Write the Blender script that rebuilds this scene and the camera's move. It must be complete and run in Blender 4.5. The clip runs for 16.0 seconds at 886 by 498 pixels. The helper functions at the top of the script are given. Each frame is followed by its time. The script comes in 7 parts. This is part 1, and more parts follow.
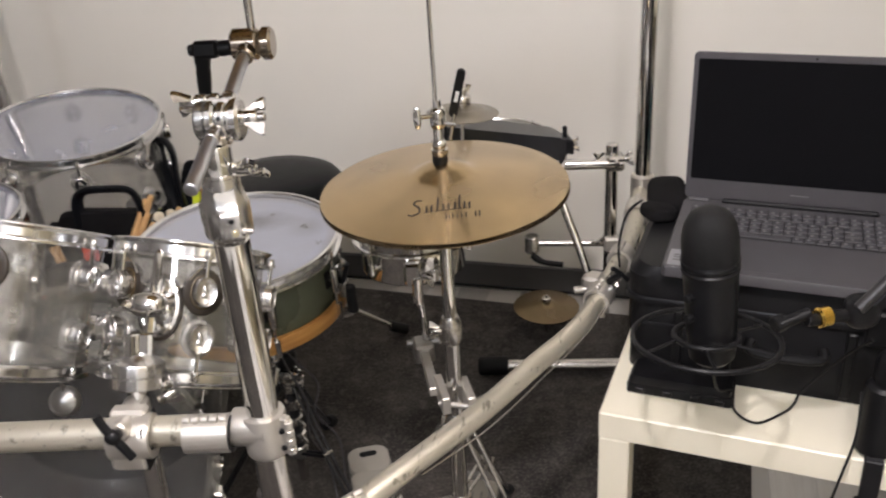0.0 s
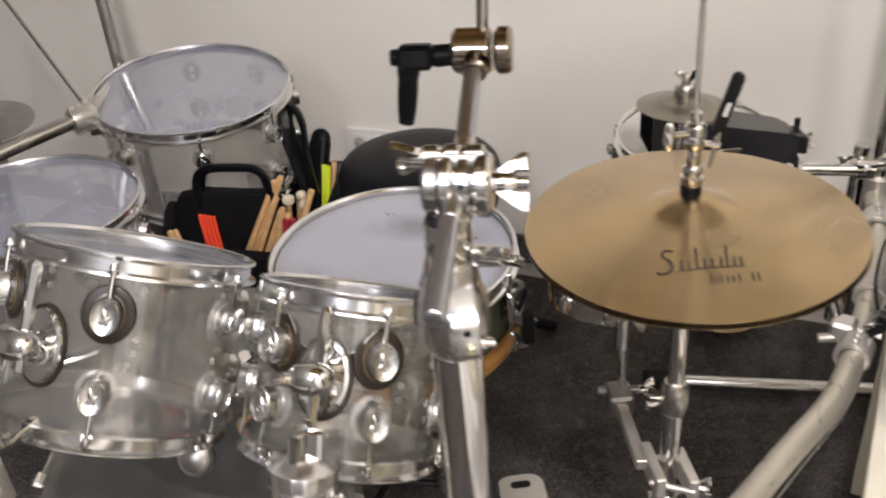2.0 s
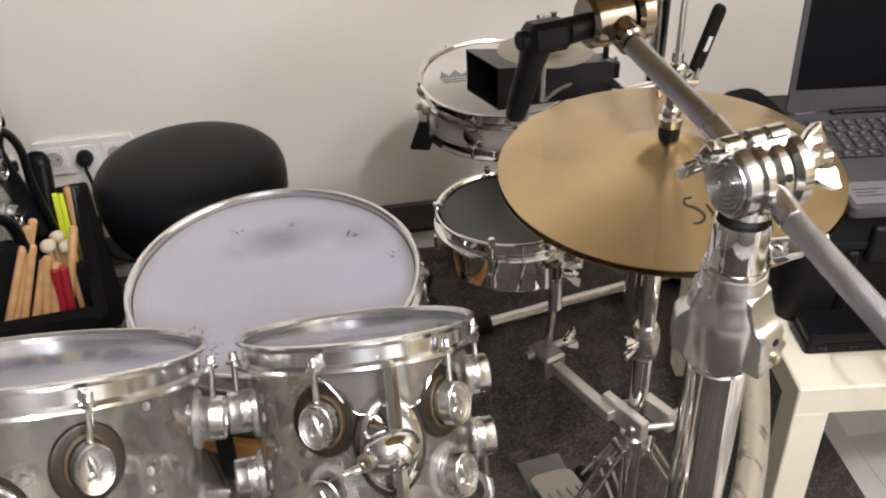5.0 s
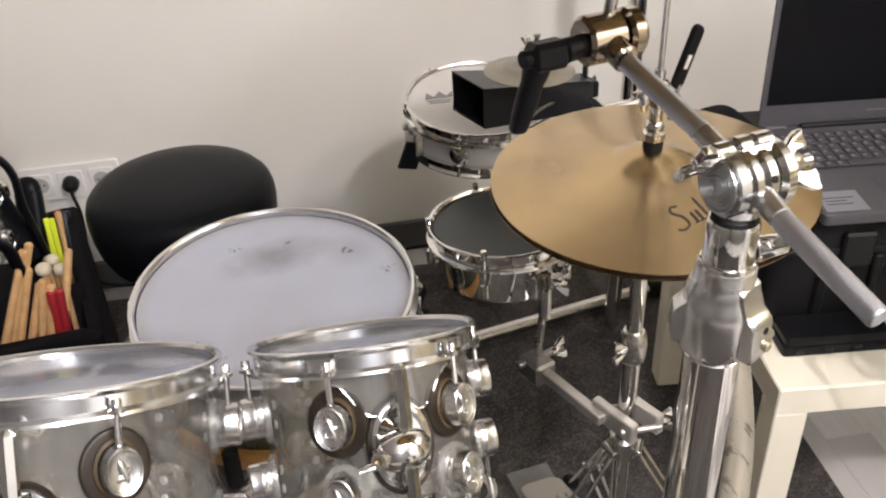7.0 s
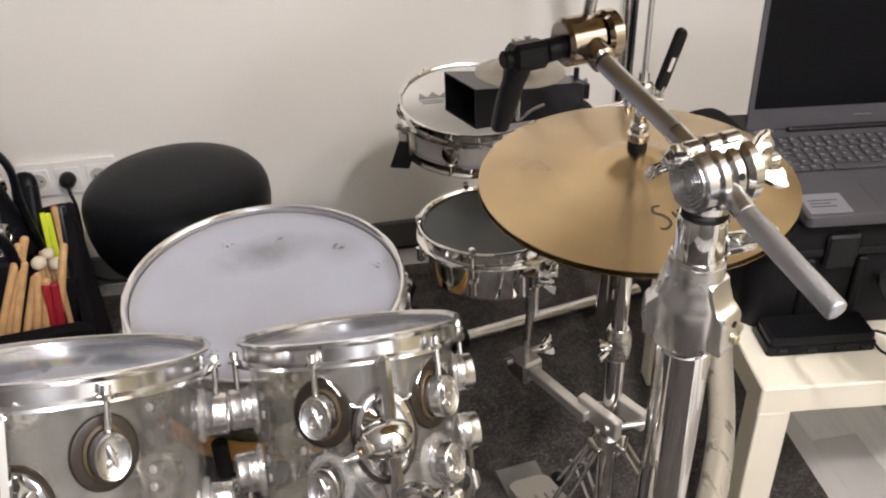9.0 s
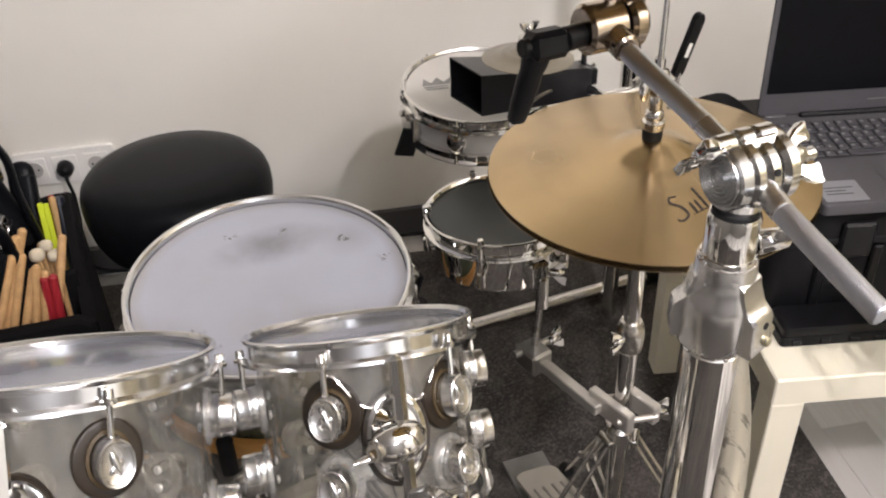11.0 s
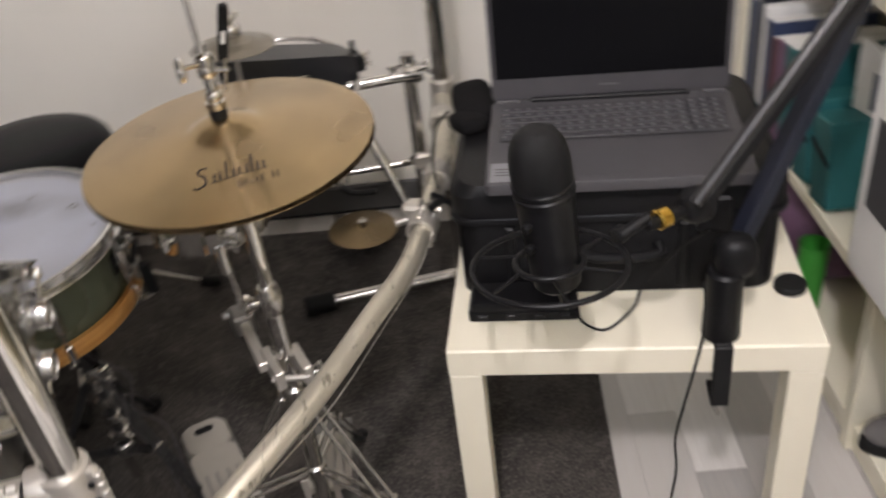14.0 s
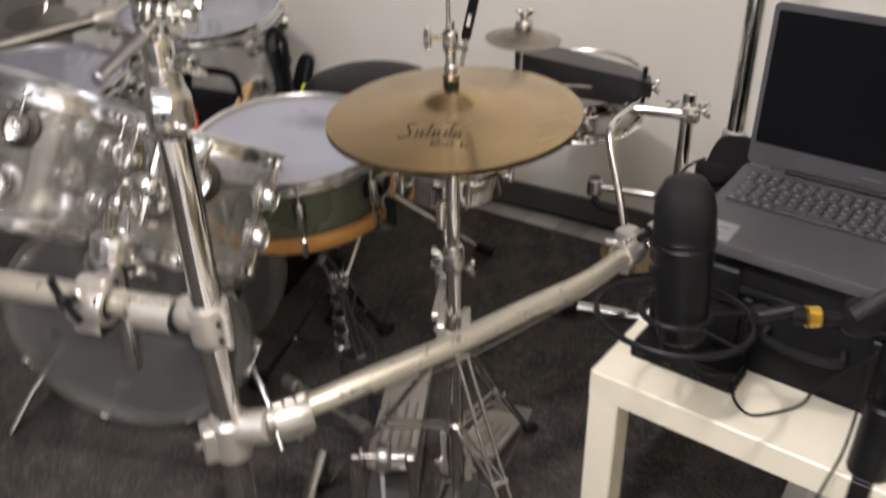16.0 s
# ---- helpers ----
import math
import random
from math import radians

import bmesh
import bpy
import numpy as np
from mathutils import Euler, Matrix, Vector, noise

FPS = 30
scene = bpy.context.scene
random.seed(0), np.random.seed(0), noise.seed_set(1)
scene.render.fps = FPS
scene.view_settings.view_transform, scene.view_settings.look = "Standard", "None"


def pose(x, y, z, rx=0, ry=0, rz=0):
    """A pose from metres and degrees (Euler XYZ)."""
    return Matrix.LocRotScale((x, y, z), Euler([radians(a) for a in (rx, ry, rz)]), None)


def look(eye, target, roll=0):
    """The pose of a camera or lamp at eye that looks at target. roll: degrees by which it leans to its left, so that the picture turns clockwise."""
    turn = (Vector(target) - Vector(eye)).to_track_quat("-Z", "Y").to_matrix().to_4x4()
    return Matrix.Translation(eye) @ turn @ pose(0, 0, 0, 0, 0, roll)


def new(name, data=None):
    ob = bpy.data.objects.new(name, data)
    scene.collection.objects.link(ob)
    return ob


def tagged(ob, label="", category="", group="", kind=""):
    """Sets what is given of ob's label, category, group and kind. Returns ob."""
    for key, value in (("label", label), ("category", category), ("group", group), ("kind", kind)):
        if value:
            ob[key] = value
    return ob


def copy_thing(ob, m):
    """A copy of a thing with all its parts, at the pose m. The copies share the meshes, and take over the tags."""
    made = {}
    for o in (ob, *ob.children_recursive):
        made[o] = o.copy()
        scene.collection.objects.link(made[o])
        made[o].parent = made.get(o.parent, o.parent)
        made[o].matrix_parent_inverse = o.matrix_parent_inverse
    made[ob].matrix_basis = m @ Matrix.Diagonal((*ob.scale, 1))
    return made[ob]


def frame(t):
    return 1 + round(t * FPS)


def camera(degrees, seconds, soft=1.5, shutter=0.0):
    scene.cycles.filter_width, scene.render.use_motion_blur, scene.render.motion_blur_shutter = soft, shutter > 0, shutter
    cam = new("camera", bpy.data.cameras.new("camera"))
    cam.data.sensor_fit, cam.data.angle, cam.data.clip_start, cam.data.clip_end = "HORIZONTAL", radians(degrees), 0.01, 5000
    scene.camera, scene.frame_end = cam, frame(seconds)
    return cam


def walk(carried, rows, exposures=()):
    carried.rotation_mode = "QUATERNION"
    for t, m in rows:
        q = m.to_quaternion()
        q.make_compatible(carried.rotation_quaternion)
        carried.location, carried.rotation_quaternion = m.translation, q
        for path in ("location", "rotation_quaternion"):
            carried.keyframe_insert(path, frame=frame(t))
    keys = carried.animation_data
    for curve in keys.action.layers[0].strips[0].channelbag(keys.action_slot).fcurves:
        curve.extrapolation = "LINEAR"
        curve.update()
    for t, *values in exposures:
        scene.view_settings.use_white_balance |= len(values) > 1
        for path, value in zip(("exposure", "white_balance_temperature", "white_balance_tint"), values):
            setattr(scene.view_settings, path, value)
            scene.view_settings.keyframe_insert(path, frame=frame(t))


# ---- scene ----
cam = camera(53.1, 16.0, soft=2.1, shutter=0.7)
PATH = [
    (0, (0.118, 0.246, 1.329), (0.008, 2.037, 0.445), -3.7),
    (0.5, (0.069, 0.281, 1.325), (0.05, 2.059, 0.41), -1.7),
    (1, (-0.02, 0.333, 1.317), (-0.01, 2.077, 0.34), -1.7),
    (1.5, (-0.04, 0.468, 1.316), (-0.154, 2.211, 0.34), -3.4),
    (2, (-0.071, 0.572, 1.326), (-0.375, 2.271, 0.314), -4.7),
    (2.5, (-0.197, 0.611, 1.321), (-0.152, 2.318, 0.279), -3.3),
    (3, (-0.341, 0.655, 1.323), (-0.164, 2.312, 0.217), -2.0),
    (3.5, (-0.352, 0.729, 1.322), (-0.208, 2.365, 0.18), -3.5),
    (3.7, (-0.368, 0.747, 1.319), (-0.131, 2.363, 0.165), -2.9),
    (5.8, (-0.493, 0.758, 1.33), (0.085, 2.305, 0.202), -3.1),
    (6, (-0.497, 0.745, 1.334), (0.078, 2.306, 0.225), -3.2),
    (6.5, (-0.505, 0.73, 1.34), (0.092, 2.296, 0.248), -3.1),
    (7, (-0.505, 0.728, 1.337), (0.119, 2.273, 0.231), -2.8),
    (7.5, (-0.5, 0.719, 1.347), (0.15, 2.274, 0.27), -2.9),
    (8, (-0.498, 0.72, 1.334), (0.15, 2.235, 0.201), -2.9),
    (8.5, (-0.498, 0.707, 1.34), (0.132, 2.246, 0.23), -2.9),
    (8.7, (-0.501, 0.704, 1.342), (0.128, 2.25, 0.241), -2.1),
    (11, (-0.501, 0.737, 1.336), (0.121, 2.262, 0.202), -2.4),
    (11.5, (-0.524, 0.739, 1.333), (0.139, 2.238, 0.188), -2.8),
    (12, (-0.518, 0.668, 1.33), (0.264, 2.127, 0.208), -5.4),
    (12.5, (-0.345, 0.497, 1.327), (0.221, 2.05, 0.2), -7.6),
    (13, (-0.217, 0.373, 1.336), (0.288, 1.941, 0.203), -10.3),
    (13.5, (-0.059, 0.437, 1.324), (0.402, 1.957, 0.11), -9.8),
    (14, (0.122, 0.414, 1.322), (0.406, 2.044, 0.199), -7.5),
    (14.5, (0.235, 0.313, 1.325), (0.075, 1.94, 0.173), -5.0),
    (15, (0.226, 0.328, 1.334), (0.048, 2.029, 0.296), -3.9),
    (15.5, (0.268, 0.348, 1.329), (-0.085, 2.077, 0.388), -4.7),
    (16, (0.401, 0.323, 1.323), (-0.131, 1.95, 0.289), -1.3),
]
EXPOSURES = [(0.0, -0.18), (1.0, -0.18), (2.0, -0.08), (3.0, -0.02), (3.5, -0.06), (6.0, 0.08), (11.0, 0.04), (12.5, -0.05), (13.5, -0.22), (14.0, -0.31), (16.0, -0.21)]
walk(cam, [(t, look(eye, target, roll)) for t, eye, target, roll in PATH], EXPOSURES)


# ---- light: a ceiling fitting of two bulbs and a cooler second lamp, over the near side of the room ----
def ceiling_light(x, y, power, radius, color):
    data = bpy.data.lights.new("ceiling_lamp_light", "POINT")
    data.shadow_soft_size, data.energy = radius, power
    data.color = color
    ob = new("ceiling_lamp_light", data)
    ob.location = (x, y, 2.38)
    return ob


ceiling_light(-0.05, 0.20, 106, 0.05, (1.0, 0.935, 0.968))
ceiling_light(0.35, -0.05, 36, 0.05, (1.0, 0.935, 0.968))
ceiling_light(-0.55, -1.05, 66, 0.16, (0.84, 0.885, 1.0))
scene.cycles.transparent_max_bounces = 32

# ---- building helpers ----
I4 = Matrix.Identity(4)


def ring(bm, m, r, z, n):
    if r < 1e-6:
        return [bm.verts.new(m @ Vector((0, 0, z)))]
    return [bm.verts.new(m @ Vector((r * math.cos(2 * math.pi * k / n), r * math.sin(2 * math.pi * k / n), z))) for k in range(n)]


def bridge(bm, a, b):
    n = max(len(a), len(b))
    for k in range(n):
        j = (k + 1) % n
        if len(a) == 1:
            bm.faces.new((a[0], b[j], b[k]))
        elif len(b) == 1:
            bm.faces.new((a[k], a[j], b[0]))
        else:
            bm.faces.new((a[k], a[j], b[j], b[k]))


def lathe(bm, profile, n=32, m=I4, closed=False):
    """Turns (radius, height) pairs round the z axis of m."""
    rows = [ring(bm, m, r, z, n) for r, z in profile]
    for a, b in zip(rows, rows[1:]):
        bridge(bm, a, b)
    if closed:
        bridge(bm, rows[-1], rows[0])
    return bm


def frame_at(p, d):
    """A pose at p whose z axis goes along d."""
    return Matrix.Translation(p) @ Vector(d).to_track_quat("Z", "Y").to_matrix().to_4x4()


def rod(bm, p, q, r, r2=None, n=16, bevel=None):
    p, q = Vector(p), Vector(q)
    length = (q - p).length
    r2 = r if r2 is None else r2
    b = min(r, r2, length) * 0.18 if bevel is None else bevel
    return lathe(bm, [(0, 0), (r - b, 0), (r, b), (r2, length - b), (r2 - b, length), (0, length)], n, frame_at(p, q - p))


def box(bm, sx, sy, sz, m=I4, bevel=0.003):
    """A box with cut edges, its middle at m's origin."""
    b = min(bevel, sx * 0.3, sy * 0.3, sz * 0.3)
    h = (sx / 2, sy / 2, sz / 2)
    v = {}
    for x in (-1, 1):
        for y in (-1, 1):
            for z in (-1, 1):
                for a in range(3):
                    c = [x * h[0], y * h[1], z * h[2]]
                    for k, s in enumerate((x, y, z)):
                        if k != a:
                            c[k] -= s * b
                    v[x, y, z, a] = bm.verts.new(m @ Vector(c))
    for a in range(3):
        i, j = (a + 1) % 3, (a + 2) % 3
        for s in (-1, 1):
            f = []
            for p, q in ((-1, -1), (1, -1), (1, 1), (-1, 1)):
                key = [0, 0, 0]
                key[a], key[i], key[j] = s, p, q
                f.append(v[(*key, a)])
            bm.faces.new(f if s > 0 else f[::-1])
        for p in (-1, 1):
            for q in (-1, 1):
                lo, hi = [0, 0, 0], [0, 0, 0]
                lo[a], hi[a] = -1, 1
                lo[i] = hi[i] = p
                lo[j] = hi[j] = q
                f = [v[(*lo, i)], v[(*hi, i)], v[(*hi, j)], v[(*lo, j)]]
                bm.faces.new(f if p * q < 0 else f[::-1])
    for x in (-1, 1):
        for y in (-1, 1):
            for z in (-1, 1):
                f = [v[x, y, z, 0], v[x, y, z, 1], v[x, y, z, 2]]
                bm.faces.new(f if x * y * z > 0 else f[::-1])
    return bm


def smooth_path(pts, steps=6, closed=False):
    """Catmull-Rom curve through pts."""
    pts = [Vector(p) for p in pts]
    out, n = [], len(pts)
    for i in range(n if closed else n - 1):
        a, b, c, d = (pts[(i + k) % n] if closed else pts[min(max(i + k, 0), n - 1)] for k in (-1, 0, 1, 2))
        for s in range(steps):
            t = s / steps
            out.append(0.5 * ((2 * b) + (c - a) * t + (2 * a - 5 * b + 4 * c - d) * t * t + (3 * b - a - 3 * c + d) * t ** 3))
    if not closed:
        out.append(pts[-1])
    return out


def tube(bm, pts, r, n=12, closed=False, flat=1.0):
    """A tube along pts; flat squeezes its section."""
    pts = [Vector(p) for p in pts]
    rows, up, count = [], None, len(pts)
    for i, p in enumerate(pts):
        a = pts[(i - 1) % count] if closed or i else p
        b = pts[(i + 1) % count] if closed or i < count - 1 else p
        d = (b - a).normalized()
        if up is None:
            up = d.orthogonal().normalized()
        up = (up - d * up.dot(d)).normalized()
        side = d.cross(up)
        rad = r[i] if isinstance(r, (list, tuple)) else r
        rows.append([bm.verts.new(p + up * (rad * math.cos(2 * math.pi * k / n)) + side * (rad * flat * math.sin(2 * math.pi * k / n))) for k in range(n)])
    for a, b in zip(rows, rows[1:]):
        bridge(bm, a, b)
    if closed:
        bridge(bm, rows[-1], rows[0])
    else:
        bm.faces.new(rows[0][::-1])
        bm.faces.new(rows[-1])
    return bm


def hoop_points(r, z=0.0, n=40, m=I4):
    return [m @ Vector((r * math.cos(2 * math.pi * k / n), r * math.sin(2 * math.pi * k / n), z)) for k in range(n)]


def blob(bm, rx, ry, rz, m=I4, n=20, k=10, power=1.0):
    """A rounded body; power under 1 makes it boxier."""
    f = lambda c: math.copysign(abs(c) ** power, c)
    rows = []
    for i in range(k + 1):
        a = math.pi * i / k - math.pi / 2
        if i in (0, k):
            rows.append([bm.verts.new(m @ Vector((0, 0, rz * f(math.sin(a)))))])
        else:
            rows.append([bm.verts.new(m @ Vector((rx * f(math.cos(a)) * f(math.cos(2 * math.pi * j / n)), ry * f(math.cos(a)) * f(math.sin(2 * math.pi * j / n)), rz * f(math.sin(a))))) for j in range(n)])
    for a, b in zip(rows, rows[1:]):
        bridge(bm, a, b)
    return bm


def slab(bm, outline, z0, z1, m=I4, bevel=0.0):
    """An upright prism over a flat outline, its upper edge cut by bevel."""
    cx = sum(p[0] for p in outline) / len(outline)
    cy = sum(p[1] for p in outline) / len(outline)
    def row(z, inset):
        out = []
        for x, y in outline:
            d = Vector((x - cx, y - cy))
            d = d * (1 - inset / max(d.length, 1e-6))
            out.append(bm.verts.new(m @ Vector((cx + d.x, cy + d.y, z))))
        return out
    levels = [(z0, 0.0), (z1 - bevel, 0.0), (z1, bevel)] if bevel else [(z0, 0.0), (z1, 0.0)]
    rows = [row(*lv) for lv in levels]
    for a, b in zip(rows, rows[1:]):
        bridge(bm, a, b)
    bm.faces.new(rows[0][::-1])
    bm.faces.new(rows[-1])
    return bm


def round_rect(sx, sy, r, k=4, x0=0.0, y0=0.0):
    out = []
    for cx, cy, a0 in ((sx / 2 - r, sy / 2 - r, 0), (-sx / 2 + r, sy / 2 - r, 90), (-sx / 2 + r, -sy / 2 + r, 180), (sx / 2 - r, -sy / 2 + r, 270)):
        for i in range(k + 1):
            a = radians(a0 + 90 * i / k)
            out.append((x0 + cx + r * math.cos(a), y0 + cy + r * math.sin(a)))
    return out


def mesh_of(bm, name, sharp=35):
    bmesh.ops.recalc_face_normals(bm, faces=bm.faces)
    limit = radians(sharp)
    for f in bm.faces:
        f.smooth = True
    for e in bm.edges:
        if len(e.link_faces) == 2 and e.calc_face_angle(0) > limit:
            e.smooth = False
    me = bpy.data.meshes.new(name)
    bm.to_mesh(me)
    bm.free()
    return me


def part(name, bm, material, parent, label="", sharp=35):
    ob = new(name, mesh_of(bm, name, sharp))
    ob.data.materials.append(material)
    ob.parent = parent
    return tagged(ob, label)


def piece(name, me, parent, m):
    """One of many alike pieces on shared mesh data."""
    ob = new(name, me)
    ob.parent, ob.matrix_basis = parent, m
    return ob


def thing(name, label, category, m=I4, group="", kind=""):
    ob = new(name)
    ob.empty_display_size = 0.05
    ob.matrix_world = m
    return tagged(ob, label, category, group, kind)


def solid(name, bm, material, label, category, m=I4, group="", kind="", sharp=35):
    ob = new(name, mesh_of(bm, name, sharp))
    ob.data.materials.append(material)
    ob.matrix_world = m
    return tagged(ob, label, category, group, kind)


B = bmesh.new

# ---- materials ----


class Nodes:
    """A node material with object coordinates at hand."""

    def __init__(self, name):
        self.m = bpy.data.materials.new(name)
        self.m.use_nodes = True
        self.t = self.m.node_tree
        self.t.nodes.clear()
        self.out = self.add("ShaderNodeOutputMaterial")
        self.coord = self.add("ShaderNodeTexCoord").outputs["Object"]

    def add(self, kind, **values):
        node = self.t.nodes.new(kind)
        for key, value in values.items():
            node.inputs[key.replace("_", " ")].default_value = value
        return node

    def join(self, a, b):
        self.t.links.new(a, b)

    def noise(self, scale, detail=4.0, rough=0.6, coord=None):
        n = self.add("ShaderNodeTexNoise", Scale=scale, Detail=detail, Roughness=rough)
        self.join(coord or self.coord, n.inputs["Vector"])
        return n.outputs["Fac"]

    def ramp(self, fac, stops):
        r = self.add("ShaderNodeValToRGB")
        e = r.color_ramp.elements
        while len(e) < len(stops):
            e.new(0.5)
        for k, (p, c) in enumerate(stops):
            e[k].position = p
            e[k].color = (*c, 1) if isinstance(c, tuple) else (c, c, c, 1)
        self.join(fac, r.inputs["Fac"])
        return r.outputs["Color"]

    def mix(self, fac, a, b, blend="MIX"):
        n = self.t.nodes.new("ShaderNodeMix")
        n.data_type, n.blend_type = "RGBA", blend
        for sock, value in ((n.inputs[0], fac), (n.inputs[6], a), (n.inputs[7], b)):
            if isinstance(value, bpy.types.NodeSocket):
                self.join(value, sock)
            elif isinstance(value, tuple):
                sock.default_value = (*value, 1)
            else:
                sock.default_value = value
        return n.outputs[2]

    def math(self, op, a, b=0.0):
        n = self.t.nodes.new("ShaderNodeMath")
        n.operation = op
        for sock, value in zip(n.inputs, (a, b)):
            if isinstance(value, bpy.types.NodeSocket):
                self.join(value, sock)
            else:
                sock.default_value = value
        return n.outputs[0]

    def bump(self, height, strength=0.2, distance=0.001):
        n = self.add("ShaderNodeBump", Strength=strength, Distance=distance)
        self.join(height, n.inputs["Height"])
        return n.outputs["Normal"]

    def shader(self, color, rough=0.5, metal=0.0, normal=None, **more):
        p = self.add("ShaderNodeBsdfPrincipled", Metallic=metal, **more)
        for sock, value in (("Base Color", color), ("Roughness", rough), ("Normal", normal)):
            if isinstance(value, bpy.types.NodeSocket):
                self.join(value, p.inputs[sock])
            elif isinstance(value, tuple):
                p.inputs[sock].default_value = (*value, 1)
            elif value is not None:
                p.inputs[sock].default_value = value
        return p.outputs[0]

    def done(self, shader):
        self.join(shader, self.out.inputs["Surface"])
        return self.m


def shade(c, k):
    return tuple(min(1.0, v * k) for v in c)


def plain(name, color, rough=0.5, metal=0.0, spread=0.12, scale=8.0, grain=300.0, relief=0.15, depth=0.0004, roughs=0.1, **more):
    """Colour with slow stains, fine grain and relief."""
    k = Nodes(name)
    slow, fine = k.noise(scale, 5), k.noise(grain, 3)
    base = k.mix(k.ramp(slow, [(0.3, 0.0), (0.7, 1.0)]), shade(color, 1 - spread), shade(color, 1 + spread))
    base = k.mix(0.25, base, k.mix(fine, shade(color, 1 - 2 * spread), shade(color, 1 + 2 * spread)))
    r = k.math("MULTIPLY_ADD", slow, roughs)
    r.node.inputs[2].default_value = rough - roughs / 2
    return k.done(k.shader(base, r, metal, k.bump(fine, relief, depth), **more))


CHROME = plain("chrome", (0.74, 0.73, 0.71), 0.06, 1.0, 0.05, 20, 400, 0.03, 0.0002, 0.08)
CHROME_WORN = plain("worn_chrome", (0.62, 0.60, 0.57), 0.24, 1.0, 0.14, 35, 500, 0.1, 0.0003, 0.16)
CAST = plain("cast_metal", (0.57, 0.54, 0.49), 0.36, 0.72, 0.05, 14, 600, 0.06, 0.0002, 0.05)
SATIN = plain("satin_alloy", (0.66, 0.65, 0.635), 0.27, 1.0, 0.025, 40, 500, 0.04, 0.0002, 0.03)
STEEL = plain("dull_steel", (0.42, 0.41, 0.39), 0.35, 1.0, 0.16, 30, 500, 0.2, 0.0003, 0.2)
GOLD_SCREW = plain("brass_tinted_screw", (0.62, 0.57, 0.40), 0.30, 1.0, 0.06, 40, 500, 0.1)
GOLD = plain("gold_metal", (0.85, 0.55, 0.12), 0.22, 1.0, 0.08, 40, 500, 0.1)
RUBBER = plain("black_rubber", (0.010, 0.010, 0.010), 0.6, 0, 0.2, 30, 600, 0.3, Specular_IOR_Level=0.2)
BLACK = plain("black_plastic", (0.0075, 0.0074, 0.0082), 0.42, 0, 0.2, 30, 900, 0.3, Specular_IOR_Level=0.20)
BLACK_SATIN = plain("black_satin_metal", (0.007, 0.007, 0.008), 0.34, 0, 0.2, 20, 700, 0.15, Specular_IOR_Level=0.25)
FABRIC = plain("black_fabric", (0.008, 0.0075, 0.008), 0.9, 0, 0.3, 25, 1200, 0.6, 0.0006, Specular_IOR_Level=0.1)
LEATHER = plain("black_leatherette", (0.0050, 0.0054, 0.0068), 0.36, 0, 0.15, 14, 700, 0.35, 0.0005, Specular_IOR_Level=0.11)
GASKET = plain("brown_rubber", (0.020, 0.0142, 0.009), 0.34, 0, 0.4, 60, 500, 0.3, Specular_IOR_Level=0.4)
AMBER = plain("amber_reflection", (0.065, 0.046, 0.024), 0.25, 0, 0.2, 60, 500, 0.1)
SCREW_PALE = plain("pale_zinc", (0.72, 0.71, 0.68), 0.38, 0.5, 0.06, 60, 500, 0.1)
WHITE_LACQUER = plain("white_lacquer", (0.90, 0.845, 0.68), 0.35, 0, 0.03, 6, 300, 0.05)
WHITE_PLASTIC = plain("white_plastic", (0.86, 0.84, 0.79), 0.4, 0, 0.04, 20, 300, 0.05)
GREY_PLASTIC = plain("dark_grey_plastic", (0.064, 0.061, 0.066), 0.5, 0, 0.12, 12, 500, 0.2)
BLUE_BLACK = plain("blue_black_metal", (0.013, 0.0155, 0.027), 0.4, 0, 0.15, 12, 500, 0.2)
INK = plain("dark_print", (0.022, 0.014, 0.009), 0.7, 0, 0.2, 60, 500, 0.1)
STICK_WOOD = plain("pale_stick_wood", (0.56, 0.34, 0.15), 0.5, 0, 0.22, 40, 300, 0.2)
FELT = plain("cream_felt", (0.66, 0.58, 0.44), 0.95, 0, 0.12, 40, 700, 0.6, 0.001)
ORANGE = plain("bright_orange_red_plastic", (0.85, 0.075, 0.03), 0.45, 0, 0.06, 40, 300, 0.1)
YELLOW = plain("bright_yellow_plastic", (0.72, 0.82, 0.03), 0.45, 0, 0.06, 40, 300, 0.1)
RED = plain("red_plastic", (0.32, 0.014, 0.022), 0.5, 0, 0.1, 40, 300, 0.1)
TEAL = plain("teal_card", (0.014, 0.115, 0.118), 0.55, 0, 0.15, 10, 300, 0.1)
GREEN_CARD = plain("green_plastic", (0.05, 0.33, 0.04), 0.5, 0, 0.15, 10, 300, 0.1)
PURPLE = plain("dull_purple_card", (0.16, 0.08, 0.15), 0.6, 0, 0.3, 18, 300, 0.1)
NAVY = plain("navy_card", (0.03, 0.045, 0.10), 0.5, 0, 0.25, 14, 300, 0.1)
PAPER = plain("white_paper", (0.80, 0.79, 0.76), 0.7, 0, 0.05, 8, 300, 0.1)
GREY_CLOTH = plain("grey_cloth", (0.16, 0.15, 0.145), 0.9, 0, 0.3, 20, 700, 0.6, 0.001)


def wall_paint():
    k = Nodes("cream_wall_paint")
    slow, mid, fine = k.noise(0.9, 5), k.noise(9, 4), k.noise(260, 3)
    base = k.mix(k.ramp(slow, [(0.35, 0.0), (0.7, 1.0)]), (0.842, 0.815, 0.738), (0.884, 0.860, 0.785))
    base = k.mix(k.ramp(mid, [(0.60, 0.0), (0.78, 0.35)]), base, (0.80, 0.775, 0.73))
    return k.done(k.shader(base, 0.62, 0, k.bump(k.math("ADD", fine, mid), 0.18, 0.0012)))


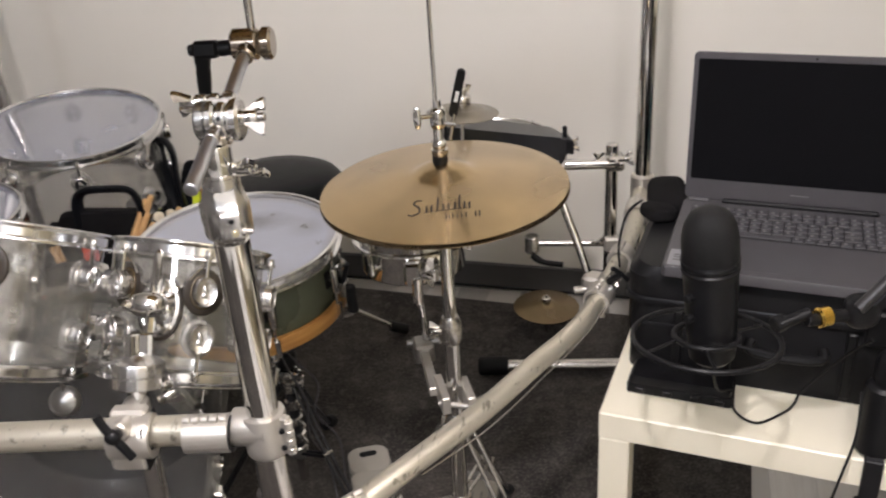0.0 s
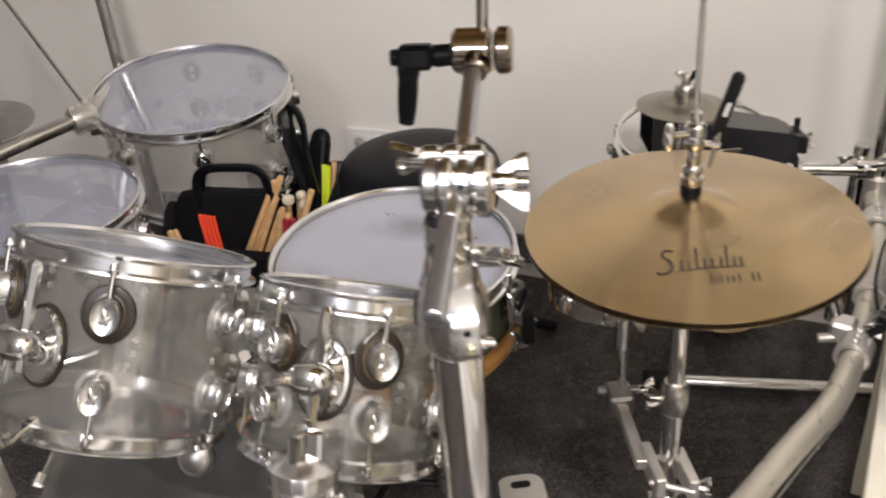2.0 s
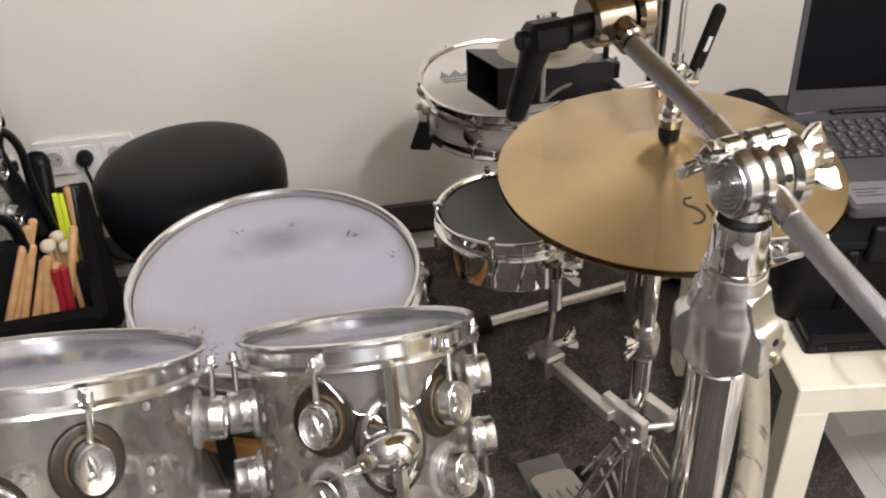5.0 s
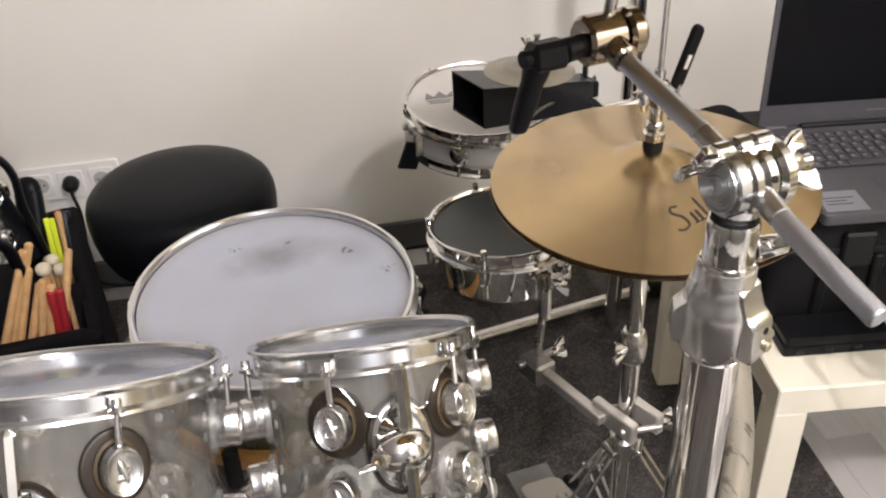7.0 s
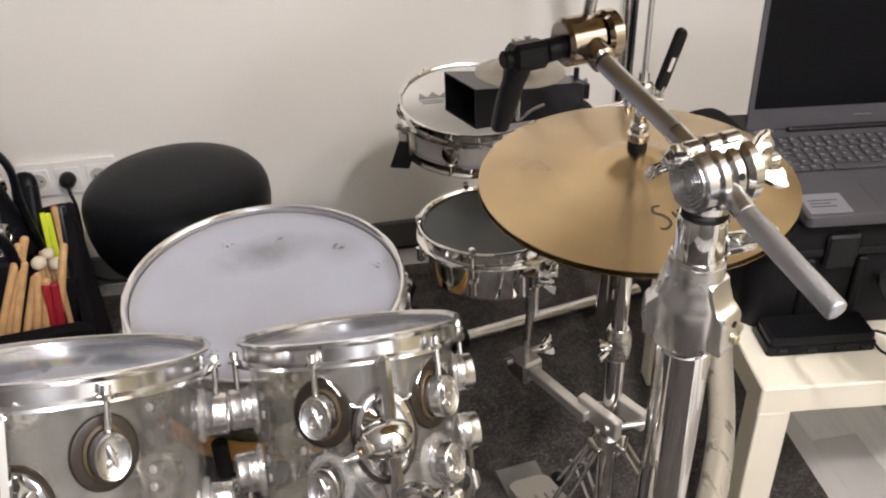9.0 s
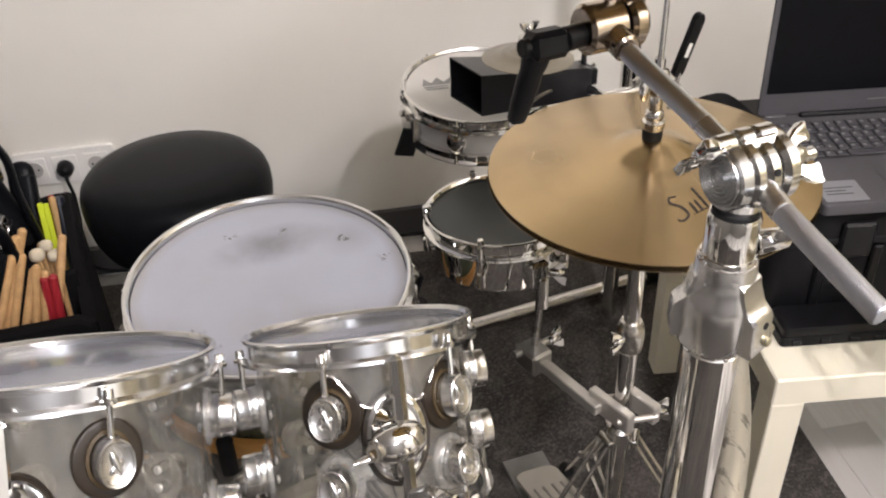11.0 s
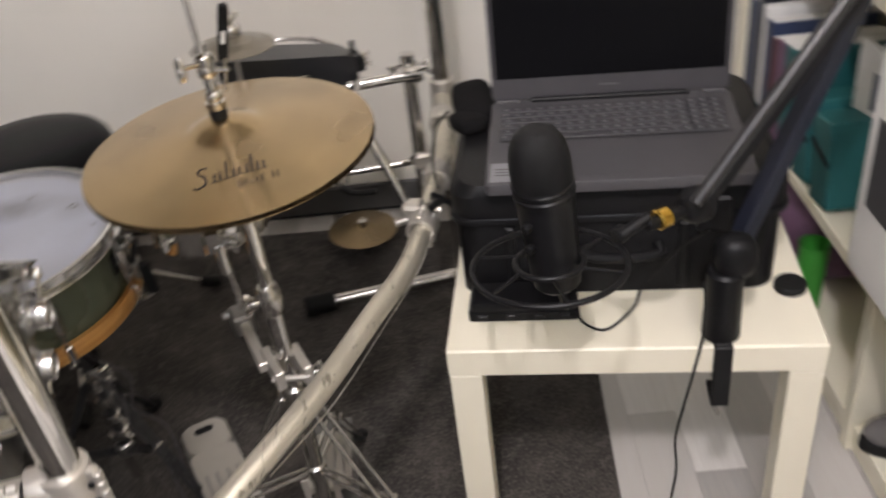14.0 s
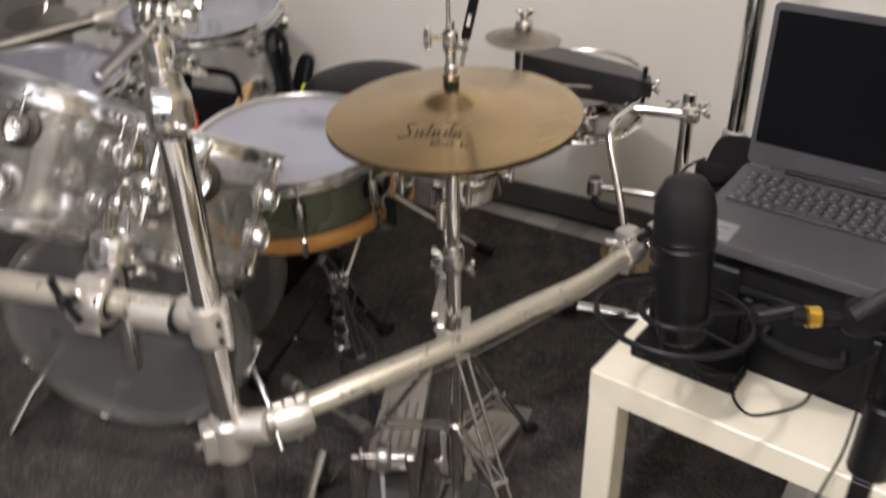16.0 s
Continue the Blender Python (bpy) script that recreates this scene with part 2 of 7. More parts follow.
def rug_pile():
    k = Nodes("dark_grey_carpet")
    slow, blotch, mid, tuft, fine = k.noise(2.2, 5, 0.6), k.noise(9, 5, 0.65), k.noise(38, 5, 0.7), k.noise(170, 4, 0.7), k.noise(620, 3, 0.75)
    base = k.mix(k.ramp(slow, [(0.36, 0.0), (0.66, 1.0)]), (0.042, 0.038, 0.035), (0.086, 0.077, 0.069))
    base = k.mix(k.ramp(blotch, [(0.46, 0.0), (0.70, 0.75)]), base, (0.126, 0.112, 0.099))
    base = k.mix(k.ramp(mid, [(0.52, 0.0), (0.70, 0.6)]), base, (0.175, 0.160, 0.144))
    base = k.mix(k.ramp(tuft, [(0.53, 0.0), (0.68, 0.5)]), base, (0.24, 0.218, 0.196))
    base = k.mix(k.ramp(tuft, [(0.36, 0.6), (0.49, 0.0)]), base, (0.018, 0.017, 0.016))
    base = k.mix(k.ramp(fine, [(0.42, 0.3), (0.60, 0.0)]), base, (0.018, 0.017, 0.016))
    return k.done(k.shader(base, 0.95, 0, k.bump(k.math("ADD", fine, tuft), 0.55, 0.0035), Specular_IOR_Level=0.12))


def laminate(name, single):
    """Strips of pale and grey-brown wood print; each strip has its own tone."""
    k = Nodes(name)
    rnd = k.add("ShaderNodeObjectInfo").outputs["Random"] if single else k.add("ShaderNodeNewGeometry").outputs["Random Per Island"]
    stretch = k.add("ShaderNodeMapping")
    stretch.inputs["Scale"].default_value = (14, 1.1, 1)
    k.join(k.coord, stretch.inputs["Vector"])
    grain = k.noise(5, 6, 0.7, stretch.outputs[0])
    base = k.ramp(rnd, [(0.0, (0.33, 0.32, 0.305)), (0.3, (0.45, 0.435, 0.41)), (0.6, (0.58, 0.56, 0.53)), (0.8, (0.72, 0.70, 0.665)), (1.0, (0.82, 0.80, 0.76))])
    base = k.mix(k.ramp(grain, [(0.35, 0.0), (0.75, 0.5)]), base, (0.50, 0.465, 0.42))
    return k.done(k.shader(base, 0.38, 0, k.bump(grain, 0.15, 0.0006)))


def cymbal_bronze(name, dark):
    k = Nodes(name)
    xyz = k.add("ShaderNodeSeparateXYZ")
    k.join(k.coord, xyz.inputs[0])
    r = k.math("SQRT", k.math("ADD", k.math("MULTIPLY", xyz.outputs[0], xyz.outputs[0]), k.math("MULTIPLY", xyz.outputs[1], xyz.outputs[1])))
    flat = k.add("ShaderNodeCombineXYZ")
    k.join(r, flat.inputs[0])
    grooves = k.noise(420, 2, 0.5, flat.outputs[0])
    bands = k.noise(40, 3, 0.5, flat.outputs[0])
    stain, spots = k.noise(9, 3, 0.45), k.noise(26, 3, 0.45)
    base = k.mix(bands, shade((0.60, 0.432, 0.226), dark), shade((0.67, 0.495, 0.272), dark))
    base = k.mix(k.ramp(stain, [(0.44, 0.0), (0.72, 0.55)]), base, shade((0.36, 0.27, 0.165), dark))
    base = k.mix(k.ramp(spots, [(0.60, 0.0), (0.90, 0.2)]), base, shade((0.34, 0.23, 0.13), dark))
    rough = k.ramp(stain, [(0.3, 0.215), (0.75, 0.29)])
    round_way = k.t.nodes.new("ShaderNodeTangent")
    round_way.direction_type, round_way.axis = "RADIAL", "Z"
    sh = k.shader(base, rough, 1.0, k.bump(grooves, 0.25, 0.0003), Anisotropic=0.82, Anisotropic_Rotation=0.25, Coat_Weight=0.26, Coat_Roughness=0.05)
    k.join(round_way.outputs[0], sh.node.inputs["Tangent"])
    return k.done(sh)


def clear_sheet(name, tint, gloss_rough, haze, haze_color, face_on=0.095, grazing=0.75):
    """Clear plastic sheet: straight-through light, gloss at grazing angles, a little milky haze."""
    k = Nodes(name)
    clear = k.add("ShaderNodeBsdfTransparent")
    clear.inputs["Color"].default_value = (*tint, 1)
    gloss = k.add("ShaderNodeBsdfGlossy", Roughness=gloss_rough)
    smear = k.noise(14, 5, 0.65)
    front, through_light, milk = k.add("ShaderNodeBsdfDiffuse"), k.add("ShaderNodeBsdfTranslucent"), k.add("ShaderNodeMixShader", Fac=0.5)
    for n in (front, through_light):
        n.inputs["Color"].default_value = (*haze_color, 1)
    k.join(front.outputs[0], milk.inputs[1])
    k.join(through_light.outputs[0], milk.inputs[2])
    a = k.add("ShaderNodeMixShader")
    k.join(k.ramp(smear, [(0.3, haze * 0.88), (0.75, haze * 1.15)]), a.inputs[0])
    k.join(clear.outputs[0], a.inputs[1])
    k.join(milk.outputs[0], a.inputs[2])
    edge = k.math("POWER", k.add("ShaderNodeLayerWeight", Blend=0.5).outputs["Facing"], 4.0)
    fres = k.math("MULTIPLY_ADD", edge, grazing)
    fres.node.inputs[2].default_value = face_on
    b = k.add("ShaderNodeMixShader")
    k.join(fres, b.inputs[0])
    k.join(a.outputs[0], b.inputs[1])
    k.join(gloss.outputs[0], b.inputs[2])
    return k.done(b.outputs[0])


ACRYLIC = clear_sheet("clear_acrylic", (0.978, 0.972, 0.955), 0.05, 0.045, (0.90, 0.88, 0.84), 0.07, 0.5)
ACRYLIC_EDGE = clear_sheet("cloudy_acrylic", (0.90, 0.90, 0.88), 0.12, 0.30, (0.78, 0.76, 0.72))
FILM_TOM = clear_sheet("clear_floor_tom_film", (0.97, 0.97, 0.98), 0.08, 0.30, (0.78, 0.82, 0.98))
FILM_CLEAR = clear_sheet("clear_drum_film", (0.97, 0.97, 0.98), 0.10, 0.10, (0.86, 0.86, 0.90))
FILM_HAZY = clear_sheet("hazy_drum_film", (0.96, 0.96, 0.97), 0.14, 0.44, (0.80, 0.84, 0.97))
GLASS_SMOKE = clear_sheet("cloudy_thick_acrylic", (0.86, 0.85, 0.82), 0.06, 0.20, (0.62, 0.60, 0.57))


SCUFFS = ((-0.027, 0.117, 0.014), (0.161, -0.016, 0.016), (-0.120, -0.070, 0.022), (0.120, 0.050, 0.012), (-0.098, -0.105, 0.014), (0.045, 0.100, 0.010))


def coated_head():
    """White coated film, greyed in the middle by playing, with black scuffs."""
    k = Nodes("white_coated_head")
    xyz = k.add("ShaderNodeSeparateXYZ")
    k.join(k.coord, xyz.inputs[0])
    r = k.math("SQRT", k.math("ADD", k.math("MULTIPLY", xyz.outputs[0], xyz.outputs[0]), k.math("MULTIPLY", xyz.outputs[1], xyz.outputs[1])))
    cloud, spots, fine = k.noise(9, 5, 0.6), k.noise(26, 5, 0.7), k.noise(700, 2)
    flecks = k.ramp(k.noise(150, 4, 0.65), [(0.55, 0.0), (0.60, 1.0)])
    wx, wy = k.math("SUBTRACT", xyz.outputs[0], 0.02), k.math("SUBTRACT", xyz.outputs[1], 0.075)
    worn = k.math("SQRT", k.math("ADD", k.math("MULTIPLY", wx, k.math("MULTIPLY", wx, 0.45)), k.math("MULTIPLY", wy, k.math("MULTIPLY", wy, 1.6))))
    wear = k.math("MULTIPLY", k.ramp(worn, [(0.01, 1.0), (0.085, 0.0)]), k.math("MULTIPLY", cloud, 1.25))
    base = k.mix(k.ramp(wear, [(0.20, 0.0), (0.70, 0.9)]), (0.69, 0.72, 0.835), (0.32, 0.33, 0.38))
    sx, sy = k.math("SUBTRACT", xyz.outputs[0], 0.125), k.math("SUBTRACT", xyz.outputs[1], 0.045)
    smudge = k.math("SQRT", k.math("ADD", k.math("MULTIPLY", sx, sx), k.math("MULTIPLY", sy, sy)))
    base = k.mix(k.math("MULTIPLY", k.ramp(smudge, [(0.005, 0.8), (0.045, 0.0)]), cloud), base, (0.38, 0.385, 0.42))
    base = k.mix(k.ramp(spots, [(0.69, 0.0), (0.74, 0.7)]), base, (0.12, 0.12, 0.13))
    for cx, cy, size in SCUFFS:
        dx, dy = k.math("SUBTRACT", xyz.outputs[0], cx), k.math("SUBTRACT", xyz.outputs[1], cy)
        near = k.math("SQRT", k.math("ADD", k.math("MULTIPLY", dx, dx), k.math("MULTIPLY", dy, dy)))
        mask = k.math("MULTIPLY", k.ramp(near, [(size * 0.4, 1.0), (size, 0.0)]), flecks)
        base = k.mix(mask, base, (0.05, 0.05, 0.055))
    base = k.mix(k.ramp(k.noise(5, 4, 0.6), [(0.45, 0.0), (0.75, 0.35)]), base, (0.56, 0.56, 0.60))
    base = k.mix(k.ramp(r, [(0.164, 0.0), (0.178, 0.28)]), base, (0.50, 0.43, 0.34))
    return k.done(k.shader(base, 0.6, 0, k.bump(fine, 0.25, 0.0003)))


HEAD_COATED = coated_head()
HEAD_DARK = plain("dark_grey_drum_film", (0.028, 0.034, 0.033), 0.35, 0, 0.2, 14, 500, 0.1)


def wood(name, light, darkc):
    k = Nodes(name)
    stretch = k.add("ShaderNodeMapping")
    stretch.inputs["Scale"].default_value = (1, 1, 14)
    k.join(k.coord, stretch.inputs["Vector"])
    grain = k.noise(9, 6, 0.65, stretch.outputs[0])
    base = k.mix(k.ramp(grain, [(0.3, 0.0), (0.72, 1.0)]), light, darkc)
    return k.done(k.shader(base, 0.32, 0, k.bump(grain, 0.1, 0.0004)))


HOOP_WOOD = wood("honey_maple", (0.62, 0.33, 0.10), (0.44, 0.20, 0.05))
GREEN_SHELL = plain("sage_green_sparkle", (0.115, 0.130, 0.085), 0.28, 0.25, 0.18, 8, 900, 0.2)
WALL = wall_paint()
RUG = rug_pile()
LAMINATE = laminate("grey_white_laminate", True)
LAMINATE_FAR = laminate("grey_white_laminate_field", False)
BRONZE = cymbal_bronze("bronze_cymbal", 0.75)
# darker copy of the hi-hat bronze; holds the underside's shade in its colour
BRONZE_DARK = cymbal_bronze("darkened_bronze", 0.55)
TARNISH = cymbal_bronze("brown_tarnished_bronze", 0.40)
# grey chosen to lower the bounce light, not a known paint
CEILING_GREYED = plain("greyed_ceiling_paint", (0.52, 0.505, 0.48), 0.8, 0, 0.04, 3, 200, 0.2)
SKIRTING = plain("dark_grey_skirting", (0.085, 0.083, 0.082), 0.45, 0, 0.12, 6, 300, 0.1)


def bar_metal():
    """Pale aluminium tube with dark scuffs and scratches along it."""
    k = Nodes("scuffed_aluminium")
    slow, spots, fine = k.noise(9, 5), k.noise(48, 6, 0.72), k.noise(500, 3)
    base = k.mix(slow, (0.49, 0.455, 0.37), (0.61, 0.575, 0.48))
    stretch = k.add("ShaderNodeMapping")
    stretch.inputs["Scale"].default_value = (1.0, 0.22, 1.0)
    stretch.inputs["Rotation"].default_value = (0, 0, radians(-52))
    k.join(k.coord, stretch.inputs["Vector"])
    streak = k.noise(60, 5, 0.65, stretch.outputs[0])
    base = k.mix(k.ramp(streak, [(0.58, 0.0), (0.66, 0.75)]), base, (0.13, 0.115, 0.090))
    base = k.mix(k.ramp(spots, [(0.64, 0.0), (0.69, 0.7)]), base, (0.11, 0.095, 0.075))
    rough = k.ramp(slow, [(0.3, 0.30), (0.7, 0.44)])
    return k.done(k.shader(base, rough, 0.65, k.bump(fine, 0.15, 0.0003)))


BAR = bar_metal()
# dark taupe for unseen walls, picked to darken the chrome's reflections and the fill
WALL_DIM = plain("dim_wall_paint", (0.16, 0.148, 0.136), 0.7, 0, 0.10, 2.5, 200, 0.2)
LEG_BLACK = plain("black_painted_steel", (0.012, 0.012, 0.014), 0.32, 0, 0.2, 20, 600, 0.15, Specular_IOR_Level=0.5)
ARM_GREY = plain("dark_grey_painted_metal", (0.034, 0.033, 0.034), 0.34, 0.2, 0.15, 12, 500, 0.15)
LUG = plain("dulled_chrome", (0.64, 0.63, 0.61), 0.26, 1.0, 0.12, 40, 500, 0.06, 0.0002, 0.12)
FILM_DARK = clear_sheet("clear_bass_film", (0.94, 0.94, 0.95), 0.10, 0.12, (0.70, 0.68, 0.67))
ACRYLIC_BASS = clear_sheet("bluish_clear_acrylic", (0.96, 0.965, 0.97), 0.07, 0.09, (0.82, 0.81, 0.80), 0.10)
HOOP_CLEAR = clear_sheet("milky_thick_acrylic", (0.90, 0.89, 0.86), 0.06, 0.22, (0.74, 0.72, 0.68))
PEDAL_BASE = plain("grey_pedal_plate", (0.20, 0.195, 0.185), 0.42, 0.4, 0.2, 25, 500, 0.2)
BELL_BLACK = plain("satin_black_steel", (0.014, 0.014, 0.016), 0.30, 0, 0.2, 20, 600, 0.12, Specular_IOR_Level=0.45)
SPLASH = plain("dull_grey_bronze", (0.28, 0.255, 0.215), 0.32, 1.0, 0.15, 22, 400, 0.1)
KEY_WELL = plain("keyboard_well", (0.020, 0.0195, 0.021), 0.5)
MAROON = plain("dark_maroon_card", (0.10, 0.02, 0.025), 0.6, 0, 0.2, 14, 300, 0.1)

HEAD_GREY = plain("greyed_drum_skin", (0.56, 0.545, 0.51), 0.45, 0, 0.08, 14, 300, 0.1)
DISC_CHROME = plain("brushed_chrome", (0.66, 0.655, 0.645), 0.14, 1.0, 0.06, 30, 500, 0.05, 0.0002, 0.1)
# chrome with the crash cymbal's brown reflection put into the base colour
WARM_REFLECT = plain("brown_reflection_chrome", (0.37, 0.315, 0.255), 0.16, 1.0, 0.10, 30, 500, 0.06, 0.0002, 0.1)
MARK_GREY = plain("faded_grey_print", (0.20, 0.195, 0.19), 0.6, 0, 0.3, 90, 500, 0.1)
HOOP = plain("hoop_chrome", (0.73, 0.73, 0.73), 0.17, 1.0, 0.06, 24, 500, 0.04, 0.0002, 0.08)
SHELL_STEEL = plain("polished_steel_shell", (0.84, 0.835, 0.82), 0.24, 0.5, 0.05, 14, 500, 0.04, 0.0002, 0.08)
DISC_DULL = plain("grey_cast_chrome", (0.50, 0.50, 0.49), 0.24, 1.0, 0.05, 30, 500, 0.05, 0.0002, 0.08)
KNURL = plain("knurled_alloy", (0.58, 0.60, 0.65), 0.30, 1.0, 0.06, 40, 500, 0.1, 0.0002, 0.1)

# ---- the room; its walls stand 12.9 degrees off the world's axes ----
ROOM = pose(0, 2.692, 0, 0, 0, -12.9)  # x along the back wall, y out through it
LEFT, RIGHT, NEAR, HIGH = -2.1, 1.56, -4.6, 2.52


def wall(name, sx, sy, x, y, label, paint=WALL):
    return solid(name, box(B(), sx, sy, HIGH + 0.1, pose(x, y, HIGH / 2), 0.002), paint, label, "wall", ROOM, kind="structure")


wall("wall_north", RIGHT - LEFT + 0.24, 0.12, (LEFT + RIGHT) / 2, 0.06, "cream painted plaster wall behind the drum kit")
# south and west walls are unseen; their dark colour is added to shape reflections
wall("wall_south", RIGHT - LEFT + 0.24, 0.12, (LEFT + RIGHT) / 2, NEAR - 0.06, "unseen near wall, dark taupe to dim reflections", WALL_DIM)
wall("wall_west", 0.12, -NEAR, LEFT - 0.06, NEAR / 2, "unseen side wall, dark taupe to dim reflections", WALL_DIM)
wall("wall_east", 0.12, -NEAR, RIGHT + 0.06, NEAR / 2, "cream painted side wall behind the bookcase")
# unseen ceiling closes the room; its grey holds down the fill light
solid("ceiling", box(B(), RIGHT - LEFT + 0.24, 0.24 - NEAR, 0.1, pose((LEFT + RIGHT) / 2, NEAR / 2, HIGH + 0.06), 0.002), CEILING_GREYED, "plain unseen ceiling, greyed to cut bounce light", "ceiling", ROOM, kind="structure")
floor = solid("floor", box(B(), RIGHT - LEFT + 0.24, 0.24 - NEAR, 0.1, pose((LEFT + RIGHT) / 2, NEAR / 2, -0.062), 0.002), STEEL, "pale grey and white laminate plank floor", "floor", ROOM, kind="structure")
board = solid("baseboard", box(B(), RIGHT - LEFT - 0.002, 0.014, 0.085, pose((LEFT + RIGHT) / 2, -0.0085, 0.0435), 0.004), SKIRTING, "dark grey plastic skirting board along the wall", "baseboard", ROOM, kind="structure")

# dark grey rug, turned a little against the wall
RUG_POSE = pose(0.824, 2.366, 0, 0, 0, -15.3)
bm = B()
slab(bm, round_rect(2.75, 3.4, 0.01, 3, -1.375, -1.7), 0.0005, 0.007, RUG_POSE, 0.003)
solid("rug", bm, RUG, "dark grey short-pile rug under the drum kit", "rug")

# ---- drums ----


def axis_pose(c, n, turn=0.0):
    """Local z along the tilt n, local x near the world's x."""
    z = Vector((n[0], n[1], 1.0)).normalized()
    x = (Vector((1, 0, 0)) - z * z.x).normalized()
    y = z.cross(x)
    return Matrix(((x.x, y.x, z.x, c[0]), (x.y, y.y, z.y, c[1]), (x.z, y.z, z.z, c[2]), (0, 0, 0, 1))) @ pose(0, 0, 0, 0, 0, turn)


def hoop_profile(r, up=1):
    """Flanged steel hoop round a shell of radius r; its rim at height 0, running down (up=1)."""
    p = [(r + 0.004, -0.004), (r + 0.0065, -0.0008), (r + 0.0095, 0.0), (r + 0.0118, -0.0012), (r + 0.0118, -0.0030), (r + 0.0095, -0.0048), (r + 0.0070, -0.0075),
         (r + 0.0070, -0.019), (r + 0.0145, -0.0215), (r + 0.0150, -0.0245), (r + 0.0050, -0.0240), (r + 0.0042, -0.010)]
    return [(a, b * up) for a, b in p]


def radial(az, r, z):
    return pose(0, 0, 0, 0, 0, az) @ pose(r, 0, z, 0, 90, 0)


def ball_lug(parent, r, az, z, z_hoop, dark, size=1.0):
    """Round chrome lug on a rubber ring, with its tension rod to the hoop."""
    m = radial(az, r, z)
    s = size
    narrow = Matrix.Diagonal((1.0, 0.76, 1.0, 1.0))
    bm = lathe(B(), [(0, -0.001), (0.0206 * s, -0.001), (0.0212 * s, 0.0040), (0.0202 * s, 0.0050), (0.0200 * s, 0.0105), (0.0206 * s, 0.0114), (0.0206 * s, 0.0132), (0.0200 * s, 0.0140), (0.0200 * s, 0.0222), (0.0196 * s, 0.0238), (0.0184 * s, 0.0247), (0.0172 * s, 0.0243), (0.0164 * s, 0.0226), (0.0125 * s, 0.0212), (0.0060 * s, 0.0205), (0, 0.0204)], 32, m @ narrow)
    blob(bm, 0.0120 * s, 0.0046 * s, 0.0026, m @ narrow @ pose(0, 0, 0.0208, 0, 0, 24), 16, 6)
    blob(bm, 0.0040 * s, 0.0095 * s, 0.0020, m @ narrow @ pose(0.003 * s, 0, 0.0209, 0, 0, 30), 14, 6)
    lug = part("lug", bm, LUG, parent)
    wide = 0.0322 if dark else 0.0262
    ring_m = m @ Matrix.Diagonal((1.0, 0.88, 1.0, 1.0))
    part("gasket", lathe(B(), [(0.0175 * s, -0.0012), (wide * s, -0.0012), ((wide + 0.0004) * s, 0.0012), ((wide - 0.0012) * s, 0.0032), ((wide - 0.0040) * s, 0.0040), (0.0180 * s, 0.0036)], 32, ring_m, True), GASKET if dark else ACRYLIC_EDGE, lug, "dark brown rubber ring" if dark else "cloudy clear ring")
    if dark:
        # added ring: the lug side's yellowish reflection on the rubber, as amber colour
        part("inner_ring", lathe(B(), [(0.0206 * s, 0.0030), (0.0246 * s, 0.0038), (0.0242 * s, 0.0058), (0.0208 * s, 0.0064)], 28, m @ narrow, True), AMBER, lug, "amber ring standing in for the lug's reflection")
    for k in (-0.0095, 0.0095):
        part("screw", lathe(B(), [(0, -0.0090), (0.0036, -0.0090), (0.0046, -0.0078), (0.0046, -0.0062), (0, -0.0062)], 14, m @ Matrix.Translation((k * s, 0, 0))), SCREW_PALE, lug, "pale screw head inside the shell")
    d = 1 if z_hoop > z else -1
    rr = r + 0.0145
    ca, sa = math.cos(radians(az)), math.sin(radians(az))
    bm = rod(B(), (rr * ca, rr * sa, z), (rr * ca, rr * sa, z_hoop - d * 0.022), 0.0028, n=10)
    lathe(bm, [(0, 0), (0.0062, 0), (0.0066, 0.003), (0.0045, 0.004), (0.0042, 0.011), (0.0035, 0.012), (0, 0.012)], 12, Matrix.Translation((rr * ca, rr * sa, z_hoop - d * 0.0215)) @ (I4 if d > 0 else pose(0, 0, 0, 180)))
    part("tension_rod", bm, CHROME, lug)


def acrylic_drum(name, label, c, n, r, depth, lugs, first, top_film, lug_z, group, rubber=True):
    """A clear shell between two steel hoops. c is the middle of the upper rim."""
    t = thing(name, label, "drum", axis_pose(c, n), group)
    part("shell", lathe(B(), [(r, -0.012), (r, -depth + 0.012), (r - 0.006, -depth + 0.010), (r - 0.006, -0.010)], 64, closed=True), ACRYLIC, t, "thick clear acrylic shell")
    part("top_hoop", lathe(B(), hoop_profile(r), 64, closed=True), HOOP, t, "chrome flanged hoop")
    part("bottom_hoop", lathe(B(), hoop_profile(r, -1), 64, pose(0, 0, -depth), True), HOOP, t, "chrome flanged hoop")
    part("batter_head", lathe(B(), [(0, -0.0082), (r - 0.004, -0.0082), (r + 0.003, -0.0095), (r + 0.0042, -0.014), (r + 0.0035, -0.014), (r + 0.002, -0.0102), (r - 0.004, -0.0090), (0, -0.0090)], 64), top_film, t, "hazy plastic drum skin")
    part("resonant_head", lathe(B(), [(0, -depth + 0.0085), (r + 0.003, -depth + 0.0085), (r + 0.003, -depth + 0.009), (0, -depth + 0.009)], 64), FILM_CLEAR, t, "clear plastic drum skin")
    for k in range(lugs):
        az = first + 360 / lugs * k
        ball_lug(t, r, az, -lug_z, 0.0, rubber and k in (0, lugs - 1))
        ball_lug(t, r, az, -depth + lug_z, -depth, False)
    return t


TOM1_C, TOM1_N = (-0.322, 1.412, 0.7745), (0.155, 0.60)
TOM2_C, TOM2_N = (-0.597, 1.436, 0.816), (0.211, 0.558)
tom1 = acrylic_drum("rack_tom", "small clear acrylic rack tom with chrome hoops", TOM1_C, TOM1_N, 0.1035, 0.198, 6, -60, FILM_HAZY, 0.067, "clear acrylic toms")
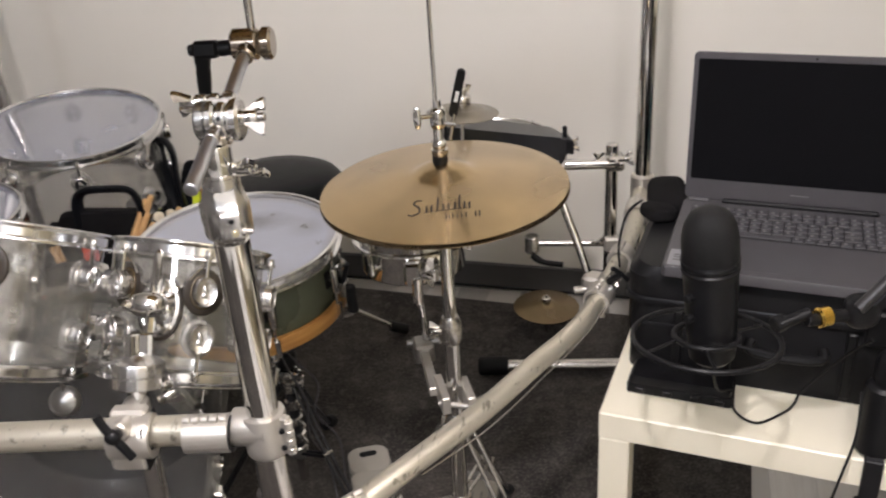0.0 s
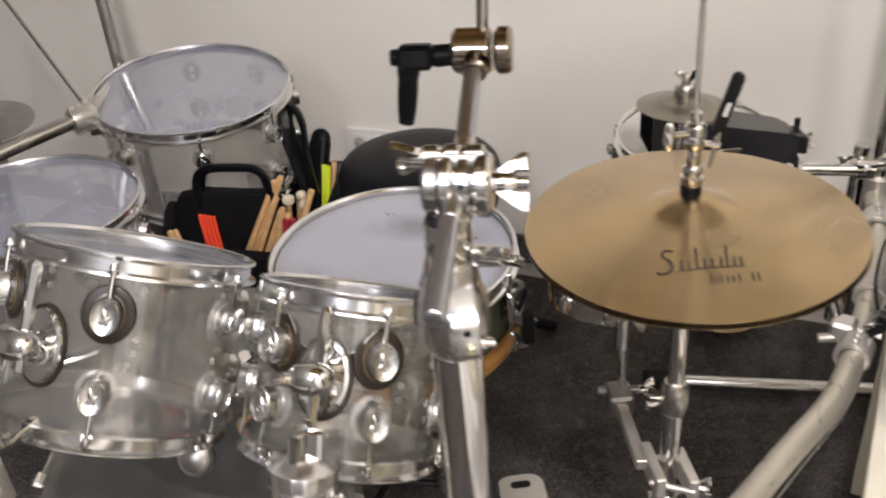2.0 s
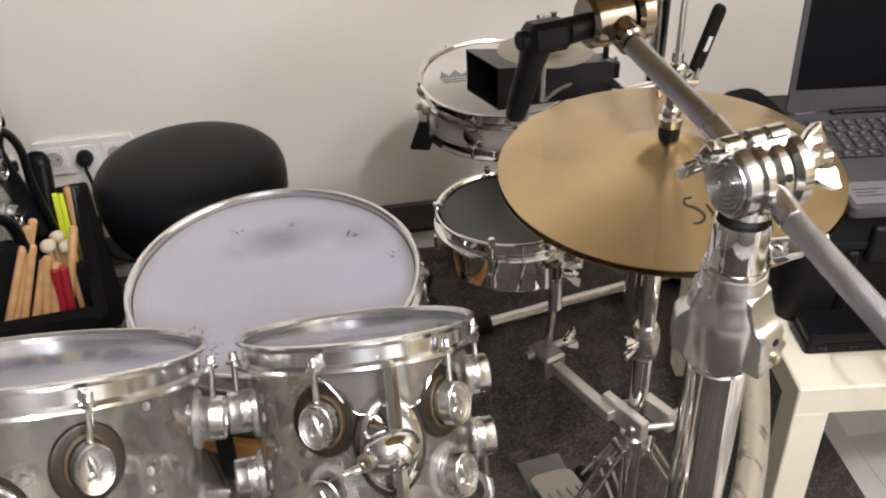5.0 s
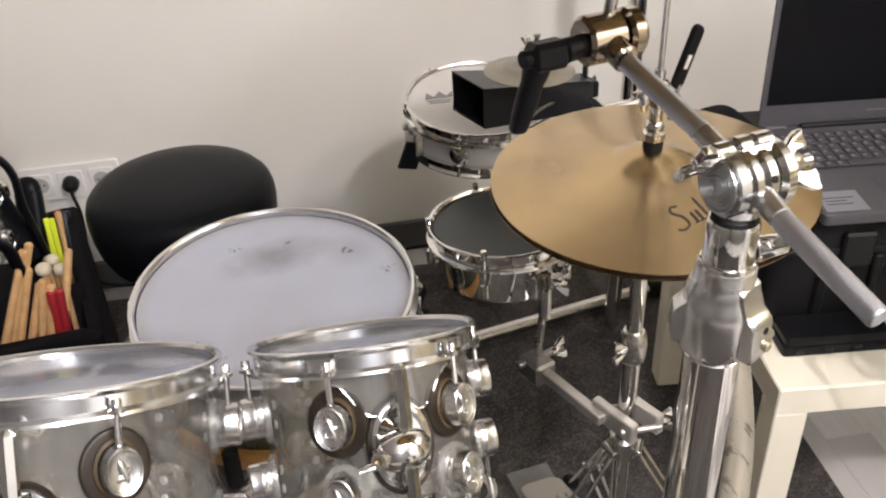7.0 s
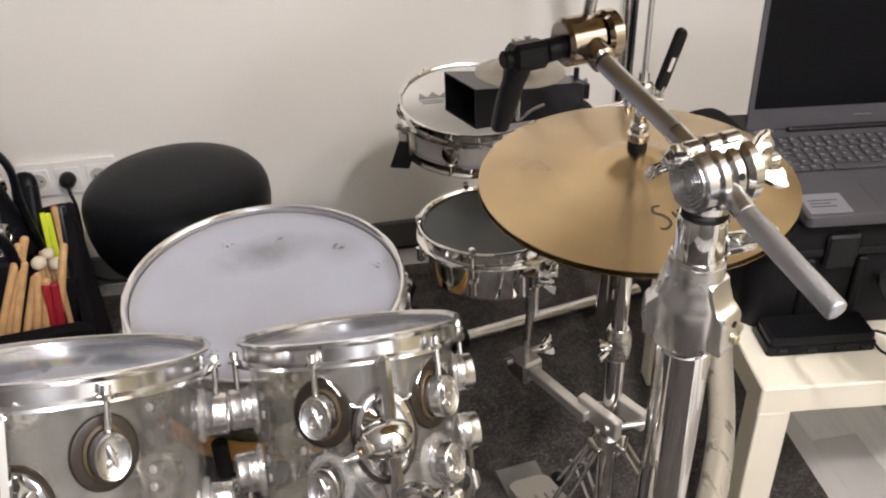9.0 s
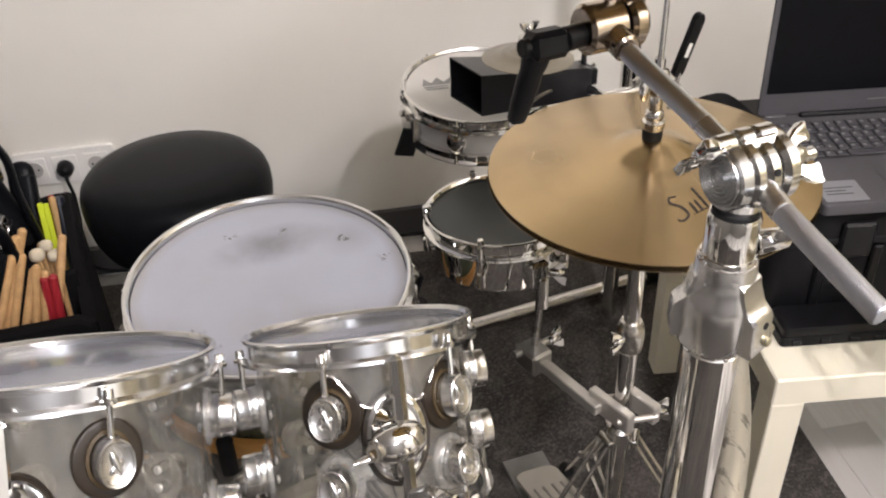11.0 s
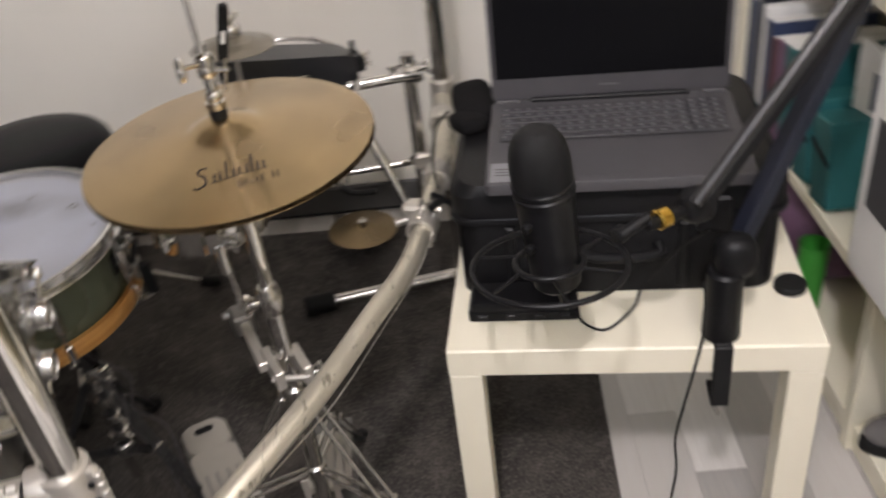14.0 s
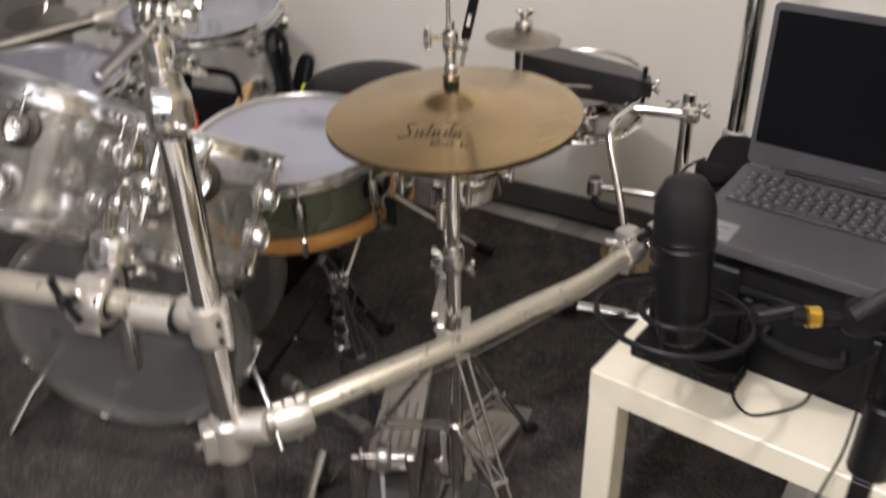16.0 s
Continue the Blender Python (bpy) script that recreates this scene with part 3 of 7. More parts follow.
tom2 = acrylic_drum("rack_tom", "larger clear acrylic rack tom with chrome hoops", TOM2_C, TOM2_N, 0.129, 0.220, 6, -71, FILM_HAZY, 0.067, "clear acrylic toms")
acrylic_drum("floor_tom", "wide clear acrylic tom mounted near the wall", (-0.912, 2.325, 0.694), (0.064, -0.119), 0.204, 0.23, 8, -67, FILM_TOM, 0.066, "clear acrylic toms", False)
acrylic_drum("floor_tom", "clear acrylic tom beside the widest one", (-1.03, 1.845, 0.660), (0.05, -0.02), 0.178, 0.23, 8, -40, FILM_TOM, 0.066, "clear acrylic toms", False)

# hi-hat cymbals
HAT = axis_pose((0.051, 1.458, 0.834), (-0.028, -0.030))


def cymbal_profile(r, bell, height, thick=0.0012):
    top = [(0.0055, height), (bell * 0.35, height * 0.975), (bell * 0.7, height * 0.84), (bell * 0.95, height * 0.66), (bell * 1.12, height * 0.585),
           (bell * 1.4, height * 0.545), (r * 0.62, height * 0.32), (r * 0.85, height * 0.13), (r, 0.0)]
    return top + [(a, b - thick) for a, b in reversed(top)]


hat = thing("hi_hat_cymbals", "pair of bronze hi-hat cymbals with dark printed mark", "cymbal", HAT)
part("top_cymbal", lathe(B(), cymbal_profile(0.1835, 0.045, 0.038), 96, closed=True), BRONZE, hat, "golden bronze cymbal, smudged")
# shade under the top cymbal is put into this one's darker bronze
part("bottom_cymbal", lathe(B(), [(a, -b) for a, b in cymbal_profile(0.1845, 0.045, 0.038)], 96, pose(0, 0, -0.0075), True), BRONZE_DARK, hat, "bottom cymbal, underside shade in its bronze")

# snare drum
SNARE = axis_pose((-0.354, 1.714, 0.646), (-0.005, -0.062))
snare = thing("snare_drum", "sage green snare drum with a honey wooden lower hoop", "drum", SNARE)
part("shell", lathe(B(), [(0.178, -0.012), (0.178, -0.128), (0.170, -0.128), (0.170, -0.012)], 72, closed=True), GREEN_SHELL, snare)
part("top_hoop", lathe(B(), hoop_profile(0.179), 72, closed=True), HOOP, snare, "chrome flanged hoop")
part("bottom_hoop", lathe(B(), [(0.1815, -0.118), (0.190, -0.118), (0.191, -0.120), (0.191, -0.146), (0.190, -0.148), (0.1815, -0.148)], 72, closed=True), HOOP_WOOD, snare, "honey maple wooden hoop")
part("batter_head", lathe(B(), [(0, -0.0105), (0.174, -0.0105), (0.182, -0.0115), (0.1825, -0.015), (0.174, -0.0120), (0, -0.0120)], 72), HEAD_COATED, snare, "white coated drum skin, scuffed in the middle")
part("snare_side_head", lathe(B(), [(0, -0.129), (0.18, -0.129), (0.18, -0.130), (0, -0.130)], 48), FILM_CLEAR, snare)

# drum throne
THRONE = pose(-0.41, 2.26, 0, 0, 0, 20)
throne = thing("drum_throne", "round black leatherette drum throne", "stool", THRONE)
part("seat", lathe(B(), [(0, 0.400), (0.11, 0.401), (0.140, 0.406), (0.157, 0.420), (0.167, 0.444), (0.1725, 0.474), (0.1745, 0.500), (0.1735, 0.518), (0.1690, 0.533), (0.1580, 0.5455), (0.1380, 0.5545), (0.09, 0.5605), (0.04, 0.5625), (0, 0.563)], 56), LEATHER, throne, "thick black leatherette cushion")
part("post", rod(B(), (0, 0, 0.16), (0, 0, 0.43), 0.0145), CHROME_WORN, throne)
for k in range(3):
    a = radians(120 * k + 5)
    bm = rod(B(), (0.02 * math.cos(a), 0.02 * math.sin(a), 0.24), (0.29 * math.cos(a), 0.29 * math.sin(a), 0.026), 0.007, n=10)
    leg = part("leg", bm, CHROME_WORN, throne)
    part("rubber_foot", rod(B(), (0.262 * math.cos(a), 0.262 * math.sin(a), 0.046), (0.31 * math.cos(a), 0.31 * math.sin(a), 0.0215), 0.0145), RUBBER, leg)

# ---- side table and the things on it ----
TABLE = pose(0.279, 1.413, 0, 0, 0, -19.6)
table = thing("side_table", "low square white lacquered side table", "table", TABLE)
part("tabletop", box(B(), 0.55, 0.55, 0.05, pose(0.275, 0.275, 0.425), 0.0025), WHITE_LACQUER, table)
for x in (0.026, 0.524):
    for y in (0.026, 0.524):
        part("leg", box(B(), 0.05, 0.05, 0.4, pose(x, y, 0.2), 0.002), WHITE_LACQUER, table)

# ---- drum rack ----
PX, PY = -0.160, 1.0935  # axis of the near post
rack = thing("drum_rack", "scuffed aluminium tube drum rack with chrome post", "drum rack")
part("near_post", rod(B(), (PX, PY, 0.06), (PX, PY, 0.935), 0.0195, n=40), CHROME, rack, "thick chrome upright tube")
part("post_foot", rod(B(), (PX, PY, 0.0075), (PX, PY, 0.065), 0.0235, n=20), RUBBER, rack, "black rubber foot")
part("cross_bar", rod(B(), (-1.42, 1.045, 0.696), (PX + 0.004, PY - 0.004, 0.686), 0.0184, n=28), BAR, rack, "pale scuffed aluminium tube")
CURVE = [(-0.159, 1.094, 0.497), (-0.088, 1.124, 0.515), (-0.002, 1.196, 0.535), (0.092, 1.291, 0.547), (0.180, 1.406, 0.551), (0.255, 1.507, 0.552), (0.313, 1.630, 0.552), (0.370, 1.780, 0.552), (0.415, 1.920, 0.552), (0.452, 2.078, 0.552)]
part("curved_bar", tube(B(), smooth_path(CURVE, 6), 0.0165, 20), BAR, rack, "curved pale scuffed aluminium tube")
part("far_post", rod(B(), (0.455, 2.082, 0.03), (0.455, 2.082, 1.85), 0.0178, n=24), CHROME, rack, "tall chrome upright tube")
bm = rod(B(), (0.120, 2.178, 0.031), (0.640, 2.163, 0.031), 0.0165, n=20)
floor_bar = part("floor_bar", bm, CHROME_WORN, rack, "chrome floor tube")
part("rubber_foot", rod(B(), (0.072, 2.179, 0.032), (0.150, 2.177, 0.032), 0.0235, n=20), RUBBER, floor_bar, "black rubber foot")
part("rubber_foot", rod(B(), (0.610, 2.164, 0.032), (0.685, 2.162, 0.032), 0.0235, n=20), RUBBER, floor_bar, "black rubber foot")
# floor leg of the near post
bm = rod(B(), (PX - 0.10, PY + 0.42, 0.03), (PX + 0.06, PY - 0.30, 0.03), 0.016, n=16)
part("floor_bar", bm, CHROME_WORN, rack, "chrome floor tube")
part("left_post", rod(B(), (-1.138, 2.455, 0.02), (-1.138, 2.455, 1.8), 0.017, n=20), CHROME_WORN, rack, "tall chrome upright tube")
part("left_foot", rod(B(), (-1.138, 2.455, 0.0075), (-1.138, 2.455, 0.05), 0.0225, n=20), RUBBER, rack, "black rubber foot")
part("left_bar", rod(B(), (-1.56, 1.50, 0.625), (-1.078, 2.202, 0.684), 0.016, n=18), CHROME_WORN, rack, "dull chrome tube")


def tube_clamp(parent, c, along, length, r=0.0265, hinge=(0, 0, 1)):
    """A cast two-half clamp round a tube, with its hinge knuckles and bolt."""
    d, h = Vector(along).normalized(), Vector(hinge)
    h = (h - d * h.dot(d)).normalized()
    s = d.cross(h)
    c = Vector(c)
    bm = lathe(B(), [(r - 0.006, -length / 2), (r - 0.001, -length / 2), (r, -length / 2 + 0.002), (r, length / 2 - 0.002), (r - 0.001, length / 2), (r - 0.006, length / 2)], 28, frame_at(c, d), True)
    body = part("clamp", bm, CAST, parent, "cast metal tube clamp")
    for k in (-0.32, 0.0, 0.32):
        p = c + h * (r + 0.001) + d * (k * length)
        part("hinge_knuckle", rod(B(), p - d * length * 0.13, p + d * length * 0.13, 0.0055, n=12), CAST, body)
    p = c - h * (r + 0.001)
    bm = box(B(), 0.018, length * 0.9, 0.014, frame_at(p, h) , 0.002)
    part("clamp_ear", bm, CAST, body)
    part("bolt", rod(B(), p - s * 0.018, p + s * 0.018, 0.004, n=10), STEEL, body)
    return body


def wing_nut(parent, c, d, wing, size=1.0, name="wing_nut"):
    """A chrome wing bolt at c pointing along d: a hub and two flat flared paddles spread along wing."""
    c, d, w = Vector(c), Vector(d).normalized(), Vector(wing)
    w = (w - d * w.dot(d)).normalized()
    n = d.cross(w)
    s = size
    bm = rod(B(), c - d * 0.004 * s, c + d * 0.016 * s, 0.0078 * s, 0.0066 * s, n=16)
    rod(bm, c, c + d * 0.020 * s, 0.0040 * s, n=12)
    for k in (-1, 1):
        m = Matrix(((d.x, w.x * k, n.x * k, c.x), (d.y, w.y * k, n.y * k, c.y), (d.z, w.z * k, n.z * k, c.z), (0, 0, 0, 1)))
        shape = [(0.002, 0.003), (0.009, 0.0045), (0.014, 0.0070), (0.020, 0.0080), (0.0232, 0.0072), (0.0242, 0.0105), (0.0232, 0.0165), (0.0238, 0.0200), (0.0205, 0.0205), (0.014, 0.0170), (0.008, 0.0120), (0.003, 0.0085)]
        slab(bm, [(x * s, y * s) for x, y in shape], -0.0032 * s, 0.0032 * s, m, 0.0012 * s)
    return part(name, bm, CHROME, parent, sharp=50)


# plain hinged sleeve on the cross bar, its knuckles in a row along the top
SL = frame_at((-0.2235, 1.0778, 0.6872), (1, 0.03, -0.008))
sleeve = part("hinged_sleeve", lathe(B(), [(0.0180, -0.027), (0.0222, -0.027), (0.0230, -0.0262), (0.0230, 0.0262), (0.0222, 0.027), (0.0180, 0.027)], 40, SL, True), CAST, rack, "smooth cast metal sleeve")
for k in range(5):
    p = Vector((-0.2235 - 0.0216 + 0.0108 * k, 1.0735 + 0.0003 * k, 0.7098))
    part("hinge_knuckle", rod(B(), p + Vector((-0.0049, 0, 0)), p + Vector((0.0049, 0, 0)), 0.0058 if k % 2 else 0.0052, n=16), CAST, sleeve)
part("gap_seal", lathe(B(), [(0.0170, 0.0272), (0.0221, 0.0272), (0.0221, 0.0292), (0.0170, 0.0292)], 32, SL, True), RUBBER, sleeve, "dark seam")
for k in range(3):
    part("stamped_mark", box(B(), 0.0055, 0.0028, 0.0006, Matrix.Translation((-0.2275 + 0.008 * k, 1.0778 - 0.0182, 0.6872 - 0.0141)) @ pose(0, 0, 0, 128), 0.0002), STEEL, sleeve, "stamped mark")
pts = [Vector(p) for p in CURVE[2:8]]
solid("thin_cable", tube(B(), smooth_path([p + Vector((0.0175 * math.cos(radians(-38)), 0.0175 * math.sin(radians(-38)), -0.010 - 0.008 * math.sin(1.3 * k))) for k, p in enumerate(pts)], 6), 0.0012, 8), SATIN, "thin pale cable strung along the curved rack tube", "cable")
# tee joint on the near post
bm = lathe(B(), [(0.0182, 0.650), (0.0245, 0.650), (0.0258, 0.652), (0.0262, 0.660), (0.0262, 0.703), (0.0252, 0.7055), (0.0196, 0.7060), (0.0184, 0.7045)], 40, pose(PX, PY, 0), True)
lathe(bm, [(0.0180, -0.034), (0.0226, -0.034), (0.0232, -0.032), (0.0232, -0.014), (0.0240, -0.004), (0.0250, 0.006), (0.0, 0.006)], 36, frame_at((PX - 0.002, PY - 0.002, 0.6862), (1, 0.03, -0.008)))
box(bm, 0.014, 0.012, 0.052, pose(PX + 0.0260, PY - 0.0090, 0.678, 0, 0, -20), 0.002)
tee = part("tee_joint", bm, CAST, rack, "cast metal tee joint")
for z in (0.6575, 0.6700, 0.6825, 0.6950):
    part("hinge_knuckle", rod(B(), (PX + 0.0318, PY - 0.0125, z - 0.0048), (PX + 0.0318, PY - 0.0125, z + 0.0048), 0.0056, n=16), CAST, tee)
for z in (0.6640, 0.6880):
    part("bolt_hole", rod(B(), (PX + 0.0235, PY - 0.0150, z), (PX + 0.0245, PY - 0.0185, z), 0.0034, n=12, bevel=0.0002), BLACK, tee, "dark bolt hole")
bm = rod(B(), (PX, PY, 0.455), (PX, PY, 0.522), 0.0275, n=28)
rod(bm, (PX, PY, 0.497), (-0.104, 1.106, 0.508), 0.0245, n=24)
box(bm, 0.020, 0.034, 0.052, pose(PX - 0.022, PY - 0.020, 0.488, 0, 0, 40), 0.003)
tee = part("tee_joint", bm, CAST, rack, "cast metal tee joint")
part("bolt", rod(B(), (PX - 0.03, PY - 0.040, 0.49), (PX - 0.024, PY - 0.02, 0.49), 0.0055, n=12), STEEL, tee)
tube_clamp(rack, (-0.078, 1.123, 0.5165), (0.60, 0.45, 0.10), 0.050, 0.0245)
tube_clamp(rack, (0.302, 1.606, 0.552), (0.42, 0.88, 0), 0.040, 0.024)
tube_clamp(rack, (0.362, 1.755, 0.552), (0.35, 0.92, 0), 0.040, 0.024)
tube_clamp(rack, (0.425, 1.965, 0.552), (0.25, 0.95, 0), 0.050, 0.0255)
bm = rod(B(), (0.455, 2.082, 0.515), (0.455, 2.082, 0.590), 0.0255, n=24)
part("tee_joint", bm, CAST, rack, "cast metal tee joint")

# memory lock at the head of the near post
bm = lathe(B(), [(0.0196, 0.940), (0.0250, 0.940), (0.0257, 0.942), (0.0259, 0.966), (0.0257, 0.9715), (0.0251, 0.9755), (0.0241, 0.9790), (0.0227, 0.9822), (0.0214, 0.9856), (0.0205, 0.9900), (0.0200, 0.9950), (0.0197, 1.0035), (0.0193, 1.0055), (0.0183, 1.0060), (0.0150, 1.0040)], 64, pose(PX, PY, 0), True)
lock = part("memory_lock", bm, SATIN, rack, "flared satin metal memory lock collar", 28)


def lock_ear(az, out, half, low, screws):
    """A hinge ear that grows smoothly out of the collar's shoulder, with a hole and a screw in its face."""
    shape = [(0.014, low), (out - 0.0025, low), (out - 0.0008, low + 0.002), (out, low + 0.006), (out - 0.0004, 0.9690), (out - 0.0018, 0.9725), (out - 0.0050, 0.9755), (out - 0.0085, 0.9785), (0.0235, 0.9835), (0.0212, 0.9885), (0.0202, 0.9940), (0.014, 0.998)]
    m = pose(PX, PY, 0, 0, 0, az)
    ear = part("flange", slab(B(), shape, -half, half, m @ pose(0, 0, 0, 90), 0.0022), SATIN, lock, "hinge flange of the collar", 40)
    if screws:
        part("bolt_hole", rod(B(), m @ Vector((out - 0.002, 0.002, 0.9655)), m @ Vector((out + 0.0006, 0.002, 0.9655)), 0.0026, n=14, bevel=0.0003), BLACK, ear, "dark bolt hole")
        part("bolt", rod(B(), m @ Vector((out - 0.002, 0.004, 0.9525)), m @ Vector((out + 0.0035, 0.004, 0.9525)), 0.0036, n=18), GOLD_SCREW, ear, "brass-tinted screw head")
        bm = rod(B(), m @ Vector((out - 0.006, half - 0.001, 0.9520)), m @ Vector((out - 0.006, half + 0.012, 0.9495)), 0.0038, n=14)
        rod(bm, m @ Vector((out - 0.006, half + 0.0005, 0.9517)), m @ Vector((out - 0.006, half + 0.0045, 0.9510)), 0.0060, n=16)
        part("drum_key_bolt", bm, CHROME, ear)
    return ear


lock_ear(-70, 0.0335, 0.0105, 0.941, True)
lock_ear(150, 0.0315, 0.0085, 0.945, False)
# neck standing in the collar
bm = B()
lathe(bm, [(0, 1.000), (0.0184, 1.000), (0.0186, 1.0072), (0.0178, 1.0092), (0.0165, 1.0096)], 40, pose(PX, PY, 0))
part("neck_ring", bm, CHROME, lock, "bright seat ring")
part("neck_sleeve", lathe(B(), [(0, 1.008), (0.0166, 1.008), (0.0168, 1.0100), (0.0166, 1.0365), (0.0155, 1.0395), (0, 1.0395)], 40, pose(PX, PY, 0)), CHROME, lock, "polished chrome neck")
for az in (-152, -60):
    m = pose(PX, PY, 0, 0, 0, az)
    part("neck_hole", rod(B(), m @ Vector((0.0140, 0, 1.0165)), m @ Vector((0.0164, 0, 1.0165)), 0.0020, n=12, bevel=0.0002), BLACK, lock, "small dark hole")
wing_nut(lock, (PX + 0.022, PY - 0.005, 1.013), (0.93, -0.25, 0.12), (0.15, -0.75, 0.62), 1.05)

# boom arm on the post
boom = thing("cymbal_boom_arm", "chrome cymbal boom arm with knurled rod and wing bolts", "cymbal boom", pose(0, 0, 0))
J = Vector((-0.151, 1.098, 1.063))
D = Vector((0.0, 0.973, 0.231))
part("neck", rod(B(), (PX, PY, 1.030), (PX + 0.004, PY + 0.002, 1.048), 0.0125, 0.0145, n=24), CHROME, boom)
part("neck_ring", rod(B(), (PX, PY, 1.0385), (PX, PY, 1.0425), 0.0145, n=24), RUBBER, boom, "black plastic ring")
tilter = part("tilter", blob(B(), 0.017, 0.0135, 0.013, Matrix.Translation(J + Vector((-0.002, 0.002, 0.004))) @ pose(0, 0, 0, 13), 24, 14, 0.9), CHROME, boom, "chrome tilter block")
# forked arms from the discs down to the neck
for x0, x1 in ((-0.0130, -0.0115), (0.0120, 0.0150)):
    top = J + Vector((x0, 0.002, -0.004))
    low = Vector((PX, PY, 0)) + Vector((0.35 * x1, 0.0, 1.034))
    part("fork_arm", tube(B(), smooth_path([top, (top + low) / 2 + Vector((0.002 if x0 > 0 else -0.002, 0, 0)), low], 4), [0.0088] * 3 + [0.0076] * 6, 16, False, 0.75), CHROME, tilter, "bright fork arm")
# ridged end disc, its teeth as stepped rings
ridges = [(0, -0.0222), (0.0045, -0.0222)]
for k in range(5):
    ridges += [(0.0050 + 0.0028 * k, -0.0230), (0.0064 + 0.0028 * k, -0.0230), (0.0070 + 0.0028 * k, -0.0214)]
ridges += [(0.0196, -0.0218), (0.0206, -0.0202), (0.0208, -0.0132), (0.0198, -0.0126), (0, -0.0126)]
part("tilter_disc", lathe(B(), ridges, 48, Matrix.Translation(J) @ pose(0, 0, 0, 0, 90, 0), False), DISC_DULL, tilter, "ridged grey end disc", 25)
for x0, x1, r in ((-0.0124, -0.0016, 0.0214), (-0.0012, 0.0104, 0.0204), (0.0108, 0.0232, 0.0220)):
    part("tilter_disc", rod(B(), J + Vector((x0, 0, 0)), J + Vector((x1, 0, 0)), r, n=48, bevel=0.0030), DISC_CHROME, tilter, "smooth chrome disc")
part("disc_hole", rod(B(), J + Vector((0.004, -0.0185, 0.0070)), J + Vector((0.004, -0.0198, 0.0076)), 0.0024, n=12, bevel=0.0002), BLACK, tilter, "small dark hole in the disc")
# split clamp along the top of the discs: ears, bolt and web
K = J + Vector((0, 0.006, 0.0185))
bm = rod(B(), K + Vector((-0.024, 0, 0)), K + Vector((-0.011, 0, 0)), 0.0072, n=20, bevel=0.0015)
rod(bm, K + Vector((-0.009, 0, 0)), K + Vector((0.002, 0, 0)), 0.0080, n=20, bevel=0.0015)
rod(bm, K + Vector((0.004, 0, 0)), K + Vector((0.018, 0, 0)), 0.0076, n=20, bevel=0.0015)
rod(bm, K + Vector((-0.026, 0, 0)), K + Vector((0.019, 0, 0)), 0.0048, n=14)
box(bm, 0.026, 0.004, 0.007, Matrix.Translation(K + Vector((0.003, -0.0075, 0.0010))) @ pose(0, 0, 0, -35), 0.0012)
part("clamp_barrel", bm, DISC_CHROME, tilter, "chrome clamp barrel")
wing_nut(tilter, K + Vector((-0.0205, -0.001, -0.001)), (-1, -0.04, -0.02), (0.0, -0.60, 0.80), 0.94)
wing_nut(tilter, J + Vector((0.0235, -0.002, 0.002)), (1, 0.02, 0.02), (0.0, 0.62, 0.78), 0.98)
part("bolt_end", rod(B(), J + Vector((0.037, -0.002, 0.002)), J + Vector((0.047, -0.002, 0.002)), 0.0046, n=14), CHROME, tilter)
R0, R1 = Vector((-0.153, 0.982, 1.034)), Vector((-0.154, 1.252, 1.098))


def knurled(p, q, r):
    """A rod with fine diamond knurling over its length."""
    length, n, bm = (q - p).length, 132, B()
    m = frame_at(p, q - p)
    steps = int(length / 0.0004)
    loops = []
    for k in range(steps + 1):
        z = length * k / steps
        e = min(z, length - z)
        end = 1.0 if e > 0.0022 else 0.70 + 0.30 * math.sqrt(max(0.0, 1 - (1 - e / 0.0022) ** 2))
        ring = []
        for c in range(n):
            a = 2 * math.pi * c / n
            cut = min(math.cos(22 * a + z * 2900), math.cos(22 * a - z * 2900), 0.3)
            rr = r * end * (0.992 + 0.026 * cut)
            ring.append(bm.verts.new(m @ Vector((rr * math.cos(a), rr * math.sin(a), z))))
        loops.append(ring)
    for a, b in zip(loops, loops[1:]):
        for c in range(n):
            bm.faces.new((a[c], a[(c + 1) % n], b[(c + 1) % n], b[c]))
    bm.faces.new(loops[0][::-1])
    bm.faces.new(loops[-1])
    return bm


part("lower_rod", knurled(R0, R0 + D * 0.085, 0.0072), KNURL, boom, "knurled steel rod")
part("rod_collar", rod(B(), R0 + D * 0.083, J - D * 0.010, 0.0078, n=20), SATIN, boom)
part("upper_rod", knurled(J + D * 0.045, R1 - D * 0.022, 0.0072), KNURL, boom, "knurled steel rod")
part("rod_collar", rod(B(), J + D * 0.010, J + D * 0.048, 0.0078, n=20), SATIN, boom)
C2 = Vector((-0.153, 1.262, 1.101))
bm = rod(B(), C2 - Vector((0.020, 0, 0)), C2 + Vector((0.012, 0, 0)), 0.0185, n=32, bevel=0.003)
rod(bm, C2 + Vector((0.014, 0, 0)), C2 + Vector((0.028, 0, 0)), 0.0190, n=32, bevel=0.003)
rod(bm, C2 - D * 0.032, C2 - D * 0.008, 0.0105, n=24)
head = part("rod_clamp", bm, WARM_REFLECT, boom, "round steel rod clamp, warm reflection in its colour")
bm = rod(B(), C2 + Vector((-0.018, -0.002, -0.002)), C2 + Vector((-0.036, -0.003, -0.003)), 0.0088, 0.0092, n=20)
box(bm, 0.030, 0.021, 0.0205, Matrix.Translation(C2 + Vector((-0.050, -0.0035, -0.003))) @ pose(0, 0, 0, -10), 0.004)
rod(bm, C2 + Vector((-0.064, -0.004, -0.003)), C2 + Vector((-0.071, -0.0045, -0.003)), 0.0068, n=18)
G0, G1 = C2 + Vector((-0.056, -0.003, -0.006)), C2 + Vector((-0.066, 0.011, -0.066))
gd = (G1 - G0).normalized()
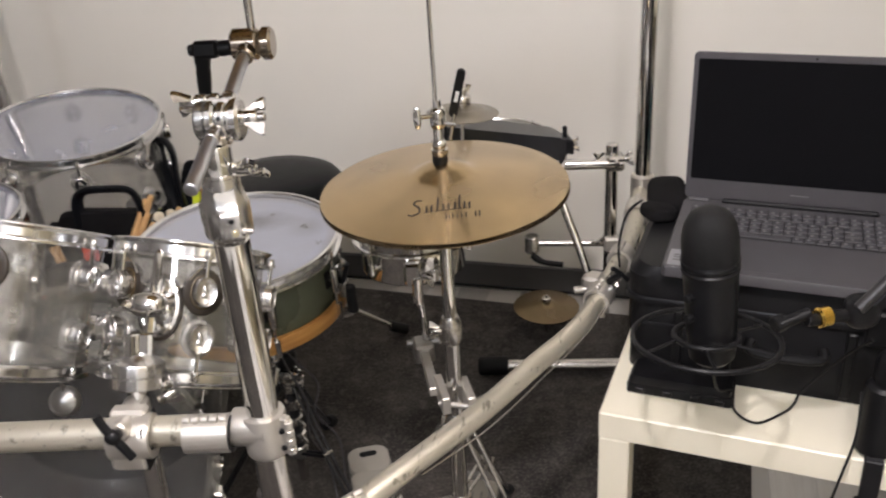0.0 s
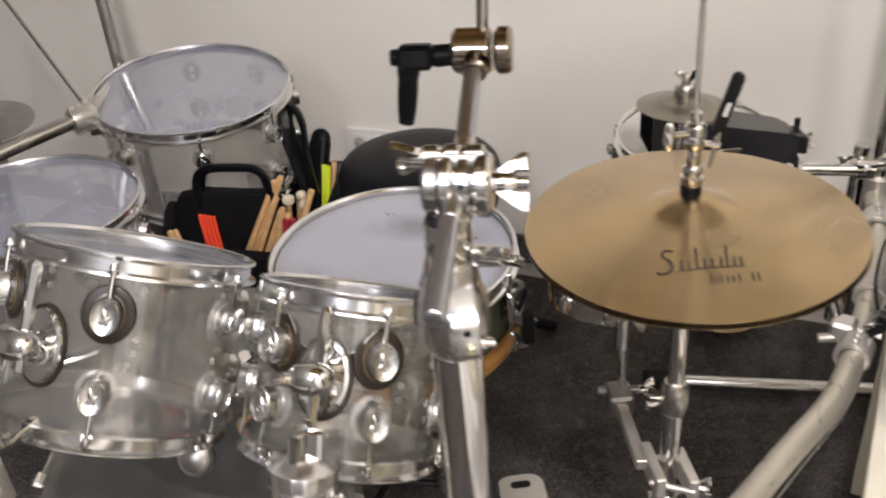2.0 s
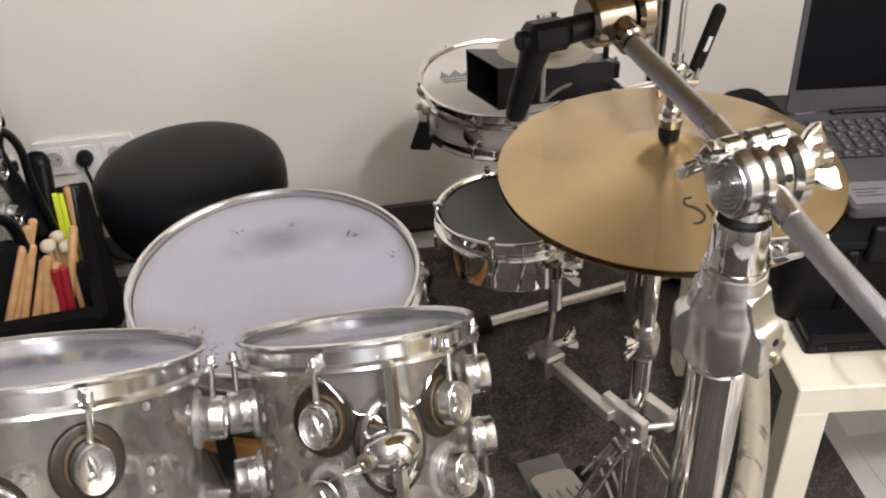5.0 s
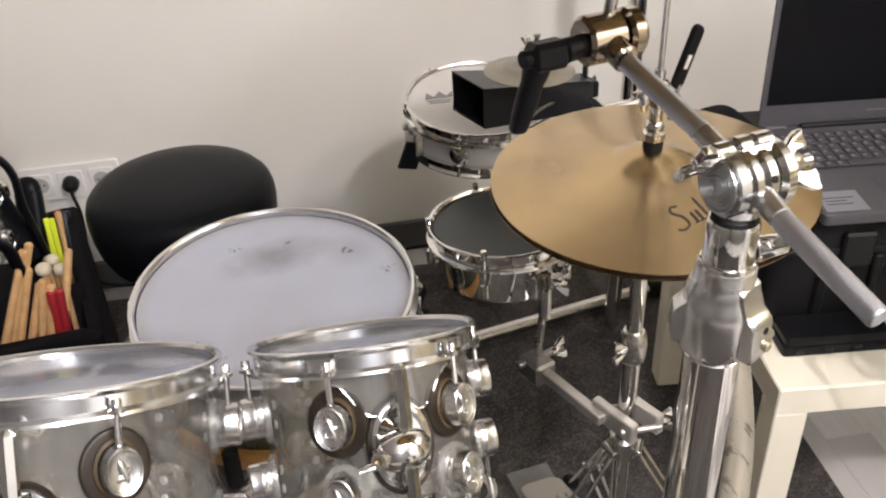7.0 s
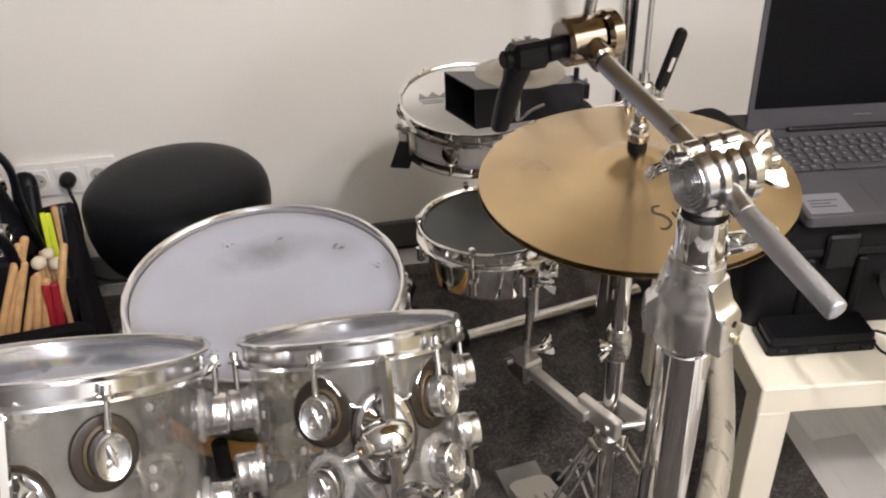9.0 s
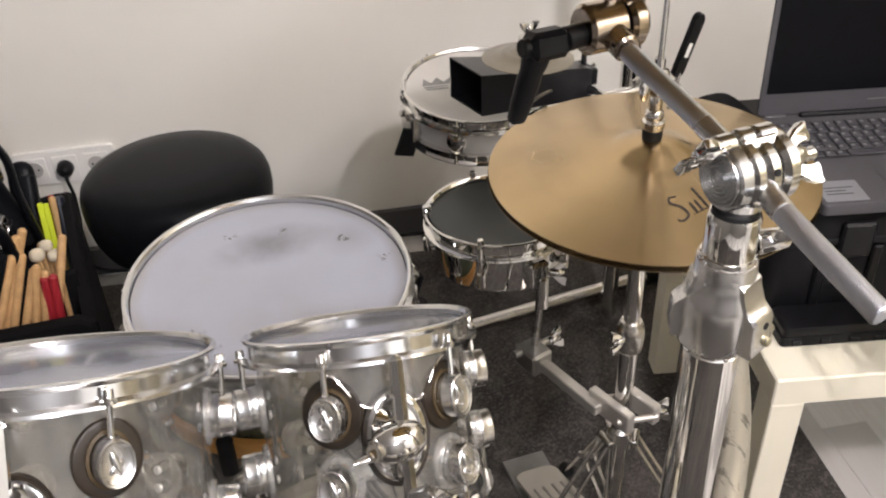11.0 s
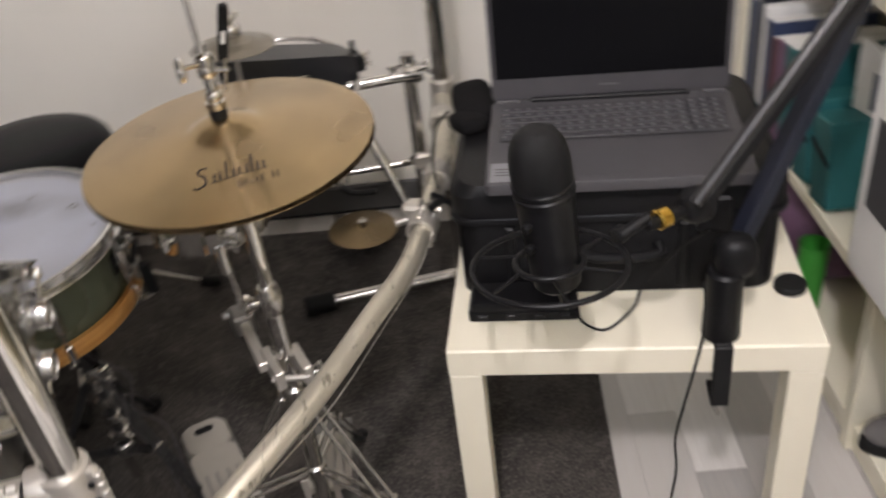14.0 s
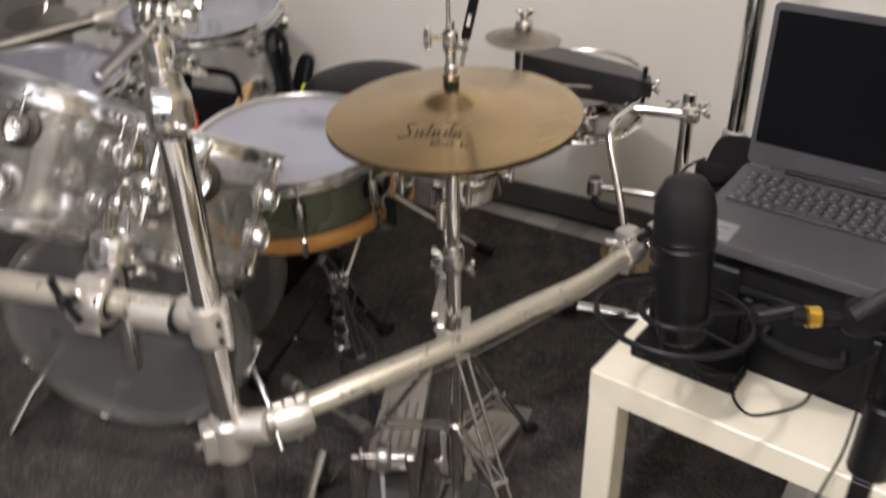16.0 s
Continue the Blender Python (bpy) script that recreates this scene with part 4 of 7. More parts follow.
gx = (Vector((1, 0, 0)) - gd * gd.x).normalized()
gy = gd.cross(gx)
rows = []
for f, w, h in ((0.0, 0.0098, 0.0085), (0.18, 0.0092, 0.0078), (0.30, 0.0080, 0.0066), (0.42, 0.0086, 0.0064), (0.75, 0.0080, 0.0060), (0.97, 0.0068, 0.0052), (1.0, 0.0058, 0.0042)):
    c = G0 + (G1 - G0) * f
    rows.append([bm.verts.new(c + gx * (w * math.copysign(abs(math.cos(a)) ** 0.6, math.cos(a))) + gy * (h * math.copysign(abs(math.sin(a)) ** 0.6, math.sin(a)))) for a in [2 * math.pi * k / 20 for k in range(20)]])
for a, b in zip(rows, rows[1:]):
    bridge(bm, a, b)
bm.faces.new(rows[0][::-1])
bm.faces.new(rows[-1])
part("ratchet_lever", bm, BLACK, head, "black plastic ratchet lever")
part("cymbal_rod", rod(B(), C2 + Vector((0.004, 0.004, 0.008)), C2 + Vector((0.0125, -0.0245, 0.198)), 0.0048, n=14), CHROME_WORN, boom, "thin steel cymbal rod")


# crash cymbal over the boom, tilted towards the player
CRASH = axis_pose((-0.143, 1.2415, 1.2575), (-0.259, 0.167))
crash = thing("crash_cymbal", "large bronze crash cymbal tilted on the boom rod", "cymbal", CRASH)
part("cymbal", lathe(B(), cymbal_profile(0.2635, 0.060, 0.046, 0.0012), 96, closed=True), BRONZE, crash, "golden bronze cymbal, smudged")
part("felt", lathe(B(), [(0.0055, 0.047), (0.017, 0.047), (0.018, 0.050), (0.018, 0.056), (0.016, 0.059), (0.0055, 0.059)], 24, closed=True), RUBBER, crash, "dark felt washer")
part("felt", lathe(B(), [(0.0055, 0.030), (0.017, 0.030), (0.018, 0.033), (0.018, 0.040), (0.016, 0.043), (0.0055, 0.043)], 24, closed=True), RUBBER, crash, "dark felt washer")
part("sleeve", lathe(B(), [(0.0050, 0.018), (0.0068, 0.018), (0.0068, 0.066), (0.0050, 0.066)], 16, closed=True), BLACK, crash)
wing_nut(crash, (0, 0, 0.064), (0, 0, 1), (1, 0.3, 0), 0.7)

# tom mount: tube clamp on the cross bar, L-rod and dome nut
mount = thing("tom_mount", "chrome tom mount clamped on the rack bar", "tom mount")
MX, MY = -0.333, 1.137
bm = lathe(B(), [(0.0185, -0.025), (0.0262, -0.025), (0.0275, -0.022), (0.0275, 0.022), (0.0262, 0.025), (0.0185, 0.025)], 32, frame_at((-0.313, 1.0740, 0.6890), (1, 0.03, 0)), True)
box(bm, 0.046, 0.048, 0.060, pose(-0.316, 1.076, 0.682), 0.006)
box(bm, 0.044, 0.020, 0.014, pose(-0.316, 1.086, 0.7150), 0.004)
box(bm, 0.030, 0.034, 0.034, pose(MX + 0.006, MY - 0.014, 0.688), 0.005)
body = part("clamp", bm, CAST, mount, "cast metal tube clamp")
part("bolt_boss", rod(B(), (-0.3165, 1.074, 0.708), (-0.3165, 1.047, 0.7135), 0.0115, n=24), CAST, body)
part("seam", box(B(), 0.0012, 0.050, 0.056, pose(-0.2925, 1.076, 0.684), 0.0), BLACK, body, "dark seam of the clamp")
bm = rod(B(), (-0.3155, 1.046, 0.7140), (-0.3115, 1.024, 0.7255), 0.0058, n=14)
blob(bm, 0.0095, 0.0080, 0.0095, Matrix.Translation((-0.311, 1.024, 0.7265)))
tube(bm, smooth_path([(-0.3245, 1.026, 0.7540), (-0.3190, 1.025, 0.741), (-0.3110, 1.024, 0.7265), (-0.3020, 1.024, 0.712), (-0.2945, 1.025, 0.697)], 4), 0.0052, 12)
part("tee_handle", bm, BLACK, body, "black T-handle screw")
part("upright_tube", rod(B(), (MX, MY, 0.530), (MX + 0.006, MY + 0.006, 0.722), 0.0128, n=24), CHROME, mount)
NUT = axis_pose((MX + 0.006, MY + 0.006, 0.711), (0.08, 0.40))
bm, rows = B(), []
for rad, z, flute in ((0.0, 0.0, 0), (0.0300, 0.0, 0), (0.0326, 0.002, 1), (0.0326, 0.0155, 1), (0.0314, 0.0165, 0), (0.0314, 0.0175, 0), (0.0330, 0.0185, 1), (0.0330, 0.0305, 1), (0.0322, 0.0325, 0), (0.0270, 0.0345, 0), (0.0190, 0.0395, 0), (0.0165, 0.0425, 0), (0.0, 0.0430, 0)):
    if rad == 0:
        rows.append([bm.verts.new(NUT @ Vector((0, 0, z)))])
        continue
    rows.append([bm.verts.new(NUT @ Vector((rad * (1 - 0.020 * flute * (k % 4 == 0)) * math.cos(2 * math.pi * k / 72), rad * (1 - 0.020 * flute * (k % 4 == 0)) * math.sin(2 * math.pi * k / 72), z))) for k in range(72)])
for a, b in zip(rows, rows[1:]):
    bridge(bm, a, b)
part("dome_nut", bm, SATIN, mount, "fluted chrome knob with a conical top", 25)
for az in (-112, 8, 128):
    jaw = slab(B(), [(0.0030, -0.0062), (0.0130, -0.0066), (0.0175, -0.0050), (0.0185, 0.0), (0.0175, 0.0050), (0.0130, 0.0066), (0.0030, 0.0062)], 0.040, 0.068, NUT @ pose(0, 0, 0, 0, 0, az), 0.0016)
    part("collet_jaw", jaw, CHROME, mount, "chrome collet jaw")
tube_pts = smooth_path([NUT @ Vector((0, 0, 0.040)), NUT @ Vector((0, 0, 0.058)), (-0.331, 1.196, 0.756), (-0.340, 1.222, 0.728)], 6)
part("l_rod", tube(B(), tube_pts, 0.0058, 6), CHROME, mount, "hexagonal chrome L-rod")
wing_nut(mount, (MX + 0.034, MY + 0.004, 0.694), (0.75, 0.25, 0.35), (0.45, 0.1, 0.9), 0.95)


def suspension_plate(parent, r, az, spread):
    """A clear bent plate hung from two tension rods under the hoop; its lower edge dips towards the bracket."""
    bm, rows, n = B(), [], 28
    for k in range(n + 1):
        u = 2 * k / n - 1
        f = min(1.0, max(0.0, (1 - abs(u)) / 0.62))
        low = -0.030 - 0.034 * f * f * (3 - 2 * f)
        a = radians(az + u * spread)
        rows.append([bm.verts.new((rr * math.cos(a), rr * math.sin(a), z)) for rr, z in ((r + 0.0030, -0.0255), (r + 0.0055, -0.0255), (r + 0.0055, low), (r + 0.0030, low))])
    for a, b in zip(rows, rows[1:]):
        bridge(bm, a, b)
    bm.faces.new(rows[0][::-1])
    bm.faces.new(rows[-1])
    plate = part("suspension_plate", bm, GLASS_SMOKE, parent, "clear bent suspension plate")
    pts = []
    for k in range(n + 1):
        u = 2 * k / n - 1
        f = min(1.0, max(0.0, (1 - abs(u)) / 0.62))
        a = radians(az + u * spread)
        pts.append(((r + 0.0045) * math.cos(a), (r + 0.0045) * math.sin(a), -0.030 - 0.034 * f * f * (3 - 2 * f)))
    part("rolled_edge", tube(B(), pts, 0.0014, 8), CHROME, plate, "bright rolled edge")


def tom_bracket(parent, r, az, z, rod_top, rod_bottom):
    """Oval chrome plate, egg-shaped clamp with its key lever, and the hexagonal rod through it."""
    m = radial(az, r, z)
    oval = Matrix.Diagonal((1.48, 1.0, 1.0, 1.0))
    plate = lathe(B(), [(0, 0.0), (0.0282, 0.0), (0.0288, 0.002), (0.0276, 0.0046), (0.0240, 0.0062), (0.0222, 0.0056), (0.0150, 0.0074), (0, 0.0085)], 44, m @ oval)
    bracket = part("bracket", plate, CHROME, parent, "oval chrome mounting bracket")
    part("gasket", lathe(B(), [(0.026, -0.001), (0.0318, -0.001), (0.0310, 0.0028), (0.026, 0.0028)], 40, m @ oval, True), GASKET, bracket, "dark rubber gasket")
    part("housing", lathe(B(), [(0, 0.004), (0.0165, 0.004), (0.0158, 0.014), (0.0140, 0.022), (0.0098, 0.028), (0, 0.030)], 28, m @ pose(0.006, 0, 0)), CHROME, bracket, "rounded chrome housing")
    # egg-shaped clamp lying across the housing, its key end towards the larger tom
    ball = part("clamp_egg", blob(B(), 0.0182, 0.0255, 0.0180, m @ pose(-0.002, -0.006, 0.030, 0, 0, 8), 28, 16, 0.92), CHROME, bracket, "egg-shaped chrome clamp")
    part("socket", lathe(B(), [(0.0040, 0.0), (0.0082, 0.0), (0.0086, 0.003), (0.0080, 0.009), (0.0040, 0.009)], 22, m @ pose(0.001, -0.0250, 0.037, 52, 0, 0), True), CHROME_WORN, ball, "round key socket")
    part("screw_hole", rod(B(), m @ pose(0.001, -0.0250, 0.037, 52, 0, 0) @ Vector((0, 0, 0.001)), m @ pose(0.001, -0.0250, 0.037, 52, 0, 0) @ Vector((0, 0, 0.007)), 0.0042, n=14, bevel=0.0001), BRONZE_DARK, ball, "brownish screw hole")
    ca, sa = math.cos(radians(az)), math.sin(radians(az))
    rr = r + 0.027
    bm = lathe(B(), [(0, rod_bottom), (0.0062, rod_bottom), (0.0062, rod_top - 0.005), (0.0054, rod_top - 0.0035), (0.0020, rod_top), (0, rod_top)], 6, pose(rr * ca, rr * sa, 0, 0, 0, az))
    part("hex_rod", bm, CHROME, bracket, "hexagonal chrome rod with a pointed tip", 20)
    tang = Vector((-sa, ca, 0))
    p = Vector(((r + 0.036) * ca, (r + 0.036) * sa, z - 0.004)) - tang * 0.027
    bm = tube(B(), smooth_path([p, p - tang * 0.010 + Vector((0, 0, -0.002)), p - tang * 0.022 + Vector((0, 0, -0.004))], 4), [0.0062] * 3 + [0.0046] * 3 + [0.0030] * 3, 12, False, 0.65)
    part("lever", bm, CHROME, bracket)


suspension_plate(tom1, 0.1035, -90, 31)
tom_bracket(tom1, 0.1035, -90, -0.093, -0.016, -0.150)
tom_bracket(tom2, 0.129, -101, -0.114, -0.020, -0.140)
# second mount for the larger tom
mount = thing("tom_mount", "chrome tom mount clamped on the rack bar", "tom mount")
M2 = Vector((-0.660, 1.150, 0))
bm = lathe(B(), [(0.0175, -0.026), (0.0265, -0.026), (0.028, -0.023), (0.028, 0.023), (0.0265, 0.026), (0.0175, 0.026)], 28, frame_at((-0.655, 1.0655, 0.6920), (1, 0.03, 0)), True)
box(bm, 0.050, 0.066, 0.046, pose(-0.657, 1.108, 0.692), 0.006)
rod(bm, (M2.x, M2.y, 0.672), (M2.x, M2.y, 0.728), 0.0195, n=24)
part("clamp", bm, CAST, mount, "cast metal tube clamp")
part("upright_tube", rod(B(), (M2.x, M2.y, 0.545), (M2.x, M2.y, 0.720), 0.0128, n=24), CHROME, mount)
part("l_rod", tube(B(), smooth_path([(M2.x, M2.y, 0.715), (M2.x, M2.y + 0.02, 0.728), (-0.655, 1.205, 0.716), (-0.652, 1.232, 0.712)], 6), 0.0075, 6), CHROME, mount, "hexagonal chrome L-rod")

# holders of the two toms by the wall
bm = rod(B(), (-1.083, 2.195, 0.684), (-1.138, 2.455, 0.684), 0.016, n=16)
part("side_bar", bm, CHROME_WORN, rack, "dull chrome tube")
tube_clamp(rack, (-1.095, 2.177, 0.682), (0.56, 0.82, 0.07), 0.05, 0.0245)
side = thing("side_cymbal", "small dull cymbal on a thin rod at the rack's end", "cymbal")
part("rod", rod(B(), (-1.095, 2.22, 0.662), (-1.62, 2.68, 0.99), 0.0048, n=12), CHROME_WORN, side, "thin steel rod")
part("cymbal", lathe(B(), cymbal_profile(0.100, 0.030, 0.016, 0.0011), 56, axis_pose((-1.45, 2.36, 0.600), (0.1, -0.15)), True), STEEL, side, "dull silvery cymbal")
part("drop_rod", rod(B(), (-1.45, 2.36, 0.58), (-1.45, 2.531, 0.884), 0.0045, n=12), CHROME_WORN, side, "thin steel rod")
knob_m = tom2.matrix_world.inverted()
knob = part("bottom_lug", lathe(B(), [(0, -0.012), (0.0225, -0.012), (0.0240, -0.009), (0.0240, 0.002), (0.0222, 0.004), (0.0218, 0.007), (0.0195, 0.0085), (0.0185, 0.0075), (0.0150, 0.0090), (0.0080, 0.0125), (0, 0.0135)], 36, knob_m @ frame_at((-0.559, 1.364, 0.536), (0.05, -0.85, 0.53))), STEEL, tom2, "round ringed dull chrome lug")
part("stem", rod(B(), knob_m @ Vector((-0.559, 1.368, 0.536)), knob_m @ Vector((-0.556, 1.372, 0.610)), 0.0045, n=12), CHROME, knob)

# ---- hi-hat stand ----
HX, HY = 0.048, 1.457
stand = thing("hi_hat_stand", "chrome hi-hat stand with tripod and drop clutch", "hi-hat stand")
part("pull_rod", rod(B(), (HX, HY, 0.60), (HX - 0.004, HY - 0.006, 1.42), 0.0031, n=12), CHROME, stand, "thin steel pull rod")
part("upper_tube", rod(B(), (HX, HY, 0.585), (HX, HY, 0.806), 0.0105, n=24), CHROME, stand)
part("lower_tube", rod(B(), (HX, HY, 0.10), (HX, HY, 0.60), 0.0128, n=24), CHROME, stand)
part("seat_cup", lathe(B(), [(0, 0.800), (0.016, 0.800), (0.020, 0.806), (0.0205, 0.812), (0, 0.814)], 24, pose(HX, HY, -0.026)), BLACK, stand, "black seat washer")
part("collar", lathe(B(), [(0.0105, 0.565), (0.0165, 0.565), (0.0185, 0.570), (0.0185, 0.592), (0.0165, 0.606), (0.0135, 0.612), (0.0105, 0.612)], 28, pose(HX, HY, 0), True), CHROME_WORN, stand)
wing_nut(stand, (HX - 0.016, HY - 0.006, 0.590), (-1, -0.2, 0.1), (0.1, 0.2, 1), 0.8)
# clutch
clutch = part("clutch", lathe(B(), [(0, 0.884), (0.0115, 0.884), (0.0125, 0.887), (0.0125, 0.893), (0.0095, 0.895), (0.0105, 0.900), (0.0095, 0.905), (0.0075, 0.907), (0.0078, 0.924), (0.0105, 0.927), (0.0115, 0.932), (0.0115, 0.950), (0.0095, 0.954), (0.006, 0.956), (0.006, 0.966), (0, 0.967)], 24, pose(HX, HY, 0)), CHROME, stand, "chrome drop clutch")
part("felt", lathe(B(), [(0, 0.8705), (0.0105, 0.8705), (0.0113, 0.873), (0.0113, 0.880), (0.0105, 0.8845), (0, 0.8845)], 24, pose(HX, HY, 0)), RUBBER, clutch, "dark felt washer")
bm = rod(B(), (HX - 0.008, HY - 0.006, 0.944), (HX - 0.024, HY - 0.014, 0.946), 0.0035, n=10)
blob(bm, 0.0058, 0.0040, 0.0165, pose(HX - 0.028, HY - 0.016, 0.945), 16, 10, 0.8)
part("wing_bolt", bm, CHROME, clutch)
bm = rod(B(), (HX + 0.006, HY, 0.932), (HX + 0.026, HY - 0.004, 0.930), 0.0035, n=10)
rod(bm, (HX + 0.016, HY - 0.003, 0.905), (HX + 0.024, HY - 0.003, 0.946), 0.0028, n=10)
part("clutch_arm", bm, CHROME_WORN, clutch, "steel release arm")
bm = B()
slab(bm, round_rect(0.0125, 0.072, 0.006, 4), -0.0035, 0.0035, frame_at((HX + 0.0295, HY - 0.005, 0.9755), (0, -0.98, -0.1)) @ pose(0, 0, 0, 0, 0, 180 - 14), 0.0015)
lever_ob = part("release_lever", bm, BLACK, clutch, "black plastic lever with a pale mark")
part("pale_mark", box(B(), 0.005, 0.016, 0.0006, frame_at((HX + 0.0295, HY - 0.005, 0.9755), (0, -0.98, -0.1)) @ pose(0, 0, 0, 0, 0, 166) @ pose(0, 0.004, 0.0037), 0.0002), PAPER, lever_ob, "small pale printed bar")
# tripod
hub = part("leg_hub", rod(B(), (HX, HY, 0.385), (HX, HY, 0.424), 0.0185, n=20), CHROME_WORN, stand)
part("lower_hub", rod(B(), (HX, HY, 0.222), (HX, HY, 0.250), 0.0175, n=20), CHROME_WORN, stand)
for a in (-42, 72, 182):
    ca, sa = math.cos(radians(a)), math.sin(radians(a))
    out, along = Vector((ca, sa, 0)), Vector((-sa, ca, 0))
    axis = Vector((HX, HY, 0))
    bm = B()
    for s in (-1, 1):
        o = along * (s * 0.0115)
        tube(bm, [axis + o * 0.8 + out * 0.022 + Vector((0, 0, 0.405)), axis + o + out * 0.138 + Vector((0, 0, 0.216)), axis + o * 0.5 + out * 0.268 + Vector((0, 0, 0.022))], 0.0036, 10)
        tube(bm, [axis + o * 0.5 + out * 0.016 + Vector((0, 0, 0.236)), axis + o * 0.8 + out * 0.134 + Vector((0, 0, 0.214))], 0.0034, 8)
    rod(bm, axis + out * 0.138 - along * 0.017 + Vector((0, 0, 0.216)), axis + out * 0.138 + along * 0.017 + Vector((0, 0, 0.216)), 0.0060, n=12)
    rod(bm, axis + out * 0.022 - along * 0.014 + Vector((0, 0, 0.405)), axis + out * 0.022 + along * 0.014 + Vector((0, 0, 0.405)), 0.0060, n=12)
    leg = part("leg", bm, CHROME_WORN, stand, "double-braced dull chrome leg")
    part("rubber_foot", rod(B(), axis + out * 0.252 + Vector((0, 0, 0.044)), axis + out * 0.284 + Vector((0, 0, 0.0185)), 0.0115, n=14), RUBBER, leg)
bm = B()
for s in (-1, 1):
    o = Vector((0.024 * s, -0.004, 0))
    slab(bm, [(0.0075, 0.0), (0.0085, 0.02), (0.0045, 0.05), (0.0060, 0.10), (-0.0060, 0.10), (-0.0045, 0.05), (-0.0085, 0.02), (-0.0075, 0.0)], -0.0015, 0.0015, Matrix.Translation(Vector((HX, HY, 0.120)) + o) @ pose(0, 0, 0, 90, 0, 0), 0.0005)
part("frame_strap", bm, CAST, stand, "pale flat steel straps down to the pedal")
# clamp with the square bar that carries the little timbale
bm = box(B(), 0.014, 0.074, 0.032, pose(HX - 0.021, HY - 0.004, 0.466, 0, 0, 14), 0.0018)
box(bm, 0.014, 0.066, 0.032, pose(HX + 0.021, HY - 0.008, 0.466, 0, 0, 14), 0.0018)
rod(bm, (HX - 0.026, HY - 0.026, 0.464), (HX + 0.030, HY - 0.040, 0.464), 0.0045, n=12)
rod(bm, (HX - 0.024, HY + 0.022, 0.464), (HX + 0.026, HY + 0.010, 0.464), 0.0045, n=12)
multi = part("multi_clamp", bm, CAST, stand, "cast metal multi clamp")
wing_nut(multi, (HX + 0.031, HY - 0.030, 0.464), (1, -0.35, 0.1), (0.1, 0.2, 1), 0.85)

arm = thing("extension_arm", "square steel extension arm holding the timbale", "clamp arm")
p, q = Vector((HX - 0.034, HY + 0.004, 0.464)), Vector((-0.012, 1.600, 0.460))
d = (q - p).normalized()
part("square_bar", box(B(), 0.016, 0.016, (q - p).length, frame_at((p + q) / 2, d), 0.0015), CAST, arm, "square pale steel bar")
bm = box(B(), 0.036, 0.036, 0.046, frame_at(q, d), 0.004)
rod(bm, q + Vector((-0.03, 0.005, 0.01)), q + Vector((0.035, 0.01, 0.012)), 0.006, n=12)
part("end_clamp", bm, STEEL, arm, "dull steel end clamp")
wing_nut(arm, q + Vector((0.032, 0.008, 0.012)), (1, 0.1, 0.1), (0.1, 0.2, 1), 0.85)
part("upright_rod", rod(B(), q + Vector((0.006, 0.014, -0.030)), q + Vector((0.002, -0.012, 0.125)), 0.0062, n=14), CHROME, arm)

# ---- mini timbale ----
TIM = axis_pose((-0.024, 1.690, 0.672), (0.01, 0.05))
tim = thing("mini_timbale", "small chrome timbale with a dark head", "drum", TIM)
part("shell", lathe(B(), [(0.094, -0.012), (0.094, -0.078), (0.0925, -0.082), (0.089, -0.082), (0.091, -0.076), (0.0915, -0.012)], 48, closed=True), CHROME, tim, "mirror chrome shell")
part("hoop", lathe(B(), hoop_profile(0.0945), 48, closed=True), CHROME, tim)
part("head", lathe(B(), [(0, -0.0075), (0.098, -0.0075), (0.098, -0.0085), (0, -0.0085)], 48), HEAD_DARK, tim, "dark grey drum skin")
for k in range(5):
    az = -130 + 72 * k
    ca, sa = math.cos(radians(az)), math.sin(radians(az))
    bm = rod(B(), (0.1045 * ca, 0.1045 * sa, -0.058), (0.1045 * ca, 0.1045 * sa, 0.002), 0.0026, n=10)
    rod(bm, (0.1045 * ca, 0.1045 * sa, -0.006), (0.1045 * ca, 0.1045 * sa, 0.008), 0.0046, n=8)
    rod(bm, (0.1045 * ca, 0.1045 * sa, -0.066), (0.1045 * ca, 0.1045 * sa, -0.044), 0.0062, n=12)
    rod(bm, (0.093 * ca, 0.093 * sa, -0.055), (0.1045 * ca, 0.1045 * sa, -0.055), 0.0055, n=10)
    part("tension_rod", bm, CHROME, tim)
bm = box(B(), 0.030, 0.020, 0.040, pose(0.006, -0.100, -0.055), 0.004)
rod(bm, (0.012, -0.105, -0.110), (0.012, -0.105, -0.060), 0.009, n=16)
bracket = part("bracket", bm, CHROME, tim, "chrome mounting bracket")
wing_nut(bracket, (0.026, -0.106, -0.056), (0.9, -0.35, -0.1), (0.2, 0.3, 1), 0.85)

# ---- piccolo snare, cowbell and splash on their arms ----
SN2 = axis_pose((0.131, 2.085, 0.675), (-0.01, -0.100))
sn2 = thing("piccolo_snare", "small steel-shelled piccolo snare drum with chrome hoops", "drum", SN2)
part("shell", lathe(B(), [(0.127, -0.010), (0.127, -0.080), (0.121, -0.080), (0.121, -0.010)], 56, closed=True), SHELL_STEEL, sn2, "polished steel shell")
part("top_hoop", lathe(B(), hoop_profile(0.1275), 56, closed=True), CHROME, sn2)
part("bottom_hoop", lathe(B(), hoop_profile(0.1275, -1), 56, pose(0, 0, -0.090), True), CHROME, sn2)
part("batter_head", lathe(B(), [(0, -0.0065), (0.130, -0.0065), (0.130, -0.0078), (0, -0.0078)], 56), HEAD_GREY, sn2, "off-white drum skin")
